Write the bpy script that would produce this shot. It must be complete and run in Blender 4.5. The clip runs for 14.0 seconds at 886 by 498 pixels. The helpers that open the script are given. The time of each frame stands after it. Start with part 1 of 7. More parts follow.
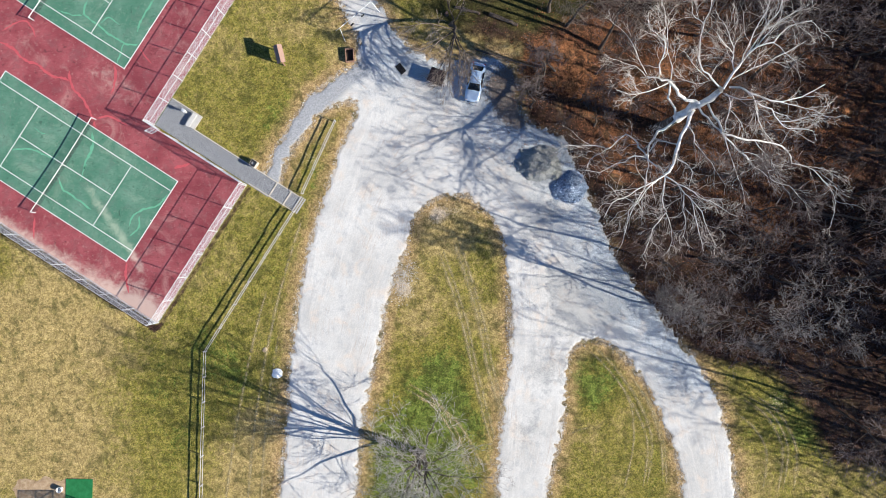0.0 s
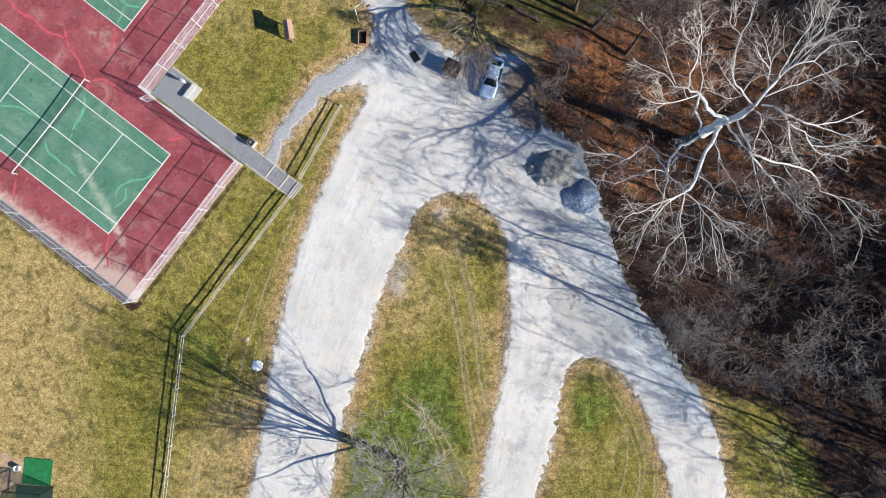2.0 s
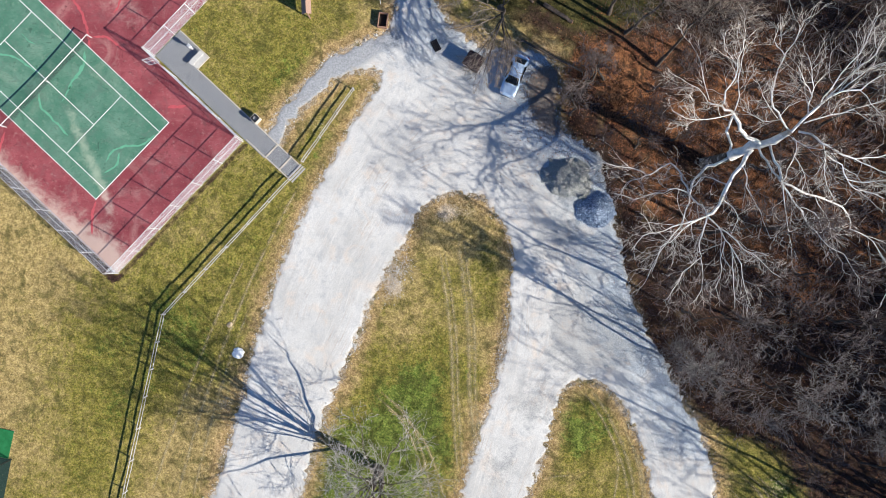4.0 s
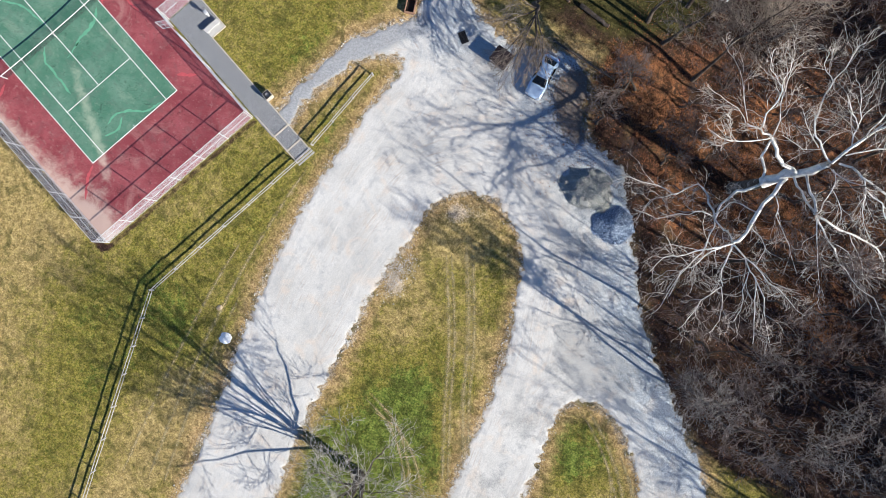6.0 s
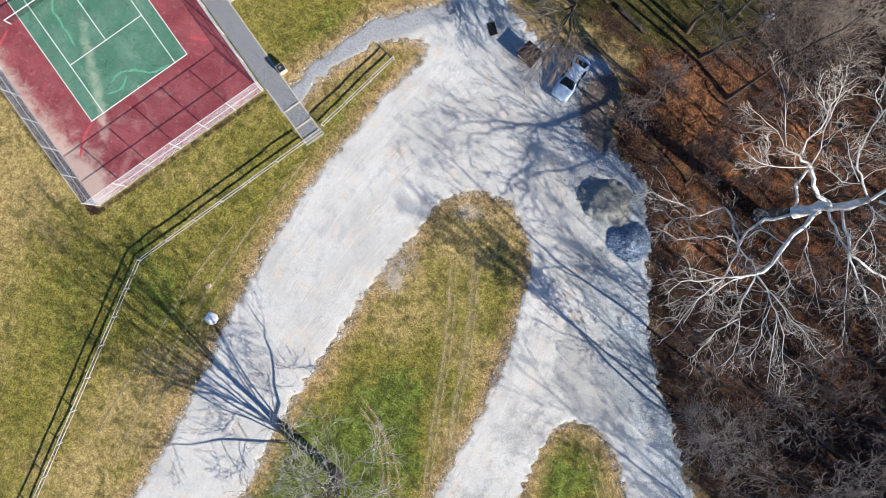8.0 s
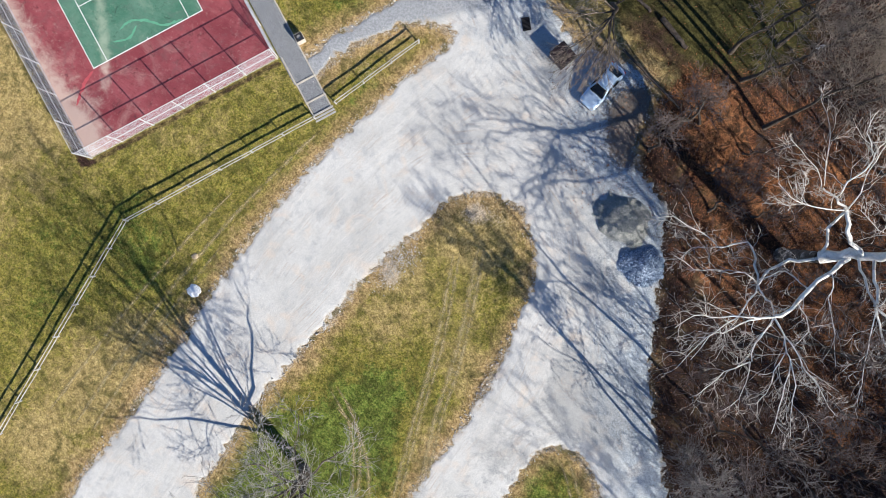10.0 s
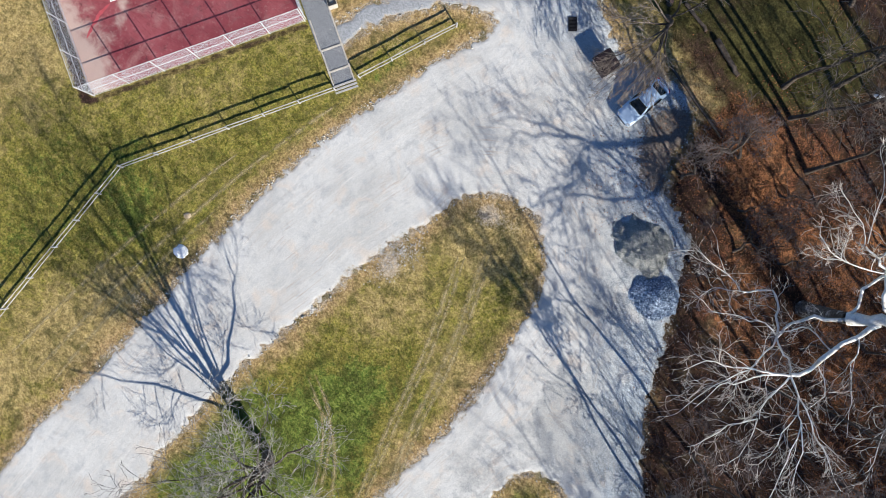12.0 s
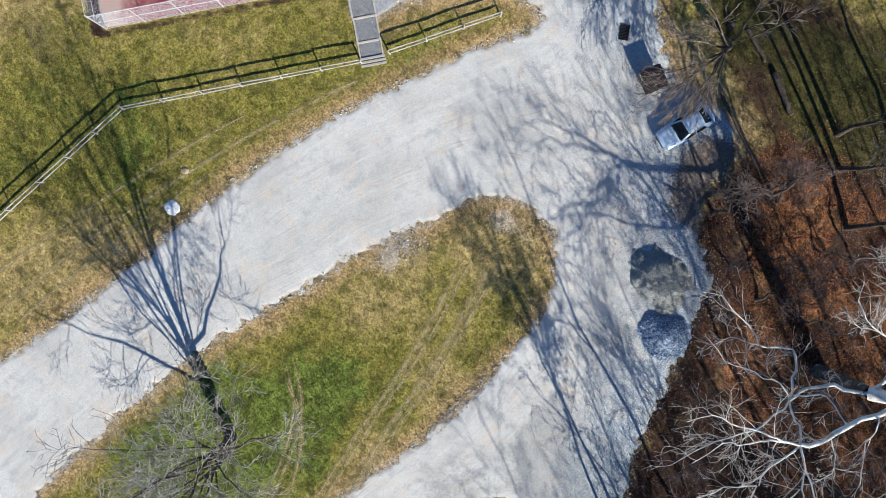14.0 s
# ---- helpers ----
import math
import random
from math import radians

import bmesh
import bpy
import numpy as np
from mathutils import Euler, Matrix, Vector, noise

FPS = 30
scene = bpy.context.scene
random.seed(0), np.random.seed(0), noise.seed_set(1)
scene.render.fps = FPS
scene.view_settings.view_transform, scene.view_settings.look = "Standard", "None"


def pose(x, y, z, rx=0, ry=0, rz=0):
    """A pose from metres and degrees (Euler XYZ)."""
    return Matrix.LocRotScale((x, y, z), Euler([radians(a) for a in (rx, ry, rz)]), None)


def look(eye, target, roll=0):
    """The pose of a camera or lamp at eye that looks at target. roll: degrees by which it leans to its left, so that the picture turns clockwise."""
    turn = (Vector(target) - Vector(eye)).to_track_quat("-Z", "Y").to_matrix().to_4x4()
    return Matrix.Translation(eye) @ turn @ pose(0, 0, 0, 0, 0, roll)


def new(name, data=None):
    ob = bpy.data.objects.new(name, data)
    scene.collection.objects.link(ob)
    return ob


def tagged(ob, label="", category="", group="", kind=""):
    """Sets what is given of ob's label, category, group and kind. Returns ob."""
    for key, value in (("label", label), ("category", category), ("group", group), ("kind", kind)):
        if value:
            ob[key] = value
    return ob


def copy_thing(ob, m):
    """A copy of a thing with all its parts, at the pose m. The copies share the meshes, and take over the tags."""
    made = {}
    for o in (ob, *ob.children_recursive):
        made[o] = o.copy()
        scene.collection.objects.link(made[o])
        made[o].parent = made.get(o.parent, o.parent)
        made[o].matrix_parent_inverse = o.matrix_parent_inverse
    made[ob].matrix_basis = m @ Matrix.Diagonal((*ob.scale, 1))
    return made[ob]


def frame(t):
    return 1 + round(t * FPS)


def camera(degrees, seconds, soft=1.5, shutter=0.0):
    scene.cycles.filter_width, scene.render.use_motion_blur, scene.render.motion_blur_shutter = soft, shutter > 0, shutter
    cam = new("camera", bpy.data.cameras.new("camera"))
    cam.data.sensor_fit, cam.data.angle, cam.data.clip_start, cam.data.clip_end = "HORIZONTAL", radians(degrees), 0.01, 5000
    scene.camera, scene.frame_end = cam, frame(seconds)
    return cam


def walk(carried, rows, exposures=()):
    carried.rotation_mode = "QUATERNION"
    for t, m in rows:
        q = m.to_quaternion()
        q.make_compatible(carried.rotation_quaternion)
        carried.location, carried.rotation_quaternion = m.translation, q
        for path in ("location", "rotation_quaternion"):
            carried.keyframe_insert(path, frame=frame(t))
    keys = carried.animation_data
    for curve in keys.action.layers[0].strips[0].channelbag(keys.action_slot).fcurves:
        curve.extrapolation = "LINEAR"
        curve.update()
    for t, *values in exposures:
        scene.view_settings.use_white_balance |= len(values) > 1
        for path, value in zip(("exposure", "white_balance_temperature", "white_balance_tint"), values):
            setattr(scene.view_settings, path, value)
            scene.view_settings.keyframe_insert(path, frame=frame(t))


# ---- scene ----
cam = camera(65.0, 14.0, soft=0.5)
PATH = [
    (0.0, 0.063, -0.800, 80.296, 0.598, 0.092, 0.010),
    (0.5, -0.022, -0.774, 79.281, 0.611, 0.017, 1.176),
    (1.0, -0.077, -0.735, 78.211, 0.589, -0.050, 2.332),
    (1.5, -0.158, -0.704, 77.193, 0.589, -0.119, 3.576),
    (2.0, -0.270, -0.679, 76.173, 0.591, -0.200, 4.970),
    (2.5, -0.315, -0.662, 75.139, 0.595, -0.271, 6.393),
    (3.0, -0.386, -0.642, 74.149, 0.583, -0.322, 7.834),
    (5.5, -0.929, -0.490, 69.701, 0.548, -0.239, 14.848),
    (6.0, -1.039, -0.492, 68.870, 0.523, -0.175, 16.283),
    (6.5, -1.147, -0.526, 68.042, 0.528, -0.139, 17.718),
    (7.0, -1.192, -0.491, 67.207, 0.495, -0.110, 19.151),
    (7.5, -1.266, -0.479, 66.339, 0.435, -0.087, 20.614),
    (8.0, -1.358, -0.492, 65.453, 0.376, -0.051, 22.116),
    (10.5, -1.792, -0.283, 61.104, -0.052, -0.057, 31.366),
    (11.0, -1.932, -0.243, 60.182, -0.197, -0.005, 33.584),
    (11.5, -2.039, -0.201, 59.268, -0.351, 0.049, 35.770),
    (12.0, -2.142, -0.137, 58.352, -0.475, 0.131, 37.976),
    (12.5, -2.291, -0.030, 57.437, -0.642, 0.210, 40.231),
    (13.0, -2.399, 0.036, 56.516, -0.740, 0.301, 42.494),
    (13.5, -2.488, 0.092, 55.582, -0.865, 0.419, 44.757),
    (14.0, -2.602, 0.126, 54.619, -1.026, 0.569, 46.979),
]
walk(cam, [(t, pose(x, y, z, rx, ry, rz)) for t, x, y, z, rx, ry, rz in PATH],
     exposures=[(0.0, 1.26, 5360, 9), (3.0, 1.23, 5360, 9), (7.0, 1.17, 5360, 9), (11.0, 1.10, 5330, 9), (14.0, 1.00, 5260, 7)])

# ---- world, sun ----
SUN_WAY = Vector((0.947, -0.320, 0.503)).normalized()     # from the ground to the sun
world = bpy.data.worlds.new("world")
scene.world = world
world.use_nodes = True
wnt = world.node_tree
sky = wnt.nodes.new("ShaderNodeTexSky")
sky.sky_type, sky.sun_disc = "NISHITA", False
sky.sun_elevation = math.asin(SUN_WAY.z)
sky.sun_rotation = math.atan2(SUN_WAY.x, SUN_WAY.y)
sky.altitude, sky.air_density, sky.dust_density, sky.ozone_density = 2500, 1.0, 0.0, 3.0
wnt.links.new(sky.outputs[0], wnt.nodes["Background"].inputs[0])
wnt.nodes["Background"].inputs[1].default_value = 0.055
sun = new("sun", bpy.data.lights.new("sun", "SUN"))
sun.data.energy, sun.data.angle, sun.data.color = 5.0, radians(0.5), (1.0, 0.835, 0.615)
sun.matrix_world = look(SUN_WAY * 120, (0, 0, 0))


# ---- node helpers ----
class Mat:
    """A node material with short calls for the usual nodes."""

    def __init__(self, name, rough=0.85, metal=0.0, spec=0.3):
        self.m = bpy.data.materials.new(name)
        self.m.use_nodes = True
        self.nt = self.m.node_tree
        self.b = self.nt.nodes["Principled BSDF"]
        self.b.inputs["Roughness"].default_value = rough
        self.b.inputs["Metallic"].default_value = metal
        self.b.inputs["Specular IOR Level"].default_value = spec
        self.geo = self.nt.nodes.new("ShaderNodeNewGeometry")
        self.tc = self.nt.nodes.new("ShaderNodeTexCoord")

    def put(self, sock, v):
        if isinstance(v, bpy.types.NodeSocket):
            self.nt.links.new(v, sock)
        elif isinstance(v, tuple) and len(v) == 3 and sock.type == "RGBA":
            sock.default_value = (*v, 1)
        else:
            sock.default_value = v

    def noise(self, scale, detail=4, rough=0.6, world=True, dist=0.0, stretch=None):
        n = self.nt.nodes.new("ShaderNodeTexNoise")
        n.inputs["Scale"].default_value, n.inputs["Detail"].default_value = scale, detail
        n.inputs["Roughness"].default_value, n.inputs["Distortion"].default_value = rough, dist
        src = self.geo.outputs["Position"] if world else self.tc.outputs["Object"]
        if stretch:
            mp = self.nt.nodes.new("ShaderNodeMapping")
            mp.inputs["Rotation"].default_value = (0, 0, stretch[2])
            mp.inputs["Scale"].default_value = (stretch[0], stretch[1], 1)
            self.nt.links.new(src, mp.inputs[0])
            src = mp.outputs[0]
        self.nt.links.new(src, n.inputs["Vector"])
        return n.outputs["Fac"]

    def voronoi(self, scale, world=True, out="Distance", feature="F1"):
        n = self.nt.nodes.new("ShaderNodeTexVoronoi")
        n.feature = feature
        n.inputs["Scale"].default_value = scale
        self.nt.links.new(self.geo.outputs["Position"] if world else self.tc.outputs["Object"], n.inputs["Vector"])
        return n.outputs[out]

    def ramp(self, v, lo, hi, a=0.0, b=1.0, smooth=True):
        n = self.nt.nodes.new("ShaderNodeMapRange")
        n.interpolation_type = "SMOOTHSTEP" if smooth else "LINEAR"
        self.put(n.inputs["Value"], v)
        for k, x in zip(("From Min", "From Max", "To Min", "To Max"), (lo, hi, a, b)):
            n.inputs[k].default_value = x
        return n.outputs[0]

    def math(self, op, a, b=0.0):
        n = self.nt.nodes.new("ShaderNodeMath")
        n.operation = op
        self.put(n.inputs[0], a)
        self.put(n.inputs[1], b)
        return n.outputs[0]

    def mix(self, f, a, b, blend="MIX"):
        n = self.nt.nodes.new("ShaderNodeMix")
        n.data_type, n.blend_type = "RGBA", blend
        self.put(n.inputs["Factor"], f)
        self.put(n.inputs[6], a)
        self.put(n.inputs[7], b)
        return n.outputs[2]

    def attr(self, name, out="Fac"):
        n = self.nt.nodes.new("ShaderNodeAttribute")
        n.attribute_name = name
        return n.outputs[out]

    def rand(self, island=False):
        if island:
            return self.geo.outputs["Random Per Island"]
        return self.nt.nodes.new("ShaderNodeObjectInfo").outputs["Random"]

    def color(self, v):
        self.put(self.b.inputs["Base Color"], v)
        return self

    def rough(self, v):
        self.put(self.b.inputs["Roughness"], v)
        return self

    def bump(self, v, strength=0.5, distance=0.02):
        n = self.nt.nodes.new("ShaderNodeBump")
        n.inputs["Strength"].default_value, n.inputs["Distance"].default_value = strength, distance
        self.nt.links.new(v, n.inputs["Height"])
        self.nt.links.new(n.outputs[0], self.b.inputs["Normal"])
        return self


def plain(name, col, rough=0.6, metal=0.0, vary=0.25, scale=6.0, bump=0.15, spec=0.35):
    """A painted, metal or wooden surface with grime at two scales."""
    m = Mat(name, rough, metal, spec)
    f = m.math("MULTIPLY", m.ramp(m.noise(scale, 5, world=False), 0.3, 0.75), vary)
    dark = tuple(c * 0.5 for c in col)
    c = m.mix(f, col, dark)
    c = m.mix(m.math("MULTIPLY", m.ramp(m.noise(scale * 9, 3, world=False), 0.45, 0.8), vary * 0.6), c, tuple(min(1, c0 * 1.35 + 0.02) for c0 in col))
    m.color(c).bump(m.noise(scale * 12, 3, world=False), bump, 0.004)
    m.rough(m.ramp(m.noise(scale * 2, 3, world=False), 0.3, 0.7, max(0.02, rough - 0.12), min(1, rough + 0.12)))
    return m.m


# ---- mesh helpers ----
def part(name, bm, material, parent=None, label="", smooth=False):
    """One mesh object from a bmesh, under its thing."""
    me = bpy.data.meshes.new(name)
    bm.to_mesh(me)
    bm.free()
    if smooth:
        me.polygons.foreach_set("use_smooth", [True] * len(me.polygons))
    me.materials.append(material)
    ob = new(name, me)
    if parent is not None:
        ob.parent = parent
    if label:
        ob["label"] = label
    return ob


def piece(name, me, parent, m=None):
    ob = new(name, me)
    ob.parent = parent
    if m is not None:
        ob.matrix_basis = m
    return ob


def mesh_np(name, verts, faces, material, parent=None, smooth=False, attrs=None):
    """A mesh object from numpy arrays of points and of quads or triangles."""
    me = bpy.data.meshes.new(name)
    me.from_pydata(verts.tolist() if hasattr(verts, "tolist") else verts, [], faces.tolist() if hasattr(faces, "tolist") else faces)
    for key, values in (attrs or {}).items():
        me.attributes.new(key, "FLOAT", "POINT").data.foreach_set("value", np.asarray(values, dtype=np.float32))
    if smooth:
        me.polygons.foreach_set("use_smooth", [True] * len(me.polygons))
    me.materials.append(material)
    ob = new(name, me)
    if parent is not None:
        ob.parent = parent
    return ob


def thing(name, m, label, category, group="", kind=""):
    ob = new(name)
    ob.empty_display_size = 0.2
    ob.matrix_basis = m
    return tagged(ob, label, category, group, kind)


def box(bm, cx, cy, cz, sx, sy, sz, rot=0.0, bevel=0.0, tilt=0.0):
    """Adds a box with its centre and sizes; rot turns it round z, tilt round its own x."""
    m = Matrix.Translation((cx, cy, cz)) @ Euler((tilt, 0, rot)).to_matrix().to_4x4() @ Matrix.Diagonal((sx, sy, sz, 1))
    r = bmesh.ops.create_cube(bm, size=1, matrix=m)
    if bevel:
        es = list({e for v in r["verts"] for e in v.link_edges})
        bmesh.ops.bevel(bm, geom=es, offset=bevel, segments=2, affect="EDGES", profile=0.6)


def rod(bm, a, b, r, sides=8, r2=None):
    """Adds a round bar from a to b."""
    a, b = Vector(a), Vector(b)
    m = Matrix.Translation((a + b) / 2) @ (b - a).to_track_quat("Z", "Y").to_matrix().to_4x4()
    bmesh.ops.create_cone(bm, cap_ends=True, segments=sides, radius1=r, radius2=r if r2 is None else r2, depth=(b - a).length, matrix=m)


def lattice(ix, iy, seed):
    h = (ix.astype(np.int64) * 374761393 + iy.astype(np.int64) * 668265263 + seed * 1442695041) & 0x7FFFFFFF
    h = ((h ^ (h >> 13)) * 1274126177) & 0x7FFFFFFF
    return ((h ^ (h >> 16)) & 0xFFFF) / 65535.0


def vnoise(x, y, seed=0):
    ix, iy = np.floor(x), np.floor(y)
    fx, fy = x - ix, y - iy
    fx, fy = fx * fx * (3 - 2 * fx), fy * fy * (3 - 2 * fy)
    a, b = lattice(ix, iy, seed), lattice(ix + 1, iy, seed)
    c, d = lattice(ix, iy + 1, seed), lattice(ix + 1, iy + 1, seed)
    return (a + (b - a) * fx) * (1 - fy) + (c + (d - c) * fx) * fy - 0.5


def fbm(x, y, scale, octaves=4, seed=0):
    s, a, out = scale, 1.0, 0.0
    for k in range(octaves):
        out = out + a * vnoise(x * s, y * s, seed + k * 17)
        s, a = s * 2.03, a * 0.5
    return out


def smooth01(x):
    x = np.clip(x, 0, 1)
    return x * x * (3 - 2 * x)


def spline(pts, step=0.6, closed=False):
    """A smooth line through corner points (Catmull-Rom)."""
    p = np.array(pts, float)
    n = len(p)
    out = []
    for i in range(n if closed else n - 1):
        if closed:
            a, b, c, d = p[i - 1], p[i], p[(i + 1) % n], p[(i + 2) % n]
        else:
            a, b, c, d = p[max(i - 1, 0)], p[i], p[i + 1], p[min(i + 2, n - 1)]
        k = max(2, int(np.linalg.norm(c - b) / step))
        t = (np.arange(k) / k)[:, None]
        out.append(0.5 * (2 * b + (c - a) * t + (2 * a - 5 * b + 4 * c - d) * t * t + (3 * b - a - 3 * c + d) * t ** 3))
    if not closed:
        out.append(p[-1:])
    return np.vstack(out)


def dist_line(x, y, line, closed=False):
    q = np.roll(line, -1, 0) if closed else line[1:]
    best = np.full(x.shape, 1e9)
    for (ax, ay), (bx, by) in zip(line if closed else line[:-1], q):
        dx, dy = bx - ax, by - ay
        t = np.clip(((x - ax) * dx + (y - ay) * dy) / (dx * dx + dy * dy + 1e-12), 0, 1)
        best = np.minimum(best, (x - ax - t * dx) ** 2 + (y - ay - t * dy) ** 2)
    return np.sqrt(best)


def inside(x, y, line):
    c = np.zeros(x.shape, bool)
    for (ax, ay), (bx, by) in zip(line, np.roll(line, -1, 0)):
        if ay != by:
            c ^= ((ay > y) != (by > y)) & (x < (bx - ax) * (y - ay) / (by - ay) + ax)
    return c


def signed(x, y, line):
    d = dist_line(x, y, line, True)
    return np.where(inside(x, y, line), -d, d)


# ---- plan ----
# court frame: u along the end fence, v into the court, from the outer fence corner
CO, CU, CV = Vector((-33.0, -8.4, 0)), Vector((0.5386, 0.8426, 0)), Vector((-0.8426, 0.5386, 0))
COURT_TURN = math.atan2(CU.y, CU.x)
COURT = Matrix(((CU.x, CV.x, 0, CO.x), (CU.y, CV.y, 0, CO.y), (0, 0, 1, 0), (0, 0, 0, 1)))

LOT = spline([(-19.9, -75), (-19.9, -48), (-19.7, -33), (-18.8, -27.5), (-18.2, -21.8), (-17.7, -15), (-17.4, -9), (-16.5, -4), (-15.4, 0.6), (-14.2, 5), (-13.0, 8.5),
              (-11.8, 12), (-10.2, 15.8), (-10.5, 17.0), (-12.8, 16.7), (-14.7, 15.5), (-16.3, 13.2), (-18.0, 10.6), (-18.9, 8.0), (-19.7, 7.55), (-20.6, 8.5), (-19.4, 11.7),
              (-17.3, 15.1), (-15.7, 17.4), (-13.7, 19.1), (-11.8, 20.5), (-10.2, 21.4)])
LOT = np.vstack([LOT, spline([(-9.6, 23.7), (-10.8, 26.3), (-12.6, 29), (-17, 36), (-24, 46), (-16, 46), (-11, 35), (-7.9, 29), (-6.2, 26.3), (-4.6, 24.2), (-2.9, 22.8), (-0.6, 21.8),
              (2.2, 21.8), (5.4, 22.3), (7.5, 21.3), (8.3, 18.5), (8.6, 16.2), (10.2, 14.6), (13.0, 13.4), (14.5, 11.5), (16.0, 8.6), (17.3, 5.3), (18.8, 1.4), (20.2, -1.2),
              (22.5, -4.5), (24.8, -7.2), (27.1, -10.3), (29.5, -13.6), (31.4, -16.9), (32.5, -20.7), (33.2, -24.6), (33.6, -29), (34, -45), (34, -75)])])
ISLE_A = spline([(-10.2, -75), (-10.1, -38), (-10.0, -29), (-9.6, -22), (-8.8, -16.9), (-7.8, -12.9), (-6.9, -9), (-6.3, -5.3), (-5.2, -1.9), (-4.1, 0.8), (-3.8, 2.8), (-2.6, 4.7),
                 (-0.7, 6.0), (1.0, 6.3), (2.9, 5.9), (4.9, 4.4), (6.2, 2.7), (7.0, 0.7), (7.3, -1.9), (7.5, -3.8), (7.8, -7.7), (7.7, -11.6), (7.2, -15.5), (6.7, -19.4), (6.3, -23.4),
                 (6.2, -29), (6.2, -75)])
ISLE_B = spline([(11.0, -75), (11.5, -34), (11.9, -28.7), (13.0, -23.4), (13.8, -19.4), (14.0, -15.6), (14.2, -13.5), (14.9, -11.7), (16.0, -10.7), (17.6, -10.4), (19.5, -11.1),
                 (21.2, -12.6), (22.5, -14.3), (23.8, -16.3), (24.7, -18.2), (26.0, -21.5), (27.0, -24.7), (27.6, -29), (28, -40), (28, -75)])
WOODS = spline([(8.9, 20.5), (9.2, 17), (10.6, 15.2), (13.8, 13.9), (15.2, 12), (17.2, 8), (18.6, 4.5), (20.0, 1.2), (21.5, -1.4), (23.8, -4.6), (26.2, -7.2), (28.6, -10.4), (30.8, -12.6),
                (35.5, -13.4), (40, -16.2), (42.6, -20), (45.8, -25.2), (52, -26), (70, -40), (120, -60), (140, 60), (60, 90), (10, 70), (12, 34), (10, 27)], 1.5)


def field(fn, x0, x1, y0, y1, step):
    """Works a distance out once on a grid, and answers from it afterwards."""
    xs, ys = np.arange(x0, x1 + step, step), np.arange(y0, y1 + step, step)
    a, b = np.meshgrid(xs, ys)
    g = fn(a.ravel(), b.ravel()).reshape(a.shape)

    def ask(x, y):
        u, v = np.clip((x - x0) / step, 0, len(xs) - 1.001), np.clip((y - y0) / step, 0, len(ys) - 1.001)
        i, j = u.astype(int), v.astype(int)
        u, v = u - i, v - j
        return (g[j, i] * (1 - u) + g[j, i + 1] * u) * (1 - v) + (g[j + 1, i] * (1 - u) + g[j + 1, i + 1] * u) * v
    return ask


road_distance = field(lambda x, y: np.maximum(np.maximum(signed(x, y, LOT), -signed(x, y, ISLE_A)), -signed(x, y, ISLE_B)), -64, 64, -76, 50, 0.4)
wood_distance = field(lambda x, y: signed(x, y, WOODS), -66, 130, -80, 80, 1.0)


# wheel tracks worn into the turf: lines of wheel passes, half width
TRACKS = [(spline([(7.0, -20), (5.2, -14), (4.0, -8), (2.2, -2), (0.4, 3.2)]), 0.32), (spline([(5.4, -22), (3.6, -15), (2.3, -9), (0.4, -3), (-1.2, 1.5)]), 0.28),
          (spline([(3.6, -26), (1.0, -20), (-1.5, -17), (-4.0, -15.5)]), 0.22), (spline([(5.0, -26), (2.4, -21), (-0.2, -18.3), (-3.6, -17)]), 0.22),
          (spline([(23.4, -27), (24.0, -22), (22.4, -17.5), (19.4, -13.2), (17.0, -11)]), 0.24), (spline([(25.2, -27), (25.0, -22), (23.2, -17), (20.6, -13.4)]), 0.2),
          (spline([(14.2, -21.3), (16.2, -20.8), (17.6, -19.9), (18.4, -18.6)]), 0.24), (spline([(20.6, -28), (21.8, -23), (21.6, -18), (19.8, -14.5)]), 0.18),
          (spline([(38.4, -28), (39.0, -23), (37.0, -19), (34.0, -17)]), 0.25), (spline([(40.2, -28), (40.6, -23), (38.4, -18.6), (35.0, -16.3)]), 0.25),
          (spline([(36.6, -28), (37.2, -23.5), (35.6, -20.4), (33.4, -18.6)]), 0.2),
          (spline([(-22.6, -30), (-21.6, -19), (-19.6, -8), (-17.8, -1), (-16.2, 4)]), 0.22), (spline([(-25.2, -30), (-23.8, -20), (-21.8, -10), (-20.2, -4)]), 0.2),
          (spline([(-21.0, -30), (-20.4, -19.4), (-18.9, -9)]), 0.2)]
TRACKS += [(line + np.array([dx, dy]), w * 0.8) for (line, w), dx, dy in ((TRACKS[0], 0.55, 0.1), (TRACKS[1], 0.5, 0.2), (TRACKS[2], -0.3, -0.6), (TRACKS[4], -0.5, -0.5), (TRACKS[5], 0.4, -0.4), (TRACKS[8], 0.6, 0.3))]

# ---- ground ----
def axis(lo, hi, step, far=2500):
    core = np.arange(lo, hi + step / 2, step)
    grow = step * np.cumsum(1.32 ** np.arange(1, 40))
    grow = grow[grow < far]
    return np.concatenate([(lo - grow)[::-1], core, hi + grow])


def ground_height(x, y):
    court = smooth01((court_distance(x, y) + 0.2) / 2.5)
    rd = road_distance(x, y)
    rough = 0.05 * fbm(x, y, 0.5, 3, 5) * smooth01(rd / 1.5) * court
    far = np.hypot(x, y)
    woods = smooth01(-wood_distance(x, y) / 6)
    return rough - 0.03 + woods * (0.5 * fbm(x, y, 0.09, 3, 9)) + smooth01((far - 130) / 800) * 25 * (fbm(x, y, 0.004, 3, 2) + 0.3) - 0.025 * (1 - court)


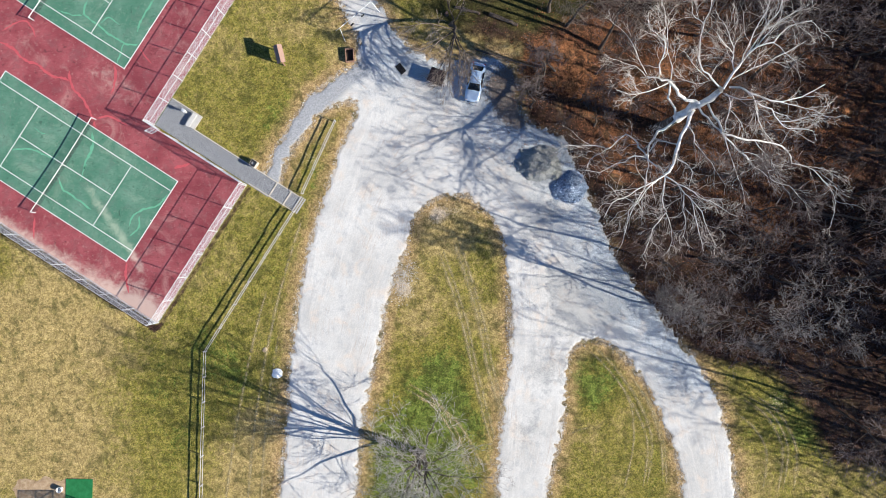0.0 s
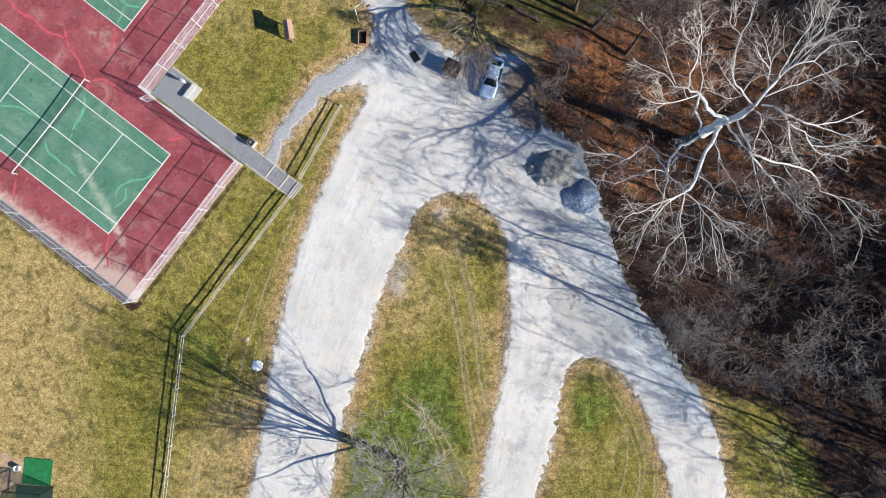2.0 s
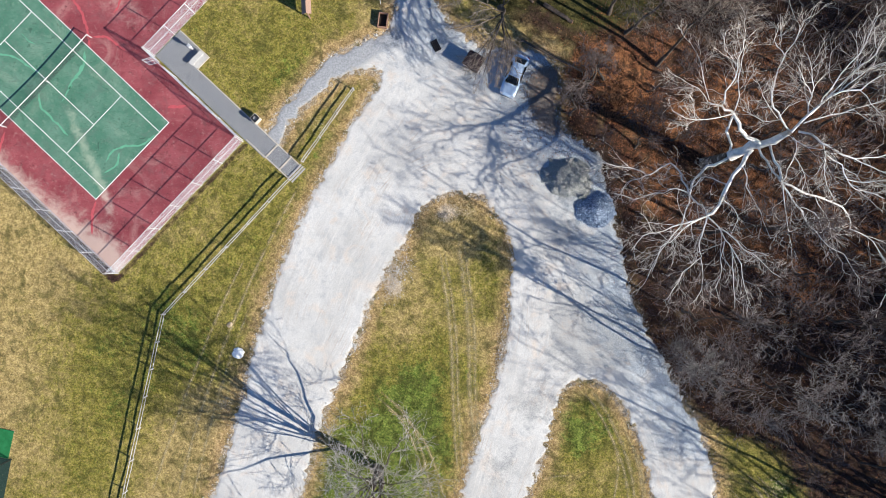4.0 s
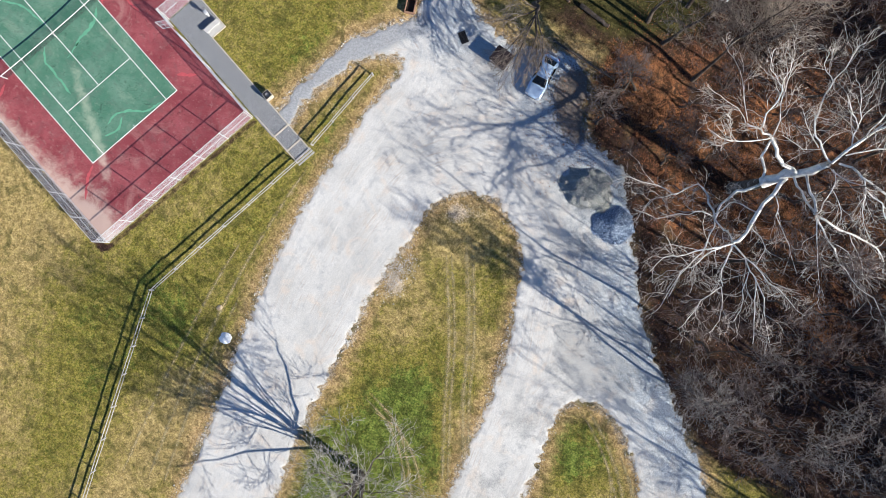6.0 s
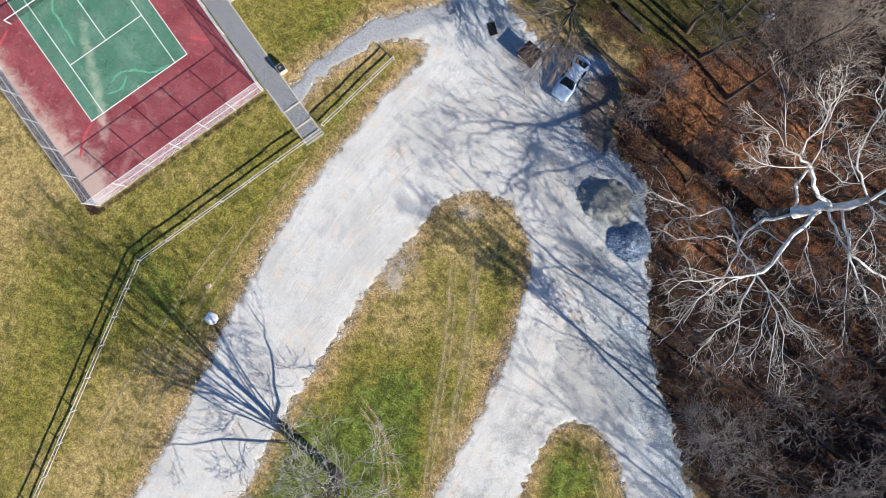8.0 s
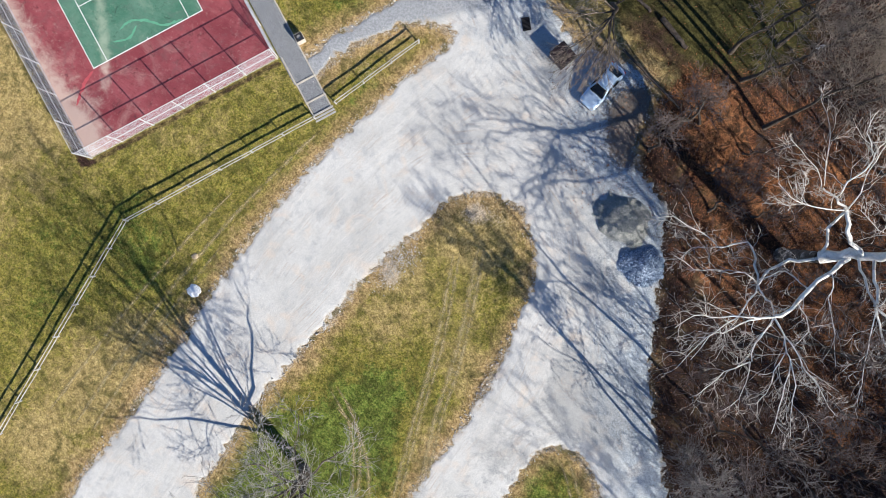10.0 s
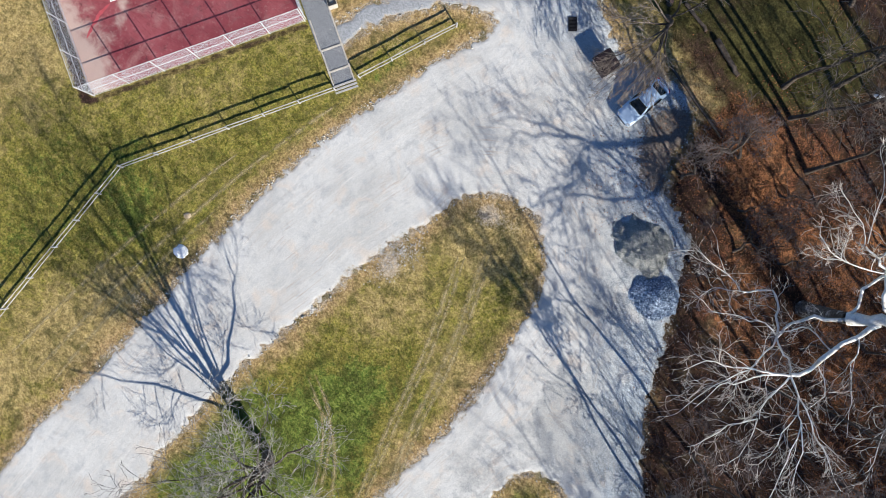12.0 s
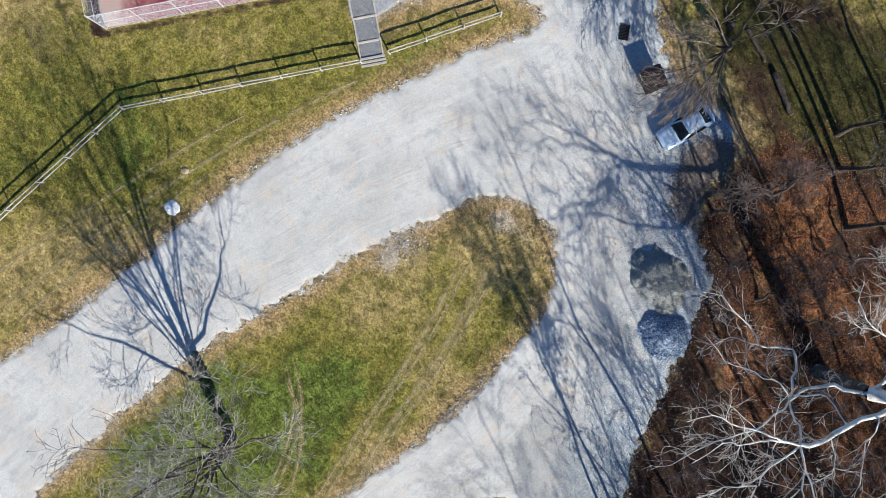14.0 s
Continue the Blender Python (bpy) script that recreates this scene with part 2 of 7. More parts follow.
COURT_EDGE = np.array([tuple((COURT @ Vector((u, v, 0))).xy) for u, v in ((0, 0), (18.8, 0), (18.8, 12.8), (40, 12.8), (40, 44), (0, 44))])
court_distance = field(lambda x, y: signed(x, y, COURT_EDGE), -80, 40, -40, 80, 0.5)
gx, gy = np.meshgrid(axis(-62, 66, 0.42), axis(-50, 48, 0.42))
X, Y = gx.ravel(), gy.ravel()
near = (np.abs(X) < 75) & (np.abs(Y) < 80)
rd = np.full(X.shape, 30.0)
rd[near] = road_distance(X[near], Y[near])
woods = -wood_distance(X, Y)
woods = woods + 1.6 * smooth01((Y + 13) / 3) * smooth01((X - 9) / 2)
# litter north of the lot, also darkening ground in place of tree shade
woods = np.maximum(woods, -6 + 9.0 * np.exp(-((X - 8) ** 2 / 120 + (Y - 29.5) ** 2 / 75)))
lush = 0.55 * fbm(X, Y, 0.07, 3, 31)
for px, py, r, a in ((0.8, -14.5, 7, 1.15), (-20, -3, 5, 0.15), (17, -15, 5, 0.6), (-24, -26, 7, 0.25), (-22, 16, 6, 0.3), (41, -21, 6, 0.7), (-38, -18, 13, -0.45), (0.5, 1, 5, -0.5), (0.2, 2.8, 3.2, -1.9), (-4.2, -3.4, 2.2, -1.5), (6.6, -9, 2.6, -0.8), (-20, 21, 5, 0.15),
                     (-44, -10, 9, -0.4), (-13.5, 13, 3, -0.3), (30, -26, 4, -0.5), (36, -25, 4, -0.3), (-48, -24, 8, -0.3), (-33, -20, 7, 0.2), (-30, -27, 6, 0.15), (-29, -14, 6, 0.1), (3.5, -10, 5, -0.35), (4, 24, 5, -0.2), (-11, 23, 4, -0.5), (-22.5, -25, 6, -1.1), (-20.8, -20, 3, -0.8), (-25, -31, 6, -0.8), (-3.4, -9, 4, -0.6), (5.0, -16, 3.4, -0.8), (-7.2, -15, 3, -0.6), (-5.6, -21, 4, 0.5), (-1.5, -23, 5, 0.4), (7, 26, 7, -1.2), (2, 25.5, 4, -1.0), (-24, -12, 7, 0.5), (-14.5, 8.5, 3, 0.4), (-41, -27, 8, -0.5), (-50, -18, 8, -0.5), (-33, -21, 10, 0.5), (-29, -15, 7, 0.3), (-46, -8, 8, -0.4), (-7, -25, 5, 0.9), (-3, -28, 6, 0.7), (2, -24, 5, 0.3)):
    lush += a * np.exp(-((X - px) ** 2 + (Y - py) ** 2) / (2 * (r * 0.6) ** 2))
RUST_SPOTS = ((41, 15, 4), (47, 17, 4), (36, 5, 3), (14.5, 22.5, 2.2), (20.5, 12.5, 2.2), (19, 25.5, 3.2), (16.5, 21, 2.6), (15, 17.5, 2.4), (12.5, 24.5, 3), (9, 21.5, 2.4), (13, 21, 2.5), (24, 8, 3.5), (29, 13, 4), (19.5, 17, 3), (26, 17, 4), (35, 11, 3.5), (20, 9.5, 2.5), (31, 7, 3), (22, 20, 3.0), (27, 22, 4), (34, 18, 5), (44, 9, 5), (40, 24, 5), (17.5, 12, 2.4), (30, 27, 4), (38, 2, 3))
rust = np.zeros(len(X))
for px, py, r in RUST_SPOTS:
    rust += np.exp(-((X - px) ** 2 + (Y - py) ** 2) / (r * r))
bare = np.zeros(len(X))
for px, py, r, a in ((-0.7, 4.0, 1.3, 0.95), (-4.3, -4.9, 1.0, 0.8), (-4.9, -3.9, 0.9, 0.8), (-19.5, -19.6, 1.5, 0.55), (1.6, 4.6, 1.2, 0.5), (8.4, 21.0, 1.8, 0.5), (-18.2, -16.2, 1.2, 0.4), (38.5, -17.5, 2.2, 0.5), (-15.3, 10.4, 1.6, 0.5)):
    bare += a * np.exp(-((X - px) ** 2 + (Y - py) ** 2) / (r * r))
# brown debris caught along the foot of the court fences
fu, fv = (X + 33.0) * CU.x + (Y + 8.4) * CU.y, (X + 33.0) * CV.x + (Y + 8.4) * CV.y
woods = np.maximum(woods, -6 + 7.6 * np.exp(-((fu + 0.75) / 0.75) ** 4) * ((fv > -0.5) & (fv < 46)))
woods = np.maximum(woods, -6 + 6.4 * np.exp(-((fv + 0.45) / 0.5) ** 4) * ((fu > -0.8) & (fu < 19)))
# mossy green patches that also carry the trees' shade as dark colour
moss_shade = 1.15 * np.exp(-((X - 11.5) ** 2 / 50 + (Y - 31) ** 2 / 30)) + 0.6 * np.exp(-((X - 9) ** 2 / 9 + (Y - 28.5) ** 2 / 8)) + 0.7 * np.exp(-((X - 1) ** 2 / 12 + (Y - 28) ** 2 / 8))
Z = ground_height(X, Y)
ny, nx = gx.shape
idx = np.arange(nx * ny).reshape(ny, nx)
quads = np.stack([idx[:-1, :-1], idx[:-1, 1:], idx[1:, 1:], idx[1:, :-1]], -1).reshape(-1, 4)

m = Mat("turf", 0.95, spec=0.1)
big, mid, fine, tiny = m.noise(0.22, 5, 0.65), m.noise(1.3, 5, 0.7), m.noise(5, 4, 0.8), m.noise(15, 3, 0.8)
l = m.math("ADD", m.attr("lush"), m.math("ADD", m.math("MULTIPLY", m.math("SUBTRACT", big, 0.5), 2.2), m.math("MULTIPLY", m.math("SUBTRACT", mid, 0.5), 1.5)))
green = m.mix(m.ramp(fine, 0.38, 0.62), (0.090, 0.095, 0.012), (0.265, 0.225, 0.046))
lushc = m.mix(m.ramp(fine, 0.38, 0.62), (0.046, 0.076, 0.010), (0.150, 0.175, 0.032))
tan = m.mix(m.ramp(fine, 0.36, 0.64), (0.24, 0.178, 0.062), (0.45, 0.345, 0.150))
tuft = m.noise(2.6, 4, 0.75)
c = m.mix(m.ramp(m.math("ADD", l, m.math("MULTIPLY", m.math("SUBTRACT", tuft, 0.5), 1.1)), -0.75, 0.25), tan, green)
c = m.mix(m.ramp(tuft, 0.48, 0.38, 0, 0.45), c, (0.052, 0.055, 0.011))
c = m.mix(m.ramp(m.noise(1.9, 5, 0.8, dist=0.4), 0.52, 0.62, 0, 0.35), c, (0.42, 0.33, 0.11))
c = m.mix(m.ramp(m.math("ADD", l, m.math("MULTIPLY", m.math("SUBTRACT", tuft, 0.5), 1.0)), 0.3, 0.85), c, lushc)
c = m.mix(m.ramp(l, 0.2, 0.8), c, m.mix(1.0, c, m.ramp(m.noise(0.9, 5, 0.75, dist=0.6), 0.36, 0.62, 0.55, 1.40), "MULTIPLY"))
# dry, stony verge along the gravel
verge = m.math("ADD", m.attr("rd"), m.math("MULTIPLY", m.math("SUBTRACT", mid, 0.5), 1.8))
verge = m.math("ADD", verge, m.math("MULTIPLY", m.math("SUBTRACT", big, 0.5), 2.4))
c = m.mix(m.ramp(verge, 2.3, 0.3, 0.0, 0.85), c, m.mix(m.ramp(fine, 0.35, 0.65), (0.22, 0.135, 0.06), (0.50, 0.36, 0.18)))
c = m.mix(m.ramp(m.math("ADD", verge, m.math("MULTIPLY", m.math("SUBTRACT", fine, 0.5), 1.2)), 0.35, 0.0, 0.0, 0.75), c, m.mix(m.ramp(tiny, 0.42, 0.6), (0.20, 0.135, 0.075), (0.50, 0.44, 0.35)))
# leaf litter under the trees
c = m.mix(m.ramp(m.noise(0.55, 5, 0.7, dist=0.5), 0.51, 0.36, 0, 0.62), c, (0.058, 0.062, 0.014))
w = m.math("ADD", m.attr("woods"), m.math("MULTIPLY", m.math("SUBTRACT", mid, 0.5), 3.5))
w = m.math("ADD", w, m.math("MULTIPLY", m.math("SUBTRACT", big, 0.5), 3.0))
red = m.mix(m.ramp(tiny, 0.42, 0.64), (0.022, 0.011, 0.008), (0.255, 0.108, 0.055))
# near-black litter, with the wood's shade put into its colour
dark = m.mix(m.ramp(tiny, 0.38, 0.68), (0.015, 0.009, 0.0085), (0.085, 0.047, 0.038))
ru = m.math("ADD", m.attr("rust"), m.math("ADD", m.math("MULTIPLY", m.math("SUBTRACT", mid, 0.5), 3.0), m.math("MULTIPLY", m.math("SUBTRACT", big, 0.5), 2.6)))
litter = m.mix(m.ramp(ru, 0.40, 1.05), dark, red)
litter = m.mix(m.ramp(ru, 1.0, 1.6, 0, 0.8), litter, m.mix(m.ramp(tiny, 0.35, 0.65), (0.09, 0.036, 0.015), (0.52, 0.235, 0.095)))
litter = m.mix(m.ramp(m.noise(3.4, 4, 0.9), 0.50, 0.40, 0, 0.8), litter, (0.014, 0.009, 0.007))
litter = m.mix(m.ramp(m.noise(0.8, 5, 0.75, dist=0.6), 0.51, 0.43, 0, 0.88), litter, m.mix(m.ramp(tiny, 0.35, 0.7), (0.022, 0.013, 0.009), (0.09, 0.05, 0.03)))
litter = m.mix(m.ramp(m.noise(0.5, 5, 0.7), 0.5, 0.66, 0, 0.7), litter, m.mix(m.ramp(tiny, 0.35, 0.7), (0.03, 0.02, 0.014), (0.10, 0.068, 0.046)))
mo = m.math("ADD", m.attr("moss_shade"), m.math("ADD", m.math("MULTIPLY", m.math("SUBTRACT", mid, 0.5), 0.9), m.math("MULTIPLY", m.math("SUBTRACT", big, 0.5), 0.8)))
c = m.mix(m.ramp(mo, 0.15, 0.6), c, m.mix(m.ramp(fine, 0.35, 0.65), (0.030, 0.032, 0.009), (0.085, 0.075, 0.022)))
litter = m.mix(m.math("MULTIPLY", m.ramp(m.attr("woods"), 9, 2), m.ramp(m.noise(0.42, 5, 0.7, dist=0.4), 0.53, 0.66, 0, 0.6)), litter, m.mix(m.ramp(fine, 0.38, 0.62), (0.07, 0.05, 0.024), (0.27, 0.19, 0.09)))
c = m.mix(m.ramp(m.math("ADD", m.attr("bare"), m.math("MULTIPLY", m.math("SUBTRACT", fine, 0.5), 1.6)), 0.42, 0.8, 0, 0.9), c, m.mix(m.ramp(tiny, 0.36, 0.64), (0.27, 0.20, 0.125), (0.66, 0.56, 0.43)))
litter = m.mix(m.ramp(mo, 0.3, 0.75, 0, 0.8), litter, m.mix(m.ramp(fine, 0.35, 0.65), (0.030, 0.034, 0.009), (0.090, 0.085, 0.024)))
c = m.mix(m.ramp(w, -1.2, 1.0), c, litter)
c = m.mix(m.ramp(tiny, 0.55, 0.70, 0, 0.34), c, m.mix(m.ramp(m.math("MAXIMUM", w, m.math("MULTIPLY", m.attr("moss_shade"), 3.0)), -1.2, 1.0), (0.56, 0.49, 0.28), (0.11, 0.075, 0.045)))
c = m.mix(m.ramp(tiny, 0.47, 0.31, 0, 0.62), c, (0.055, 0.05, 0.016))
# blades and crumbs, and the clumps that they stand in
c = m.mix(1.0, c, m.ramp(m.noise(9, 2, 0.75), 0.36, 0.64, 0.82, 1.20), "MULTIPLY")
c = m.mix(1.0, c, m.ramp(m.noise(1.6, 4, 0.7), 0.36, 0.64, 0.74, 1.26), "MULTIPLY")
m.color(c).bump(m.math("ADD", m.math("MULTIPLY", fine, 0.6), tiny), 0.7, 0.045)
TURF = m.m
ground = mesh_np("ground", np.stack([X, Y, Z], 1), quads, TURF, smooth=True, attrs={"rd": rd, "woods": woods, "lush": lush, "rust": rust, "moss_shade": moss_shade, "bare": bare})
tagged(ground, "patchy winter turf with worn wheel tracks and brown leaf litter", "ground", kind="structure")

m = Mat("worn_straw", 0.95, spec=0.1)
f = m.noise(6, 4, 0.8)
m.color(m.mix(m.ramp(f, 0.35, 0.65), (0.26, 0.21, 0.095), (0.52, 0.43, 0.24))).bump(f, 0.5, 0.03)
m.put(m.b.inputs["Alpha"], m.math("MULTIPLY", m.math("MULTIPLY", m.attr("mid"), 0.72), m.ramp(m.math("ADD", m.noise(1.1, 5, 0.75), m.math("MULTIPLY", m.math("SUBTRACT", m.noise(9, 3, 0.8), 0.5), 0.7)), 0.33, 0.58)))
STRAW = m.m
for k, (line, w) in enumerate(TRACKS):
    line = spline(line[::4], 0.25)
    rg = np.random.default_rng(900 + k)
    t = np.gradient(line, axis=0)
    t /= np.linalg.norm(t, axis=1)[:, None] + 1e-9
    nrm = np.stack([-t[:, 1], t[:, 0]], 1)
    ww = (w * (2.0 + 0.8 * rg.random(len(line))))[:, None] * np.minimum(1, np.minimum(np.arange(len(line)), np.arange(len(line))[::-1]) / 8)[:, None]
    sides = [line + nrm * ww * q for q in (-0.5, 0, 0.5)]
    n = len(line)
    v = np.vstack([np.c_[q, ground_height(q[:, 0], q[:, 1]) + 0.035] for q in sides])
    i = np.arange(n - 1)
    tagged(mesh_np("wheel_track", v, np.vstack([np.stack([i + o, i + 1 + o, n + i + 1 + o, n + i + o], 1) for o in (0, n)]), STRAW, ground, attrs={"mid": np.repeat([0.0, 1.0, 0.0], n)}), "straw-pale wheel track worn into the turf")

# ---- gravel lot and drives ----
PATH_LINE = ((-9.6, 21.0), (-11.4, 20.0), (-13.6, 17.8), (-15.8, 15.5), (-17.7, 12.9), (-19.0, 10.6), (-19.6, 8.6), (-19.8, 7.6))


def sd_path(x, y):
    """Distance from the old tarred side path."""
    best = np.full(len(x), 99.0)
    for (ax, ay), (bx, by) in zip(PATH_LINE[:-1], PATH_LINE[1:]):
        dx, dy = bx - ax, by - ay
        t = np.clip(((x - ax) * dx + (y - ay) * dy) / (dx * dx + dy * dy), 0, 1)
        best = np.minimum(best, np.hypot(x - ax - t * dx, y - ay - t * dy))
    return best


STEP = 0.17
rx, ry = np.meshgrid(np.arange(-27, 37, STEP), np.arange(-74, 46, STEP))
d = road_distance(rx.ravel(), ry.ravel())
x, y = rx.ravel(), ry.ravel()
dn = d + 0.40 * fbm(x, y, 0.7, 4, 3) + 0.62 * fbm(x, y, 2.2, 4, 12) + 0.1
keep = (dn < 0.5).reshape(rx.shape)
cells = keep[:-1, :-1] & keep[1:, :-1] & keep[1:, 1:] & keep[:-1, 1:]
ids = np.arange(rx.size).reshape(rx.shape)
q = np.stack([ids[:-1, :-1], ids[:-1, 1:], ids[1:, 1:], ids[1:, :-1]], -1)[cells]
used = np.unique(q)
remap = np.zeros(rx.size, int)
remap[used] = np.arange(len(used))
zz = 0.045 - 0.13 * smooth01((dn[used] + 0.35) / 0.8) + 0.012 * fbm(x[used], y[used], 1.2, 3, 8) - 0.02
m = Mat("gravel", 0.97, spec=0.08)
big, mid, fine, tiny = m.noise(0.16, 5, 0.6), m.noise(0.9, 6, 0.7), m.noise(4.5, 5, 0.8), m.noise(13, 3, 0.85)
c = m.mix(m.ramp(big, 0.35, 0.65), (0.475, 0.465, 0.442), (0.590, 0.580, 0.556))
c = m.mix(m.ramp(mid, 0.48, 0.66, 0, 0.6), c, (0.37, 0.375, 0.385))
cx = m.nt.nodes.new("ShaderNodeCombineXYZ")
pos = m.nt.nodes.new("ShaderNodeSeparateXYZ")
m.nt.links.new(m.geo.outputs["Position"], pos.inputs[0])
m.put(cx.inputs[0], m.math("MULTIPLY", m.attr("flow"), 1.5))
m.put(cx.inputs[1], m.math("MULTIPLY", pos.outputs[0], 0.11))
m.put(cx.inputs[2], m.math("MULTIPLY", pos.outputs[1], 0.11))
st = m.nt.nodes.new("ShaderNodeTexNoise")
st.inputs["Scale"].default_value, st.inputs["Detail"].default_value, st.inputs["Roughness"].default_value = 1.6, 6, 0.72
m.nt.links.new(cx.outputs[0], st.inputs["Vector"])
streak = st.outputs["Fac"]
c = m.mix(m.ramp(streak, 0.5, 0.70, 0, 0.75), c, (0.63, 0.605, 0.565))
c = m.mix(m.ramp(streak, 0.46, 0.30, 0, 0.6), c, (0.40, 0.39, 0.38))
c = m.mix(m.ramp(m.noise(0.5, 4, 0.6, dist=0.6), 0.52, 0.70, 0, 0.6), c, (0.60, 0.51, 0.42))
c = m.mix(m.ramp(m.math("ADD", m.attr("loose"), m.math("ADD", m.math("MULTIPLY", m.math("SUBTRACT", fine, 0.5), 1.8), m.math("MULTIPLY", m.math("SUBTRACT", mid, 0.5), 2.4))), 0.5, 1.2, 0, 0.62), c, m.mix(m.ramp(tiny, 0.4, 0.6), (0.13, 0.135, 0.14), (0.44, 0.44, 0.43)))
rut = m.nt.nodes.new("ShaderNodeCombineXYZ")
m.put(rut.inputs[0], m.math("MULTIPLY", m.attr("flow"), 7.0))
m.put(rut.inputs[1], m.math("MULTIPLY", pos.outputs[0], 0.22))
m.put(rut.inputs[2], m.math("MULTIPLY", pos.outputs[1], 0.22))
rn = m.nt.nodes.new("ShaderNodeTexNoise")
rn.inputs["Scale"].default_value, rn.inputs["Detail"].default_value, rn.inputs["Roughness"].default_value = 1.4, 4, 0.7
m.nt.links.new(rut.outputs[0], rn.inputs["Vector"])
rutted = m.ramp(m.noise(0.28, 3), 0.45, 0.62)
c = m.mix(m.math("MULTIPLY", rutted, m.ramp(rn.outputs["Fac"], 0.52, 0.66, 0, 0.75)), c, (0.43, 0.36, 0.30))
c = m.mix(m.ramp(fine, 0.46, 0.75, 0, 0.5), c, (0.38, 0.375, 0.37))
c = m.mix(m.ramp(tiny, 0.54, 0.72, 0, 0.6), c, (0.27, 0.265, 0.26))
c = m.mix(m.ramp(tiny, 0.42, 0.28, 0, 0.5), c, (0.70, 0.68, 0.65))
c = m.mix(m.ramp(m.math("ADD", m.attr("tar"), m.math("MULTIPLY", m.math("SUBTRACT", fine, 0.5), 0.5)), 0.25, 0.7, 0, 0.85), c, m.mix(m.ramp(fine, 0.4, 0.6), (0.21, 0.22, 0.235), (0.34, 0.35, 0.37)))
e = m.math("ADD", m.attr("rd"), m.math("MULTIPLY", m.math("SUBTRACT", fine, 0.5), 1.3))
c = m.mix(m.ramp(e, -0.25, 0.1, 0, 0.8), c, m.mix(m.ramp(tiny, 0.35, 0.65), (0.22, 0.16, 0.09), (0.46, 0.39, 0.28)))
lf = m.math("ADD", m.attr("leafy"), m.math("MULTIPLY", m.math("SUBTRACT", fine, 0.5), 1.7))
c = m.mix(m.ramp(lf, 0.45, 0.75, 0, 0.85), c, m.mix(m.ramp(tiny, 0.4, 0.65), (0.10, 0.065, 0.04), (0.28, 0.19, 0.12)))
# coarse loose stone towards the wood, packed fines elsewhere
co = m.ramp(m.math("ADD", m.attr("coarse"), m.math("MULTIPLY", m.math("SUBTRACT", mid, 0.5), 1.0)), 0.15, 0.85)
# blue tint stands in for skylight on the shaded stone
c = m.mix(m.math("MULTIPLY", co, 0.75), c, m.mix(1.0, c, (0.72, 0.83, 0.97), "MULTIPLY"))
speck = m.noise(11, 2, 0.8)
c = m.mix(1.0, c, m.ramp(speck, 0.36, 0.64, 0.90, 1.08), "MULTIPLY")
c = m.mix(co, c, m.mix(1.0, c, m.ramp(speck, 0.36, 0.64, 0.60, 1.30), "MULTIPLY"))
m.color(c).bump(m.math("ADD", m.math("MULTIPLY", fine, 0.7), tiny), 0.7, 0.03)
GRAVEL = m.m
xu, yu = x[used], y[used]
loose = np.zeros(len(used))
for px, py, r in ((15.5, -7, 4.0), (12, -14, 3.4), (9.8, -21, 2.6), (19.5, -5, 3.4), (10, 2, 2.2), (16, -5.5, 2.6), (13.2, -3.6, 2.0), (19, -3, 2.5), (11, 9, 3.2), (15, 11.5, 2.2), (8.5, 17, 2.4), (-4, 25, 4), (12.4, 4.4, 2.0)):
    loose += np.exp(-((xu - px) ** 2 + (yu - py) ** 2) / (r * r))
leafy = 1.25 * np.exp(-((xu - 7.6) ** 2 + (yu - 18.6) ** 2) / 9) + 0.6 * np.exp(-((xu - 8.4) ** 2 + (yu - 15.0) ** 2) / 5) + 0.5 * np.exp(-((xu - 2.5) ** 2 + (yu - 22) ** 2) / 5)
leafy = leafy + 0.8 * np.exp(-np.maximum(wood_distance(xu, yu), 0) / 0.8)
tar = np.exp(-(np.minimum(sd_path(xu, yu), 9) / 1.5) ** 2)
# coarse stone and its painted shade tint: by the wood, on the upper drive
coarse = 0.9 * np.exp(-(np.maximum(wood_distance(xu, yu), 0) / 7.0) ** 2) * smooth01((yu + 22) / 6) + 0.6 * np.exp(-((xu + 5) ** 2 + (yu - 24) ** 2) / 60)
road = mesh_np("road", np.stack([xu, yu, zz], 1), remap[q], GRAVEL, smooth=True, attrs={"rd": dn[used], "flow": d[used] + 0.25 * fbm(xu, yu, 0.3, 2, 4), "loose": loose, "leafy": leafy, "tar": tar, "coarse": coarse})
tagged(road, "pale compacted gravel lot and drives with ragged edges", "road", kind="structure")


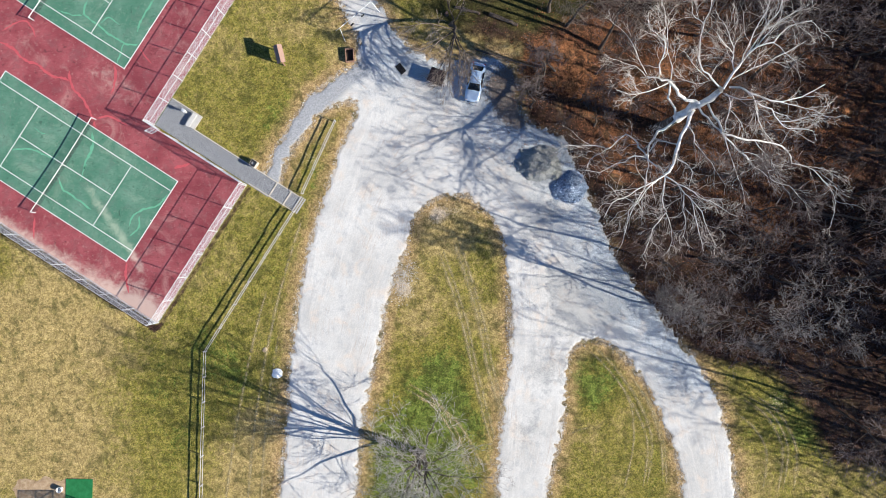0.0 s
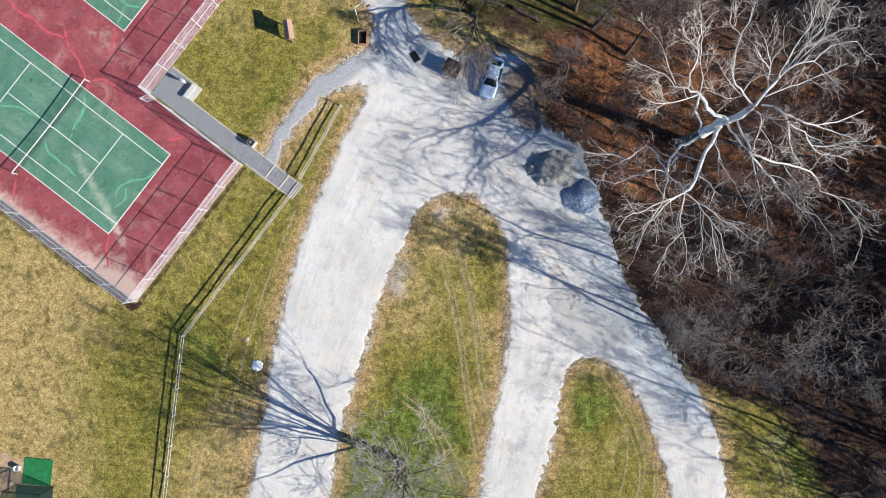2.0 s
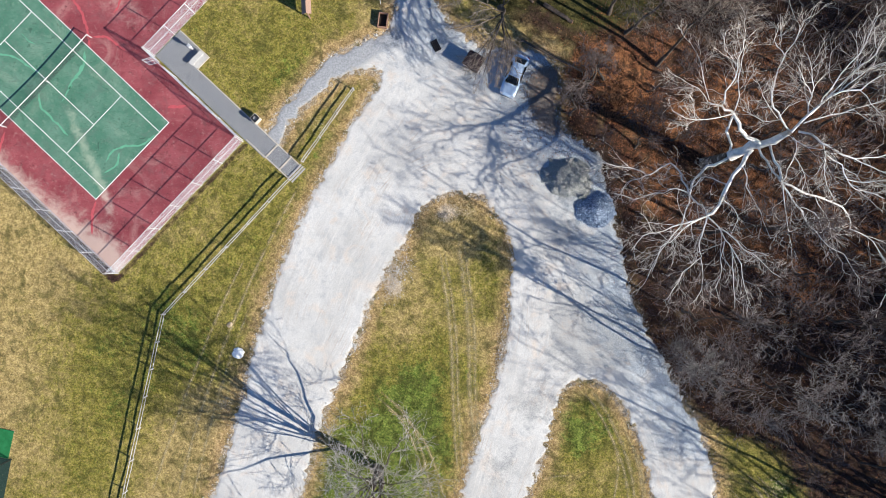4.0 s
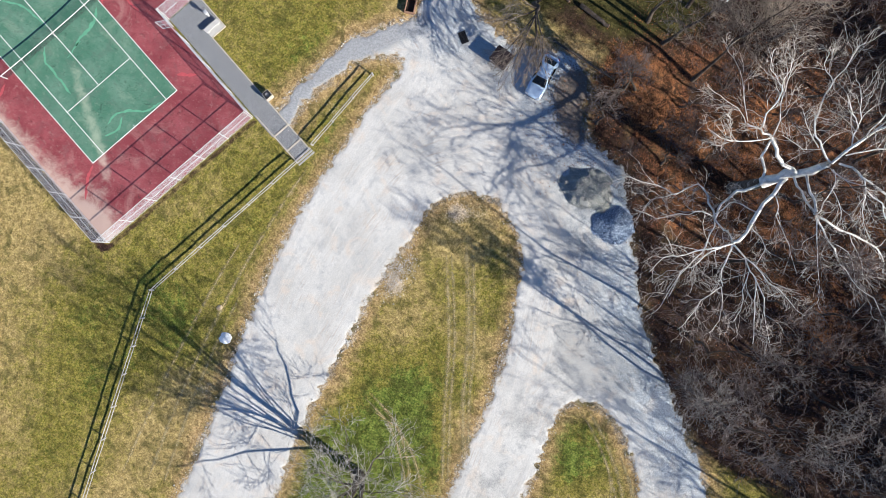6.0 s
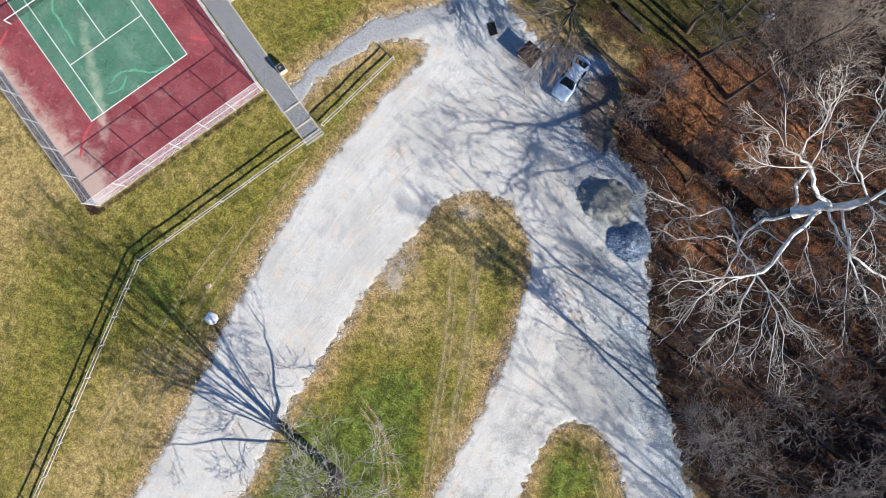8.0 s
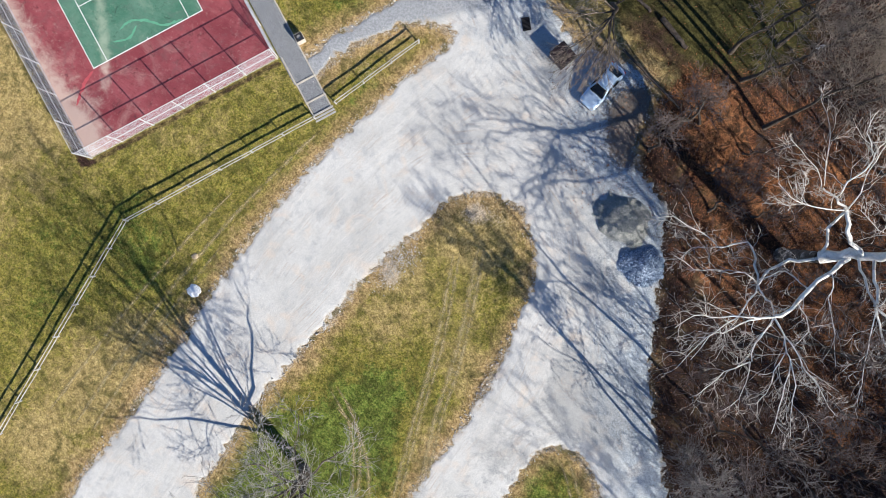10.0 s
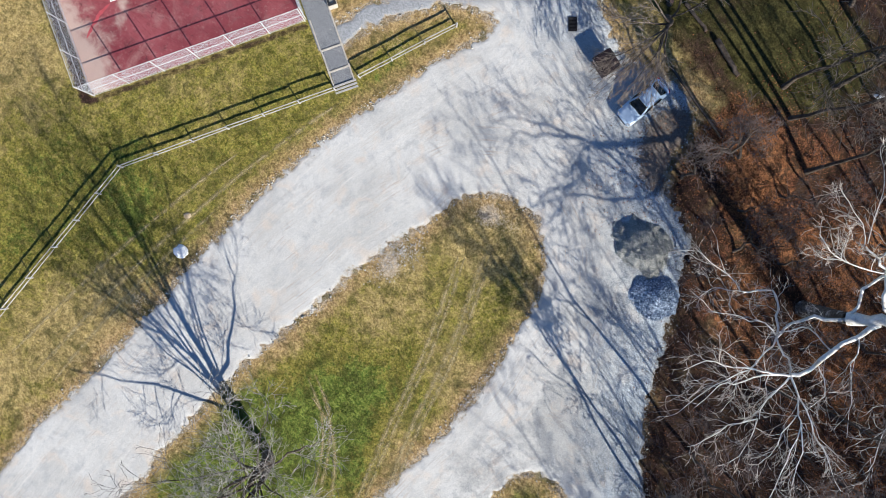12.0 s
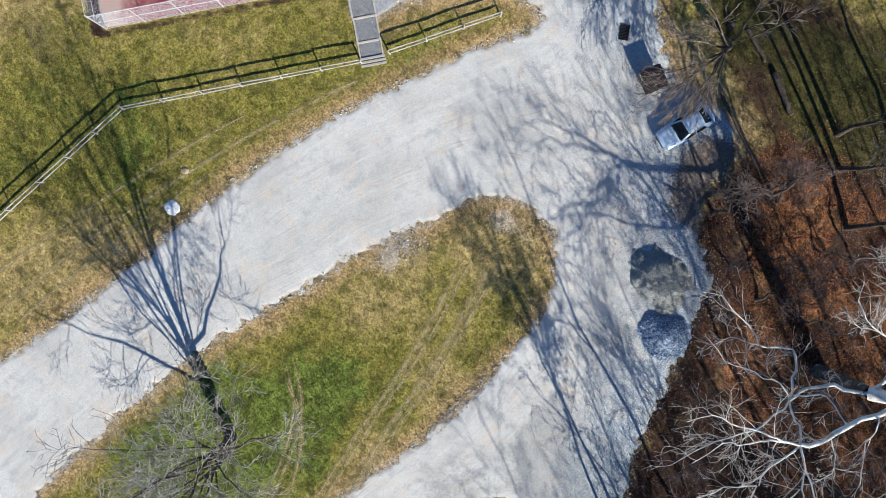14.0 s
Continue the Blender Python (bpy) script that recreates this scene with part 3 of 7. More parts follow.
# ---- bare trees ----
class Limbs:
    """Collects tapered branch tubes for one mesh."""

    def __init__(self):
        self.v, self.f, self.n = [], [], 0

    def add(self, pts, radii, sides):
        pts = np.asarray(pts, float)
        k = len(pts)
        tan = np.gradient(pts, axis=0)
        tan /= np.linalg.norm(tan, axis=1)[:, None] + 1e-9
        ref = np.array([0.0, 0.0, 1.0]) if abs(tan[:, 2].mean()) < 0.8 else np.array([1.0, 0.0, 0.0])
        a = np.cross(tan, ref)
        a /= np.linalg.norm(a, axis=1)[:, None] + 1e-9
        b = np.cross(tan, a)
        ang = np.arange(sides) * (2 * np.pi / sides)
        ring = a[:, None] * np.cos(ang)[None, :, None] + b[:, None] * np.sin(ang)[None, :, None]
        self.v.append((pts[:, None] + ring * np.asarray(radii)[:, None, None]).reshape(-1, 3))
        i = np.arange(sides)
        j = (i + 1) % sides
        for s in range(k - 1):
            o = self.n + s * sides
            self.f.append(np.stack([o + i, o + j, o + sides + j, o + sides + i], 1))
        self.n += k * sides

    def mesh(self, name, material, parent, label=""):
        ob = mesh_np(name, np.vstack(self.v), np.vstack(self.f), material, parent, smooth=True)
        if label:
            ob["label"] = label
        return ob


def unit(v):
    return v / (np.linalg.norm(v) + 1e-9)


def turned(d, angle, rng):
    p = unit(np.cross(d, rng.normal(size=3)))
    return unit(d * math.cos(angle) + p * math.sin(angle))


def sprout(rng, wood, twigs, at, way, length, radius, level, spec):
    """One branch and, by recursion, those that grow from it."""
    segs = (7, 6, 5, 3, 2)[min(level, 4)]
    pts, d = [np.array(at)], unit(np.array(way))
    for k in range(segs):
        d = unit(d + rng.normal(size=3) * spec["wander"] * (1.25 - 0.15 * level) + np.array([0, 0, spec["lift"]]))
        pts.append(pts[-1] + d * length / segs)
    pts = np.array(pts)
    tip = max(spec["thin"] * 0.7, radius * 0.32)
    rad = np.linspace(radius, tip, segs + 1)
    branch_out(rng, wood, twigs, pts, rad, length, level, spec)


def branch_out(rng, wood, twigs, pts, rad, length, level, spec):
    (wood if level <= spec.get("bole", 1) else twigs).add(pts, rad, 7 if rad[0] > 0.09 else 5 if rad[0] > 0.04 else 3)
    if level >= spec["levels"]:
        return
    count = spec["kids"][min(level, len(spec["kids"]) - 1)]
    count = max(1, int(count * (0.8 + 0.4 * rng.random())))
    for k in range(count):
        t = spec["clear"] + (1 - spec["clear"]) * (k + rng.random()) / count if level == 0 else 0.18 + 0.82 * (k + rng.random()) / count
        s = min(t, 0.999) * (len(pts) - 1)
        i = int(s)
        at = pts[i] + (pts[i + 1] - pts[i]) * (s - i)
        along = unit(pts[i + 1] - pts[i])
        r = (rad[i] + (rad[i + 1] - rad[i]) * (s - i))
        way = turned(along, radians(rng.uniform(*spec["angle"])), rng)
        out = np.array([at[0], at[1], 0.0])
        way = unit(way + spec.get("outward", 0.25) * unit(out))
        ln = length * spec["ratio"][min(level, len(spec["ratio"]) - 1)] * (1.1 - 0.55 * t) * rng.uniform(0.65, 1.3)
        sprout(rng, wood, twigs, at, way, ln, max(spec["thin"], min(r * rng.uniform(0.4, 0.62), ln * spec.get("slim", 0.017))), level + 1, spec)


def bark(name, a, b, patch=None):
    m = Mat(name, 0.9, spec=0.15)
    c = m.mix(m.ramp(m.noise(3.0, 5, world=False, stretch=(1, 1, 0)), 0.35, 0.68), a, b)
    c = m.mix(m.ramp(m.noise(22, 3, world=False), 0.55, 0.8, 0, 0.5), c, tuple(v * 0.45 for v in a))
    if patch:
        c = m.mix(m.ramp(m.noise(1.1, 4, world=False), 0.54, 0.64, 0, 0.85), c, patch)
    m.color(c).bump(m.noise(18, 4, world=False), 0.5, 0.03)
    return m.m


BARK_WHITE = bark("sycamore_bark", (0.68, 0.66, 0.62), (0.85, 0.83, 0.79), (0.46, 0.43, 0.38))
BARK_WHITE_TWIG = bark("sycamore_twig_bark", (0.36, 0.31, 0.265), (0.66, 0.60, 0.53))
BARK_BUTT_SHADED = bark("flaking_shaded_bark", (0.06, 0.053, 0.045), (0.17, 0.155, 0.135), (0.42, 0.40, 0.37))
BARK_DARK = bark("dark_bark", (0.055, 0.043, 0.034), (0.115, 0.094, 0.078))
BARK_BROWN = bark("brown_twig_bark", (0.085, 0.066, 0.061), (0.215, 0.175, 0.162))
BARK_ASH = bark("ash_twig_bark", (0.115, 0.10, 0.095), (0.28, 0.255, 0.24))
BARK_DUSK = bark("dusky_twig_bark", (0.06, 0.046, 0.045), (0.15, 0.118, 0.112))
BARK_TAN = bark("tan_twig_bark", (0.15, 0.12, 0.095), (0.34, 0.285, 0.235))
BARK_SILVER = bark("silver_twig_bark", (0.17, 0.158, 0.148), (0.42, 0.40, 0.375))


def tree(name, seed, at, height, radius, spec, trunk_mat, twig_mat, label, lean=(0, 0), limbs=None, group=""):
    """A bare tree: trunk with main limbs, and a crown of branches and twigs."""
    rng = np.random.default_rng(seed)
    wood, twigs = Limbs(), Limbs()
    root = thing(name, pose(*at), label, "tree", group)
    if limbs is None:
        k = 9
        t = np.linspace(0, 1, k)
        pts = np.stack([lean[0] * t ** 1.5 + np.cumsum(rng.normal(size=k)) * 0.26, lean[1] * t ** 1.5 + np.cumsum(rng.normal(size=k)) * 0.26, -0.3 + (height + 0.3) * t], 1)
        pts[0, :2] = 0
        rad = radius * (1.25 - 1.05 * t ** 0.8)
        rad[0] *= 1.35
        branch_out(rng, wood, twigs, pts, np.maximum(rad, 0.03), height * spec.get("spread", 0.55), 0, spec)
    else:
        for pts, r0, r1, ln in limbs:
            line = spline(pts, 1.1)
            line = line + rng.normal(size=line.shape) * min(0.10, 0.5 * r0 + 0.03) * np.minimum(1, np.arange(len(line)))[:, None]
            rad = np.linspace(r0, r1, len(line)) * rng.uniform(0.86, 1.16, len(line))
            if ln:
                branch_out(rng, wood, twigs, line, rad, ln, 1, spec)
            else:
                wood.add(line, rad, 10)
    wood.mesh("trunk", trunk_mat, root)
    twigs.mesh("crown", twig_mat, root)
    return root


SPEC_WOOD = dict(levels=4, kids=(11, 5, 4, 2), ratio=(0.62, 0.72, 0.66, 0.62), angle=(28, 66), wander=0.19, lift=0.04, clear=0.42, thin=0.017, outward=0.1, spread=0.55)
SPEC_TALL = dict(SPEC_WOOD, clear=0.6, kids=(10, 5, 4, 2), spread=0.42)
SPEC_SHRUB = dict(levels=3, kids=(12, 6, 4), ratio=(0.7, 0.7, 0.62), angle=(25, 65), wander=0.24, lift=0.03, clear=0.15, thin=0.016, outward=0.1, spread=0.75)

# the great white sycamore: trunk and main limbs as they spread
SYC = (25.1, 14.1, 0)


def rel(base, *pts):
    return [(x - base[0], y - base[1], z) for x, y, z in pts]


SPEC_SYC = dict(levels=4, bole=2, kids=(9, 8, 5, 2), ratio=(0.6, 0.85, 0.66, 0.6), slim=0.0105, angle=(28, 68), wander=0.30, lift=0.01, clear=0.2, thin=0.015, outward=0.2)
R = lambda *p: rel(SYC, *p)
sycamore = tree("sycamore_tree", 11, SYC, 25, 0.8, SPEC_SYC, BARK_WHITE, BARK_WHITE_TWIG, "huge bare sycamore with chalk-white crooked limbs at the wood's edge", limbs=[
    (R((24.2, 13.5, 8.0), (25.0, 14.1, 9.0), (25.9, 14.6, 10.1), (26.6, 14.8, 11.3), (27.2, 15.5, 12.8)), 0.460, 0.285, 0.0),
    (R((25.6, 14.2, 9.3), (24.8, 12.7, 9.4), (23.8, 10.6, 9.6), (23.1, 8.7, 10.2), (22.2, 7.3, 10.6)), 0.211, 0.136, 3.2),
    (R((24.3, 13.5, 8.0), (23.2, 12.6, 7.6), (22.2, 11.6, 7.1), (21.8, 10.4, 6.8), (21.6, 9.6, 6.6)), 0.148, 0.088, 2.6),
    (R((21.6, 9.6, 6.6), (20.9, 10.9, 6.3), (20.2, 11.8, 6.1), (19.6, 12.3, 6.0), (18.5, 11.4, 6.4), (17.2, 10.6, 6.8)), 0.094, 0.064, 2.6),
    (R((17.2, 10.6, 6.8), (15.7, 10.9, 7.1), (14.2, 10.7, 7.3), (12.9, 10.8, 7.5), (11.8, 10.0, 7.6)), 0.051, 0.016, 3.2),
    (R((17.3, 10.6, 6.8), (16.4, 9.9, 7.0), (15.5, 9.4, 7.2), (15.0, 8.1, 7.3)), 0.043, 0.016, 3.0),
    (R((21.6, 9.6, 6.6), (20.2, 9.8, 6.8), (19.0, 9.2, 7.1), (17.7, 8.7, 7.3), (16.3, 8.0, 7.5), (14.4, 8.2, 7.8)), 0.058, 0.016, 3.4),
    (R((21.6, 9.6, 6.6), (21.9, 8.9, 7.6), (22.2, 8.4, 9.0), (22.2, 7.3, 10.5)), 0.070, 0.064, 2.2),
    (R((21.6, 9.6, 6.6), (21.4, 7.9, 7.2), (20.9, 6.2, 7.8), (20.1, 5.0, 8.2), (19.4, 3.7, 8.6), (18.4, 0.8, 9.0)), 0.078, 0.016, 4.0),
    (R((22.2, 7.3, 10.6), (21.2, 6.7, 10.8), (20.3, 6.3, 11.0), (19.1, 5.7, 11.1), (17.9, 4.9, 11.2), (16.8, 4.6, 11.2), (16.0, 3.2, 11.2)), 0.086, 0.020, 4.2),
    (R((21.3, 6.7, 10.8), (20.0, 5.6, 11.1), (19.2, 4.4, 11.3), (18.4, 3.7, 11.4), (18.0, 1.5, 11.4)), 0.066, 0.016, 4.0),
    (R((22.2, 7.3, 10.6), (22.2, 6.2, 10.5), (22.0, 5.0, 10.4), (22.4, 3.6, 10.3)), 0.078, 0.040, 3.0),
    (R((22.4, 3.6, 10.3), (21.6, 2.7, 10.3), (21.1, 2.0, 10.2), (20.8, 0.6, 10.1), (19.9, -1.0, 10.1)), 0.043, 0.015, 2.6),
    (R((22.4, 3.6, 10.3), (22.9, 2.1, 10.2), (23.0, 0.8, 10.2), (22.5, -0.5, 10.1)), 0.039, 0.015, 2.2),
    (R((22.2, 7.3, 10.6), (23.3, 6.4, 11.0), (24.0, 5.4, 11.2), (24.5, 4.9, 11.4), (24.8, 3.2, 11.5), (25.2, 1.6, 11.7), (25.7, -0.3, 11.7)), 0.078, 0.020, 4.0),
    (R((23.3, 6.4, 11.0), (24.0, 6.1, 11.4), (25.4, 5.0, 11.7), (26.2, 4.7, 11.8), (27.1, 4.1, 11.9), (29.0, 3.0, 12.0)), 0.066, 0.016, 4.2),
    (R((24.5, 4.9, 11.4), (25.5, 3.6, 11.6), (26.1, 1.7, 11.7), (26.9, 0.2, 11.7)), 0.047, 0.015, 3.0),
    (R((23.9, 5.4, 11.2), (23.8, 3.7, 11.4), (24.0, 2.1, 11.5), (23.7, 1.1, 11.5)), 0.043, 0.015, 2.8),
    (R((23.8, 10.6, 9.6), (22.6, 11.0, 9.0), (21.9, 11.0, 8.2), (21.5, 9.9, 7.0)), 0.058, 0.040, 2.0),
    (R((24.8, 12.7, 9.4), (25.5, 11.7, 9.4), (25.7, 10.7, 9.3), (27.1, 9.2, 9.2), (27.8, 8.1, 9.1), (28.9, 6.6, 9.0)), 0.058, 0.016, 3.0),
    (R((23.4, 9.2, 10.1), (24.5, 8.6, 10.1), (25.1, 7.7, 10.2), (24.8, 6.6, 10.2)), 0.047, 0.016, 2.6),
    (R((25.9, 14.6, 10.3), (24.3, 14.7, 11.2), (23.2, 15.2, 11.9), (22.5, 16.0, 12.1), (22.2, 16.4, 12.2)), 0.179, 0.128, 1.6),
    (R((22.3, 16.4, 12.2), (21.5, 16.5, 12.3), (20.5, 16.7, 12.4), (19.8, 16.8, 12.4)), 0.109, 0.056, 1.8),
    (R((19.8, 16.8, 12.4), (19.0, 17.5, 12.6), (18.2, 17.8, 12.7), (17.0, 18.2, 12.9), (15.8, 18.5, 13.1)), 0.039, 0.016, 3.0),
    (R((19.9, 17.0, 12.4), (19.1, 18.3, 12.8), (18.2, 19.8, 13.3), (17.1, 21.0, 13.6), (16.0, 21.7, 14.0)), 0.039, 0.016, 3.0),
    (R((21.0, 16.6, 12.4), (21.0, 17.8, 13.1), (21.0, 18.8, 14.2), (20.8, 19.7, 14.8)), 0.078, 0.040, 3.0),
    (R((20.8, 19.7, 14.8), (20.0, 20.1, 15.2), (19.3, 20.5, 15.5), (18.9, 21.6, 16.0)), 0.043, 0.016, 3.2),
    (R((20.8, 19.7, 14.8), (20.7, 20.7, 15.5), (20.6, 21.8, 16.0), (20.1, 22.6, 16.4)), 0.035, 0.016, 3.0),
    (R((22.3, 16.5, 12.2), (22.2, 17.7, 12.8), (21.5, 18.8, 13.8), (21.2, 20.1, 14.7), (21.2, 21.5, 15.3)), 0.055, 0.016, 3.2),
    (R((22.2, 16.3, 12.1), (21.2, 15.7, 12.4), (20.0, 15.3, 12.6), (19.1, 15.0, 12.7), (18.0, 15.0, 12.9), (16.7, 15.3, 13.1)), 0.058, 0.024, 2.6),
    (R((19.1, 15.0, 12.7), (18.6, 15.7, 12.9), (18.1, 16.6, 13.2)), 0.031, 0.015, 2.2),
    (R((19.1, 15.0, 12.7), (18.3, 14.5, 12.7), (17.5, 14.3, 12.8)), 0.031, 0.015, 2.2),
    (R((24.1, 13.6, 8.1), (23.3, 14.9, 9.4), (22.7, 15.7, 10.3), (22.3, 16.4, 12.1)), 0.133, 0.104, 1.2),
    (R((27.1, 15.6, 12.7), (26.0, 16.4, 13.1), (25.0, 17.0, 13.6), (24.5, 17.6, 14.0), (24.4, 18.6, 14.2), (24.5, 19.9, 14.3), (24.7, 21.3, 14.4)), 0.090, 0.059, 2.6),
    (R((24.7, 21.3, 14.4), (23.9, 21.7, 14.8), (23.4, 22.1, 15.2), (23.2, 23.0, 15.9)), 0.042, 0.015, 3.0),
    (R((24.7, 21.3, 14.4), (25.0, 22.3, 15.0), (25.2, 23.0, 15.5), (25.2, 23.7, 16.0), (25.4, 24.4, 16.8)), 0.045, 0.015, 3.4),
    (R((25.6, 16.3, 13.3), (24.6, 17.0, 13.6), (23.8, 17.7, 14.0), (23.2, 18.4, 14.3)), 0.038, 0.015, 2.8),
    (R((26.0, 16.3, 13.1), (24.9, 15.9, 13.1), (23.8, 16.0, 13.2), (22.5, 16.4, 13.3)), 0.035, 0.015, 2.8),
    (R((27.2, 15.5, 12.8), (27.6, 16.4, 13.8), (28.2, 17.6, 14.8), (29.2, 18.7, 15.7), (30.3, 19.1, 16.4), (31.6, 19.9, 17.1), (33.1, 20.5, 17.8)), 0.134, 0.033, 4.6),
    (R((27.6, 16.4, 13.8), (27.5, 17.6, 14.5), (26.8, 18.7, 15.2), (26.0, 19.2, 15.7), (25.2, 19.9, 16.2)), 0.077, 0.020, 3.6),
    (R((27.4, 17.7, 14.5), (27.2, 18.8, 15.2), (26.5, 19.9, 15.9), (25.7, 20.9, 16.4)), 0.051, 0.015, 3.2),
    (R((27.9, 16.9, 14.2), (28.6, 18.3, 15.2), (29.2, 19.4, 16.0), (29.9, 20.7, 16.9), (30.3, 21.5, 17.5), (30.6, 22.8, 18.2), (31.2, 23.7, 18.5)), 0.077, 0.020, 4.4),
    (R((28.2, 17.6, 14.8), (28.4, 18.8, 15.7), (28.6, 19.9, 16.4), (29.3, 21.4, 17.3), (29.5, 23.0, 18.0), (29.6, 24.3, 18.5)), 0.064, 0.015, 4.2),
    (R((27.7, 16.2, 13.6), (28.9, 16.8, 14.3), (30.2, 17.3, 14.8), (31.9, 18.2, 15.5), (33.6, 19.1, 16.0)), 0.064, 0.015, 4.2),
    (R((29.2, 18.7, 15.7), (30.1, 20.0, 16.6), (31.2, 21.1, 17.1), (33.1, 22.0, 17.6)), 0.058, 0.015, 4.0),
    (R((27.7, 15.6, 13.0), (28.6, 15.5, 13.5), (29.3, 14.8, 13.8), (30.5, 14.4, 14.1), (32.1, 13.9, 14.2), (34.0, 14.4, 14.3), (36.0, 15.5, 14.5)), 0.096, 0.040, 3.6),
    (R((29.1, 15.1, 13.7), (30.0, 13.9, 13.8), (30.1, 13.0, 13.5), (30.8, 11.7, 13.1), (31.9, 10.4, 12.8)), 0.058, 0.020, 3.2),
    (R((30.0, 13.9, 13.8), (31.3, 13.2, 13.8), (32.2, 12.2, 13.6), (33.1, 11.5, 13.6), (34.3, 11.5, 13.5), (35.7, 11.2, 13.3)), 0.064, 0.020, 3.6),
    (R((32.1, 13.9, 14.2), (33.6, 13.5, 14.2), (35.3, 13.1, 14.2), (36.8, 12.2, 14.2)), 0.045, 0.015, 3.4),
    (R((32.2, 12.2, 13.6), (33.8, 12.2, 13.6), (35.6, 12.8, 13.6), (37.2, 13.0, 13.6)), 0.038, 0.015, 3.2),
    (R((27.4, 15.0, 12.7), (28.6, 14.5, 13.0), (29.7, 14.2, 13.5), (30.8, 14.1, 13.8)), 0.051, 0.020, 2.8),
    (R((26.3, 14.4, 11.2), (26.7, 13.1, 11.9), (27.0, 12.0, 12.4), (27.2, 11.1, 12.7)), 0.117, 0.104, 1.4),
    (R((25.8, 14.2, 10.2), (26.3, 12.9, 11.1), (26.6, 12.0, 12.0), (27.2, 11.1, 12.7)), 0.094, 0.080, 1.4),
    (R((27.2, 11.1, 12.7), (28.2, 10.2, 12.6), (29.0, 9.4, 12.4), (30.0, 8.6, 12.1)), 0.090, 0.059, 2.8),
    (R((30.0, 8.6, 12.1), (31.3, 7.6, 11.9), (32.7, 6.6, 11.7), (34.3, 6.1, 11.5), (36.3, 4.0, 11.3)), 0.048, 0.015, 3.6),
    (R((29.0, 9.4, 12.4), (30.7, 9.1, 12.2), (31.6, 8.1, 12.1), (32.1, 6.9, 12.0)), 0.035, 0.015, 3.0),
    (R((27.3, 11.1, 12.7), (27.7, 9.7, 12.6), (28.3, 8.1, 12.5), (28.8, 6.7, 12.4), (29.4, 5.2, 12.2)), 0.048, 0.015, 3.4),
    (R((27.3, 11.1, 12.7), (28.7, 10.8, 12.6), (30.6, 10.5, 12.1), (32.5, 10.4, 11.6), (33.6, 10.1, 11.3), (34.6, 9.2, 10.9), (35.0, 8.5, 10.7)), 0.090, 0.053, 3.2),
    (R((35.0, 8.5, 10.7), (36.5, 8.2, 10.7), (37.6, 7.3, 10.7), (38.6, 6.1, 10.7), (39.2, 4.7, 10.7), (38.8, 2.5, 10.6)), 0.051, 0.015, 3.6),
    (R((36.5, 8.2, 10.7), (38.0, 7.9, 10.8), (39.4, 6.9, 11.0)), 0.032, 0.015, 3.0),
    (R((27.2, 11.1, 12.7), (27.4, 12.2, 13.0), (27.6, 13.2, 13.1), (27.7, 14.2, 13.1), (27.4, 15.2, 12.8)), 0.051, 0.040, 2.0),
    (R((27.6, 13.5, 13.1), (28.6, 12.5, 13.0), (29.2, 11.6, 12.8), (29.1, 10.7, 12.7)), 0.035, 0.015, 2.6),
    (R((30.6, 10.5, 12.1), (31.5, 9.4, 12.0), (32.3, 8.6, 11.9), (32.9, 7.3, 11.7)), 0.039, 0.016, 3.0),
])

# lower trunk: brown flaking bark, its colour darkened to stand for shade
acc = Limbs()
butt = spline(R((25.1, 14.1, -0.4), (25.1, 14.1, 0.5), (24.9, 13.95, 3), (24.5, 13.7, 6), (24.2, 13.5, 8.1)), 0.8)
acc.add(butt, np.interp(np.linspace(0, 1, len(butt)), [0, 0.1, 1], [0.9, 0.66, 0.41]), 14)
acc.mesh("lower_trunk", BARK_BUTT_SHADED, sycamore, "brown flaking bark low on the trunk, darkened for shade")

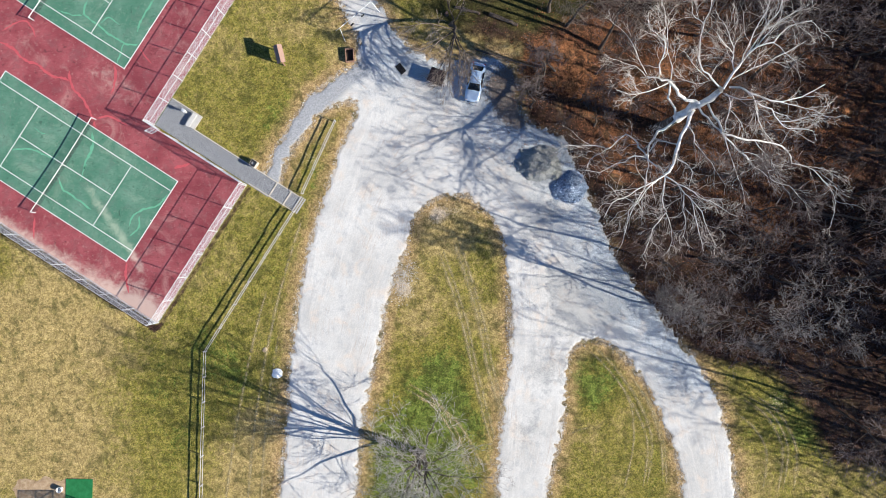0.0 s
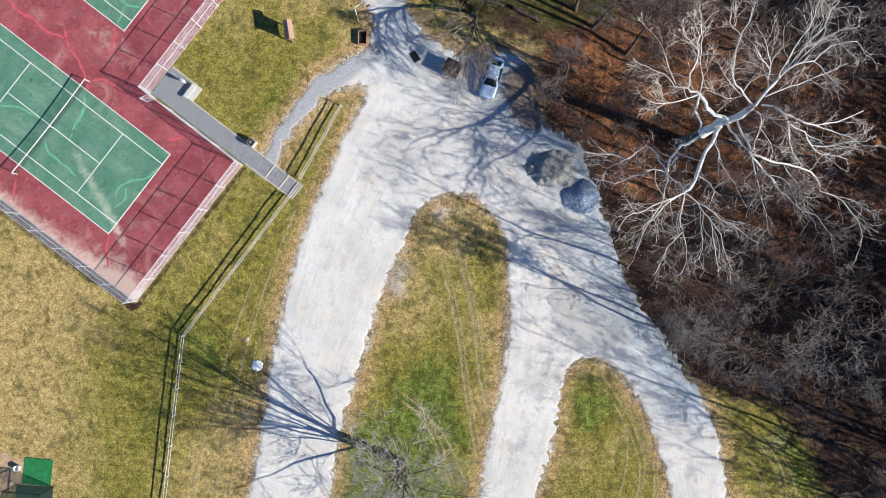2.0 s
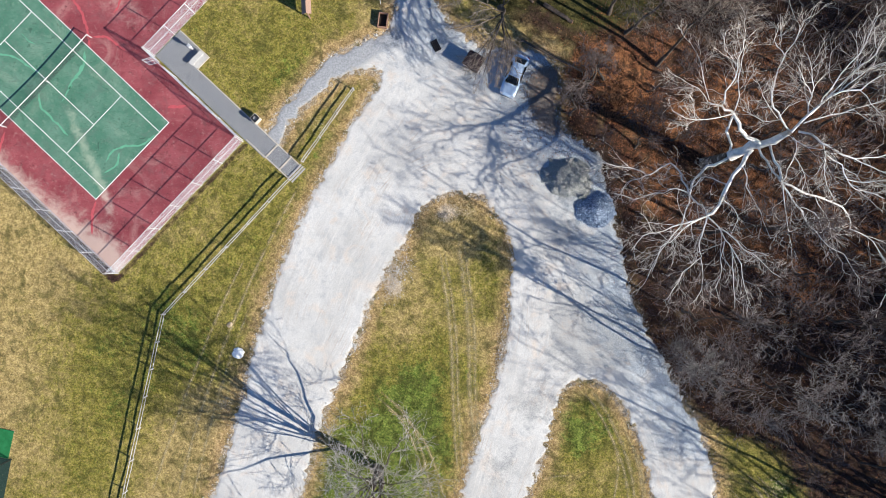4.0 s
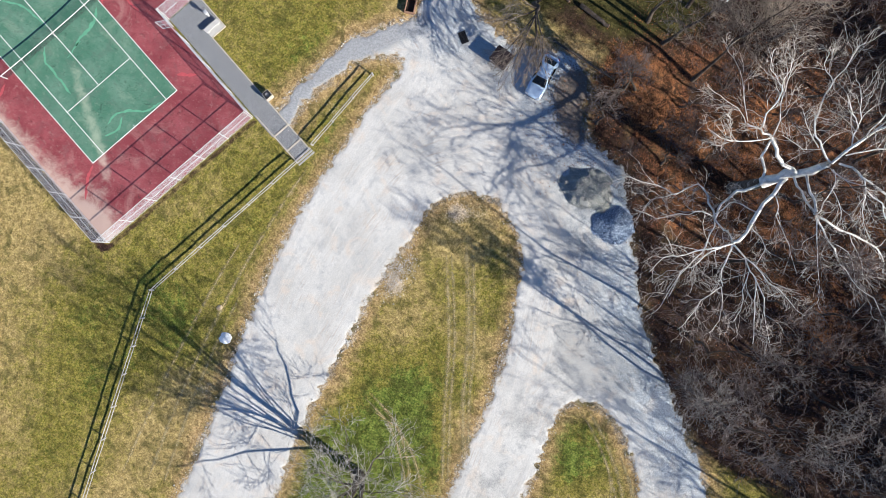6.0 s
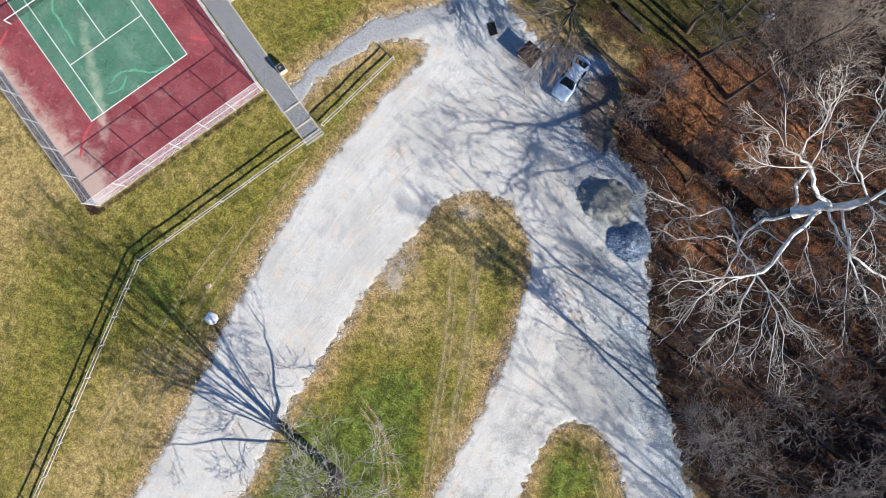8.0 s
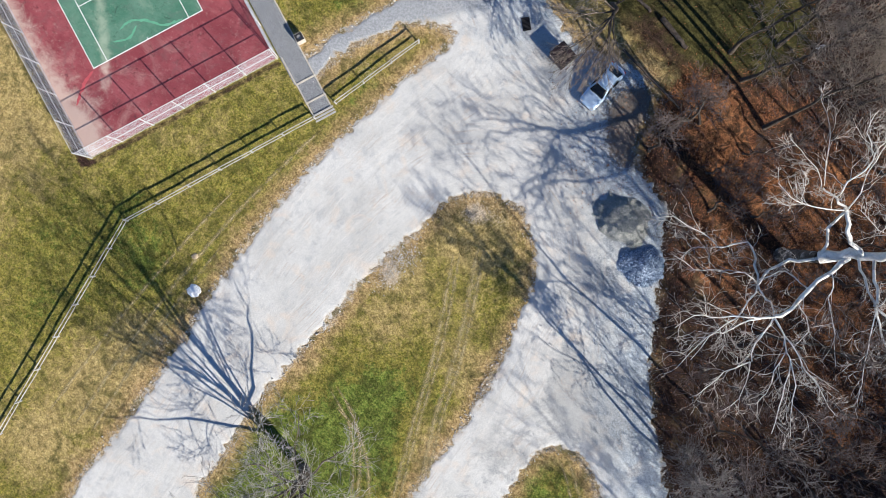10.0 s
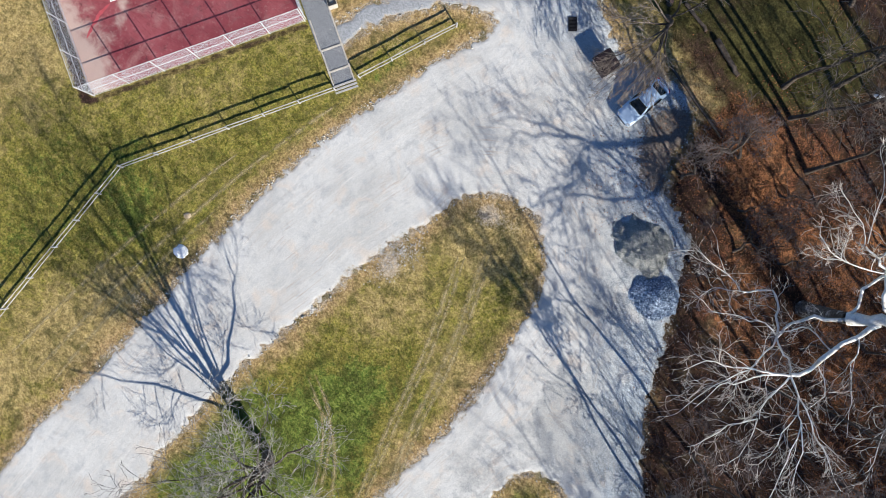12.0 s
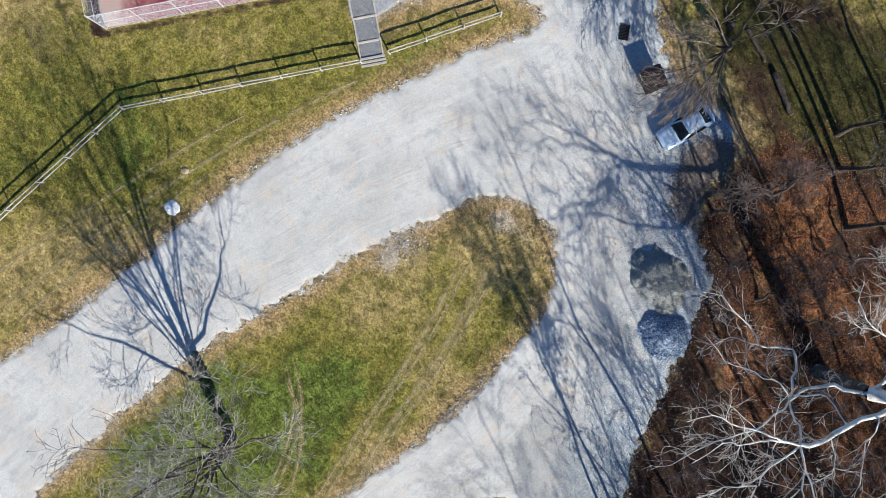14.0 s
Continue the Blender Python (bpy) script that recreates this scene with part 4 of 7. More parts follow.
# the grey tree that stands on the long turf island
ISLE_TREE = (-2.7, -23.4, 0)
R = lambda *p: rel(ISLE_TREE, *p)
SPEC_ISLE = dict(SPEC_SYC, bole=1,  kids=(9, 10, 7, 3), slim=0.010, lift=0.05, wander=0.22, thin=0.016, angle=(26, 62), outward=0.05)
island_tree = tree("island_tree", 23, ISLE_TREE, 16, 0.5, SPEC_ISLE, BARK_DARK, BARK_SILVER, "bare grey many-stemmed tree on the turf island", limbs=[
    (R((-2.7, -23.4, -0.3), (-2.7, -23.4, 0.8), (-2.7, -23.3, 3), (-2.6, -23.2, 5.2), (-2.5, -23.1, 7.0)), 0.54, 0.13, 0),
    (R((-2.3, -23.7, -0.3), (-2.2, -23.8, 1.5), (-2.0, -24.0, 4.4), (-1.9, -24.2, 6.0)), 0.38, 0.11, 0),
    (R((-2.6, -23.2, 5.0), (-2.3, -23.0, 8), (-1.8, -22.6, 12), (-1.2, -22.2, 18)), 0.127, 0.021, 5.5),
    (R((-2.7, -23.3, 4.6), (-3.1, -22.4, 8), (-3.4, -21.6, 12), (-3.7, -20.8, 17)), 0.108, 0.021, 5.0),
    (R((-2.7, -23.3, 4.0), (-4.2, -22.4, 6.8), (-5.4, -21.2, 9.6), (-6.4, -20.0, 13.5)), 0.098, 0.021, 5.0),
    (R((-2.6, -23.3, 3.6), (-3.4, -21.0, 6.6), (-4.2, -18.6, 9), (-4.8, -15.9, 11)), 0.078, 0.016, 4.5),
    (R((-2.0, -24.0, 4.2), (-0.2, -23.8, 7), (2.2, -23.2, 9.8), (5.0, -22.4, 12.2)), 0.083, 0.016, 5.0),
    (R((-2.0, -24.0, 4.2), (-2.0, -25.8, 7.5), (-1.8, -28.4, 11), (-1.5, -30.6, 14)), 0.098, 0.021, 5.5),
    (R((-2.7, -23.4, 2.6), (-5.2, -25.0, 5.2), (-7.4, -26.2, 8.2), (-9.4, -27.0, 10.5)), 0.073, 0.016, 5.0),
    (R((-2.6, -23.2, 5.0), (-0.6, -21.6, 9), (1.2, -19.8, 12), (2.2, -18.8, 14.5)), 0.073, 0.016, 4.5),
    (R((-2.2, -24.0, 4.2), (-3.4, -24.4, 8), (-4.2, -25.0, 12), (-4.6, -25.6, 16.5)), 0.098, 0.016, 5.0),
    (R((-2.0, -24.0, 4.2), (-0.6, -25.2, 7.4), (0.8, -27.0, 11), (2.2, -28.4, 14)), 0.088, 0.016, 5.0),
    (R((-3.1, -22.4, 7.8), (-5.0, -20.8, 9.4), (-6.6, -19.0, 10.8), (-8.0, -17.6, 12)), 0.044, 0.016, 4.0),
    (R((-2.3, -23.0, 7.8), (-2.6, -24.0, 11), (-2.9, -24.2, 14), (-3.0, -24.0, 18.5)), 0.073, 0.016, 5.0),
    (R((-2.0, -24.0, 4.4), (-1.2, -24.4, 9), (-0.4, -25.0, 13), (0.2, -25.4, 17)), 0.088, 0.016, 5.0),
    (R((-2.7, -23.5, 2.8), (-2.5, -22.9, 4.0), (-1.6, -20.1, 5.5), (-0.9, -18.4, 6.8), (-0.7, -17.5, 7.8), (-0.4, -16.4, 9.6)), 0.125, 0.021, 4.2),
    (R((-2.6, -23.8, 2.6), (-3.3, -25.1, 3.6), (-4.2, -27.9, 5.3), (-5.2, -30.9, 6.7), (-6.0, -33.1, 7.8)), 0.119, 0.021, 4.2),
    (R((-2.6, -23.3, 3.0), (-3.6, -24.6, 6.2), (-4.0, -26.2, 8.4), (-4.6, -27.8, 11.0)), 0.112, 0.021, 4.6),
])

# the low tree whose twigs hang over the bins and the parked car
OVER = (0.9, 26.2, 0)
R = lambda *p: rel(OVER, *p)
SPEC_OVER = dict(SPEC_SYC, bole=1, kids=(9, 10, 7, 3), slim=0.012, lift=-0.05, wander=0.15, thin=0.015, angle=(12, 40), outward=0.0)
lot_tree = tree("lot_side_tree", 37, OVER, 9, 0.3, SPEC_OVER, BARK_DARK, BARK_TAN, "bare tree leaning over the bins and car with drooping brown twigs", limbs=[
    (R((0.9, 26.2, -0.3), (1.0, 25.6, 1.6), (1.2, 24.6, 3.2), (1.2, 23.4, 4.4)), 0.22, 0.14, 0),
    (R((1.2, 24.4, 3.4), (-0.2, 22.8, 4.8), (-1.6, 22.0, 5.2), (-3.0, 21.4, 4.8)), 0.09, 0.03, 3.0),
    (R((1.2, 23.6, 4.2), (0.6, 21.8, 5.2), (0.0, 20.4, 5.2), (-0.9, 19.2, 4.2)), 0.08, 0.02, 3.2),
    (R((1.2, 23.4, 4.4), (0.9, 21.4, 5.4), (0.4, 19.6, 5.2), (-0.2, 18.2, 4.2)), 0.09, 0.02, 3.2),
    (R((1.2, 23.4, 4.4), (1.0, 21.4, 5.6), (0.6, 19.4, 5.4), (0.4, 17.7, 4.4)), 0.08, 0.02, 3.2),
    (R((1.2, 23.4, 4.4), (1.6, 21.6, 5.4), (1.7, 19.8, 5.2), (1.7, 18.0, 4.2)), 0.08, 0.02, 3.2),
    (R((1.2, 23.6, 4.2), (2.0, 22.0, 5.2), (2.6, 20.6, 5.0), (3.0, 19.0, 4.2)), 0.07, 0.02, 2.8),
    (R((1.2, 23.6, 4.2), (1.6, 22.2, 4.4), (2.2, 21.0, 4.2), (2.4, 19.8, 3.4)), 0.07, 0.02, 2.8),
    (R((1.2, 24.4, 3.4), (-0.6, 24.4, 5.0), (-2.4, 24.2, 6.0), (-4.2, 23.4, 6.4)), 0.08, 0.02, 3.0),
    (R((1.1, 25.4, 2.2), (0.4, 27.2, 5.0), (-0.6, 28.8, 7.4), (-1.6, 30.2, 9)), 0.10, 0.03, 3.6),
    (R((1.1, 25.4, 2.4), (2.0, 26.2, 4.6), (2.4, 27.2, 6.0), (2.8, 28.2, 6.8)), 0.07, 0.02, 2.4),
])

SPEC_POLE = dict(SPEC_SYC, bole=1, kids=(15, 8, 6, 3), clear=0.38, slim=0.012, spread=0.42, lift=0.04)
SPEC_EDGE = dict(SPEC_WOOD, kids=(10, 5, 4, 2), clear=0.35, angle=(40, 80), spread=0.74, thin=0.017, wander=0.24, lift=0.0)
tree("edge_tree", 41, (10.9, 18.9, 0), 8.6, 0.19, SPEC_EDGE, BARK_DARK, BARK_BROWN, "small dark spreading tree beside the gravel lot", lean=(0.2, 0.3))
tree("edge_tree", 42, (10.2, 16.4, 0), 6.0, 0.12, SPEC_EDGE, BARK_DARK, BARK_BROWN, "small dark spreading tree beside the gravel lot", lean=(-0.5, 0.4))
tree("edge_tree", 47, (12.9, 20.8, 0), 6.6, 0.13, SPEC_EDGE, BARK_DARK, BARK_BROWN, "small dark spreading tree beside the gravel lot", lean=(0.4, -0.5))
tree("wood_edge_tree", 48, (24.9, -6.7, 0), 13.0, 0.115, dict(SPEC_WOOD, kids=(14, 7, 6, 3), clear=0.4), BARK_DARK, BARK_ASH, "bare grey tree leaning out of the wood over the gravel", lean=(-1.6, 0.4))
tree("pole_tree", 43, (18.15, 23.3, 0), 21, 0.15, SPEC_POLE, BARK_DARK, BARK_TAN, "tall straight bare tree rising out of leaf litter", lean=(0.4, 0.8))
tree("pole_tree", 44, (14.2, 25.9, 0), 19, 0.15, SPEC_POLE, BARK_DARK, BARK_TAN, "tall straight bare tree rising out of mossy grass", lean=(0.6, 0.6))
tree("pole_tree", 45, (12.2, 27.6, 0), 20, 0.16, SPEC_POLE, BARK_DARK, BARK_TAN, "tall straight bare tree rising out of mossy grass", lean=(0.5, 1.0))
tree("pole_tree", 46, (-6.0, 31.5, 0), 11, 0.12, SPEC_WOOD, BARK_DARK, BARK_SILVER, "bare tree beside the upper gravel drive")

# the wood: alike trees from a few grown forms
rng = np.random.default_rng(5)
FORMS = []
for k, (h, r, spec, tm, wm, lab) in enumerate((
        (15.5, 0.12, SPEC_WOOD, BARK_DARK, BARK_BROWN, "bare dark woodland tree above brown litter"),
        (17.5, 0.13, SPEC_TALL, BARK_DARK, BARK_BROWN, "tall bare dark woodland tree"),
        (13.0, 0.10, SPEC_WOOD, BARK_DARK, BARK_ASH, "bare silver-grey woodland tree"),
        (16.0, 0.11, SPEC_WOOD, BARK_DARK, BARK_BROWN, "bare grey-brown woodland tree"))):
    FORMS.append((tree("woodland_tree", 60 + k, (80 + 7 * k, 30 + 3 * k, 0), h, r, spec, tm, wm, lab, group="trees of the wood"), 4.0))
SHRUBS = []
for k, (h, wm) in enumerate(((6.5, BARK_ASH), (5.0, BARK_DUSK), (7.5, BARK_ASH))):
    SHRUBS.append(tree("understory_tree", 80 + k, (90 + 5 * k, -10, 0), h, 0.09, SPEC_SHRUB, BARK_DARK, wm, "low twiggy bare tree at the wood's edge", group="low trees of the wood"))
taken = [(SYC[0], SYC[1], 3.2), (18.2, 23.3, 3), (14.2, 25.9, 3), (12.2, 27.6, 3), (11, 18.6, 3)]


def spots(count, lo, hi, gap, margin, seed):
    """Places in the wood that keep their distance from those already taken."""
    rg = np.random.default_rng(seed)
    c = rg.uniform(lo, hi, (count * 30, 2))
    c = c[wood_distance(c[:, 0], c[:, 1]) < -margin]
    out = []
    for p in c:
        if len(out) == count:
            break
        t = np.array(taken)
        if np.all((t[:, 0] - p[0]) ** 2 + (t[:, 1] - p[1]) ** 2 > (0.5 * (gap + t[:, 2])) ** 2):
            taken.append((p[0], p[1], gap))
            out.append(p)
    return out


def open_floor(p):
    return p[0] < 24 and p[1] > 8.5


for p in spots(78, (21, -30), (60, 40), 3.9, 2.2, 5):
    if open_floor(p) or (p[1] > 4 and rng.random() < 0.4):
        continue
    silver = 28 < p[0] < 42 and -15 < p[1] < 0
    src = FORMS[2 if silver and rng.random() < 0.7 else int(rng.choice([0, 1, 3]))][0]
    s = rng.uniform(0.8, 1.15)
    copy_thing(src, pose(p[0], p[1], 0, rng.uniform(-4, 4), rng.uniform(-4, 4), rng.uniform(0, 360)) @ Matrix.Scale(s, 4))
# more trees, partly out of view, added to shade the ground north-west
for p in spots(15, (22, 18), (48, 36), 3.6, 2.0, 8) + spots(12, (12, 29), (30, 46), 4.4, 0.5, 9):
    if p[1] < 14 + 0.3 * (30 - p[0]):
        continue
    src = FORMS[int(rng.choice([0, 1, 3]))][0]
    copy_thing(src, pose(p[0], p[1], 0, rng.uniform(-7, 7), rng.uniform(-7, 7), rng.uniform(0, 360)) @ Matrix.Scale(rng.uniform(0.95, 1.2), 4))
# further ones added to the east, again for their shade
for p in spots(24, (27, 17), (62, 38), 2.8, 1.0, 12):
    src = FORMS[int(rng.choice([0, 1, 3]))][0]
    copy_thing(src, pose(p[0], p[1], 0, rng.uniform(-7, 7), rng.uniform(-7, 7), rng.uniform(0, 360)) @ Matrix.Scale(rng.uniform(0.8, 1.15), 4))
for p in spots(66, (20, -28), (52, 24), 2.3, 1.3, 6):
    if open_floor(p):
        continue
    silver = 27 < p[0] < 38 and -14 < p[1] < -2 and rng.random() < 0.45
    s = rng.uniform(0.7, 1.2)
    copy_thing(SHRUBS[int(rng.choice([0, 2])) if silver else 1], pose(p[0], p[1], 0, 0, 0, rng.uniform(0, 360)) @ Matrix.Scale(s, 4))

for x, y, k, sc in ((15.6, 17.2, 1, 0.9), (17.4, 14.2, 1, 1.1), (14.2, 14.6, 1, 0.75), (19.4, 18.4, 1, 1.0), (20.6, 21.6, 1, 1.1), (16.4, 11.0, 1, 0.8), (17.6, 20.4, 1, 0.8), (21.0, 15.8, 1, 0.9)):
    copy_thing(SHRUBS[k], pose(x, y, 0, rng.uniform(-8, 8), rng.uniform(-8, 8), rng.uniform(0, 360)) @ Matrix.Scale(sc, 4))

# the wood going on sunward, unseen, its thick branches added for shade
rg = np.random.default_rng(71)
far = Limbs()
for k in range(230):
    x, y = rg.uniform(54, 105), rg.uniform(-75, 40)
    h = rg.uniform(13, 18)
    if x - 54 < -(y + 19) * 1.1:
        continue
    far.add([(x, y, -0.3), (x + rg.normal() * 0.5, y + rg.normal() * 0.5, h * 0.6), (x + rg.normal(), y + rg.normal(), h)], [0.26, 0.18, 0.06], 5)
    for j in range(95):
        z = h * rg.uniform(0.3, 1.05)
        reach = 3.6 * (1 - abs(z / h - 0.65) * 1.3)
        g = rg.random() * 6.283
        a = np.array([x, y, z]) + np.array([math.cos(g), math.sin(g), 0]) * reach * rg.uniform(0.1, 1)
        w = unit(np.array([math.cos(g), math.sin(g), 0.7]) + rg.normal(size=3) * 0.5)
        far.add([a, a + w * rg.uniform(1.2, 3.2)], [0.085, 0.03], 3)
tagged(far.mesh("far_shade_wood", BARK_BROWN, None), "unseen bare brown wood added beyond the clearing for its shade", "wood", kind="stuff")


# ---- tennis courts ----
def court_mat(name, a, b, pale, amount):
    m = Mat(name, 0.85, spec=0.25)
    c = m.mix(m.ramp(m.noise(0.35, 5, 0.65), 0.35, 0.7), a, b)
    c = m.mix(m.ramp(m.noise(0.8, 6, 0.7, dist=0.5), 0.55, 0.8, 0, 0.6), c, tuple(v * 0.62 for v in a))
    c = m.mix(m.ramp(m.noise(0.28, 6, 0.7, dist=0.8), 0.52, 0.7, 0, 0.5), c, m.mix(0.45, b, pale))
    c = m.mix(m.ramp(m.noise(5.5, 4, 0.7, stretch=(0.25, 2.2, COURT_TURN)), 0.52, 0.70, 0, 0.5), c, tuple(v * 0.55 for v in a))
    c = m.mix(m.ramp(m.noise(1.1, 5, 0.75, dist=1.0), 0.57, 0.68, 0, 0.7), c, tuple(v * 0.42 + 0.01 for v in a))
    c = m.mix(m.ramp(m.noise(0.55, 6, 0.75, dist=0.7), 0.36, 0.50, 0.55, 0), c, tuple(v * 0.55 + 0.03 for v in b))
    c = m.mix(m.ramp(m.noise(2.2, 5, 0.75), 0.55, 0.72, 0, 0.45), c, m.mix(0.6, b, pale))
    silt = m.math("ADD", m.attr("silt"), m.math("MULTIPLY", m.math("SUBTRACT", m.noise(0.9, 6, 0.7, dist=0.4), 0.5), 1.3))
    c = m.mix(m.ramp(silt, 0.3, 0.95, 0, amount), c, pale)
    c = m.mix(m.ramp(m.noise(30, 3), 0.6, 0.8, 0, 0.3), c, pale)
    m.color(c).bump(m.noise(60, 3), 0.3, 0.004)
    return m.m


COURT_RED = court_mat("red_court_paint", (0.195, 0.040, 0.050), (0.285, 0.075, 0.085), (0.50, 0.39, 0.33), 0.8)
COURT_GREEN = court_mat("green_court_paint", (0.066, 0.165, 0.108), (0.118, 0.222, 0.158), (0.33, 0.39, 0.29), 0.7)
LINE = plain("white_line_paint", (0.74, 0.75, 0.73), 0.7, vary=0.25, scale=3, bump=0.05)
CRACK_RED = plain("bright_red_crack_filler", (0.42, 0.075, 0.088), 0.7, vary=0.4, scale=2)
CRACK_GREEN = plain("pale_green_crack_filler", (0.13, 0.34, 0.21), 0.7, vary=0.4, scale=2)
STEEL = plain("galvanised_steel", (0.62, 0.63, 0.64), 0.45, 0.35, vary=0.25)
WIRE = plain("galvanised_wire", (0.62, 0.66, 0.72), 0.5, 0.2, vary=0.2)
NETTING = plain("black_netting", (0.02, 0.02, 0.022), 0.9, vary=0.2)
TAPE = plain("white_net_tape", (0.70, 0.70, 0.68), 0.8, vary=0.3)


def sheet(name, outline_uv, z, material, parent, step=0.6, silt=None, thick=0.0):
    """A flat painted sheet on the court, as a grid cut to a rectangle of u and v."""
    (u0, v0), (u1, v1) = outline_uv
    us, vs = np.linspace(u0, u1, max(2, int((u1 - u0) / step))), np.linspace(v0, v1, max(2, int((v1 - v0) / step)))
    a, b = np.meshgrid(us, vs)
    ids = np.arange(a.size).reshape(a.shape)
    f = np.stack([ids[:-1, :-1], ids[:-1, 1:], ids[1:, 1:], ids[1:, :-1]], -1).reshape(-1, 4)
    a, b = a.ravel(), b.ravel()
    v = np.stack([a, b, np.full(a.size, z)], 1)
    n = len(v)
    rim = np.concatenate([ids[0, :], ids[1:, -1], ids[-1, -2::-1], ids[-2:0:-1, 0]])
    low = v[rim].copy()
    low[:, 2] = z - thick
    k = np.arange(len(rim))
    skirt = np.stack([rim[k], n + k, n + np.roll(k, -1), np.roll(rim, -1)], 1)
    v, f = np.vstack([v, low]), np.vstack([f, skirt])
    s = np.zeros(len(v))
    if silt is not None:
        s = silt(v[:, 0], v[:, 1])
    return mesh_np(name, v, f, material, parent, attrs={"silt": s})


def silt(u, v):
    edge = np.exp(-np.maximum(u, 0) / 1.3) * 0.85 + 0.55 * np.exp(-((u - 1.2) / 2.2) ** 2) * np.exp(-((v - 2.5) / 4.5) ** 2)
    wash = 0.8 * np.exp(-((u - 5.2 - 0.42 * (v - 7)) / 0.8) ** 2) * smooth01((v - 3) / 3) * smooth01((19 - v) / 6)
    patch = 0.5 * np.exp(-((u - 20.5) / 2) ** 2 - ((v - 19) / 6) ** 2)
    return edge + wash + patch


court = thing("tennis_court", COURT, "cracked red and green painted tennis courts with white lines", "tennis court")
tagged(court, kind="structure")
sheet("slab", ((-0.25, 0.0), (18.75, 44.0)), 0.02, COURT_RED, court, silt=silt, thick=0.2)
sheet("slab", ((18.754, 12.8), (40.0, 44.0)), 0.02, COURT_RED, court, silt=silt, thick=0.2)
line_meshes = {}


def court_line(u0, v0, u1, v1, w=0.07):
    ln = math.hypot(u1 - u0, v1 - v0)
    key = round(ln, 2), w
    if key not in line_meshes:
        bm = bmesh.new()
        box(bm, 0, 0, 0, ln + w, w, 0.006)
        me = bpy.data.meshes.new("line")
        bm.to_mesh(me)
        bm.free()
        me.materials.append(LINE)
        line_meshes[key] = me
    piece("line", line_meshes[key], court, pose((u0 + u1) / 2, (v0 + v1) / 2, 0.030, 0, 0, math.degrees(math.atan2(v1 - v0, u1 - u0))))


for cu, base in ((3.95, 6.85), (22.55, 19.15)):
    sheet("green_area", ((cu, base), (cu + 10.97, base + 23.77)), 0.025, COURT_GREEN, court, silt=silt, thick=0.004)
    w, far = 10.97, base + 23.77
    for u in (cu, cu + 1.372, cu + w - 1.372, cu + w):
        court_line(u, base, u, far)
    for v in (base, far):
        court_line(cu, v, cu + w, v, 0.09)
    for v in (base + 5.485, far - 5.485):
        court_line(cu + 1.372, v, cu + w - 1.372, v)
    court_line(cu + w / 2, base + 5.485, cu + w / 2, far - 5.485)
    for v, s in ((base, 1), (far, -1)):
        court_line(cu + w / 2, v, cu + w / 2, v + s * 0.2)


def crack(pts, w, material, z, seed):
    """A wandering ribbon of crack filler."""
    rg = np.random.default_rng(seed)
    line = spline(pts, 0.18)
    line = line + np.stack([np.convolve(rg.normal(size=len(line)), np.ones(3) / 3, "same"), np.convolve(rg.normal(size=len(line)), np.ones(3) / 3, "same")], 1) * 0.07
    t = np.gradient(line, axis=0)
    t /= np.linalg.norm(t, axis=1)[:, None] + 1e-9
    n = np.stack([-t[:, 1], t[:, 0]], 1)
    ww = w * (0.55 + 0.9 * rg.random(len(line)))[:, None] * np.minimum(1, np.minimum(np.arange(len(line)), np.arange(len(line))[::-1]) / 4 + 0.15)[:, None]
    k = len(line)
    v = np.vstack([np.c_[line + n * ww / 2, np.full(k, z)], np.c_[line - n * ww / 2, np.full(k, z)]])
    i = np.arange(k - 1)
    mesh_np("crack_repair", v, np.stack([i, i + 1, k + i + 1, k + i], 1), material, court)


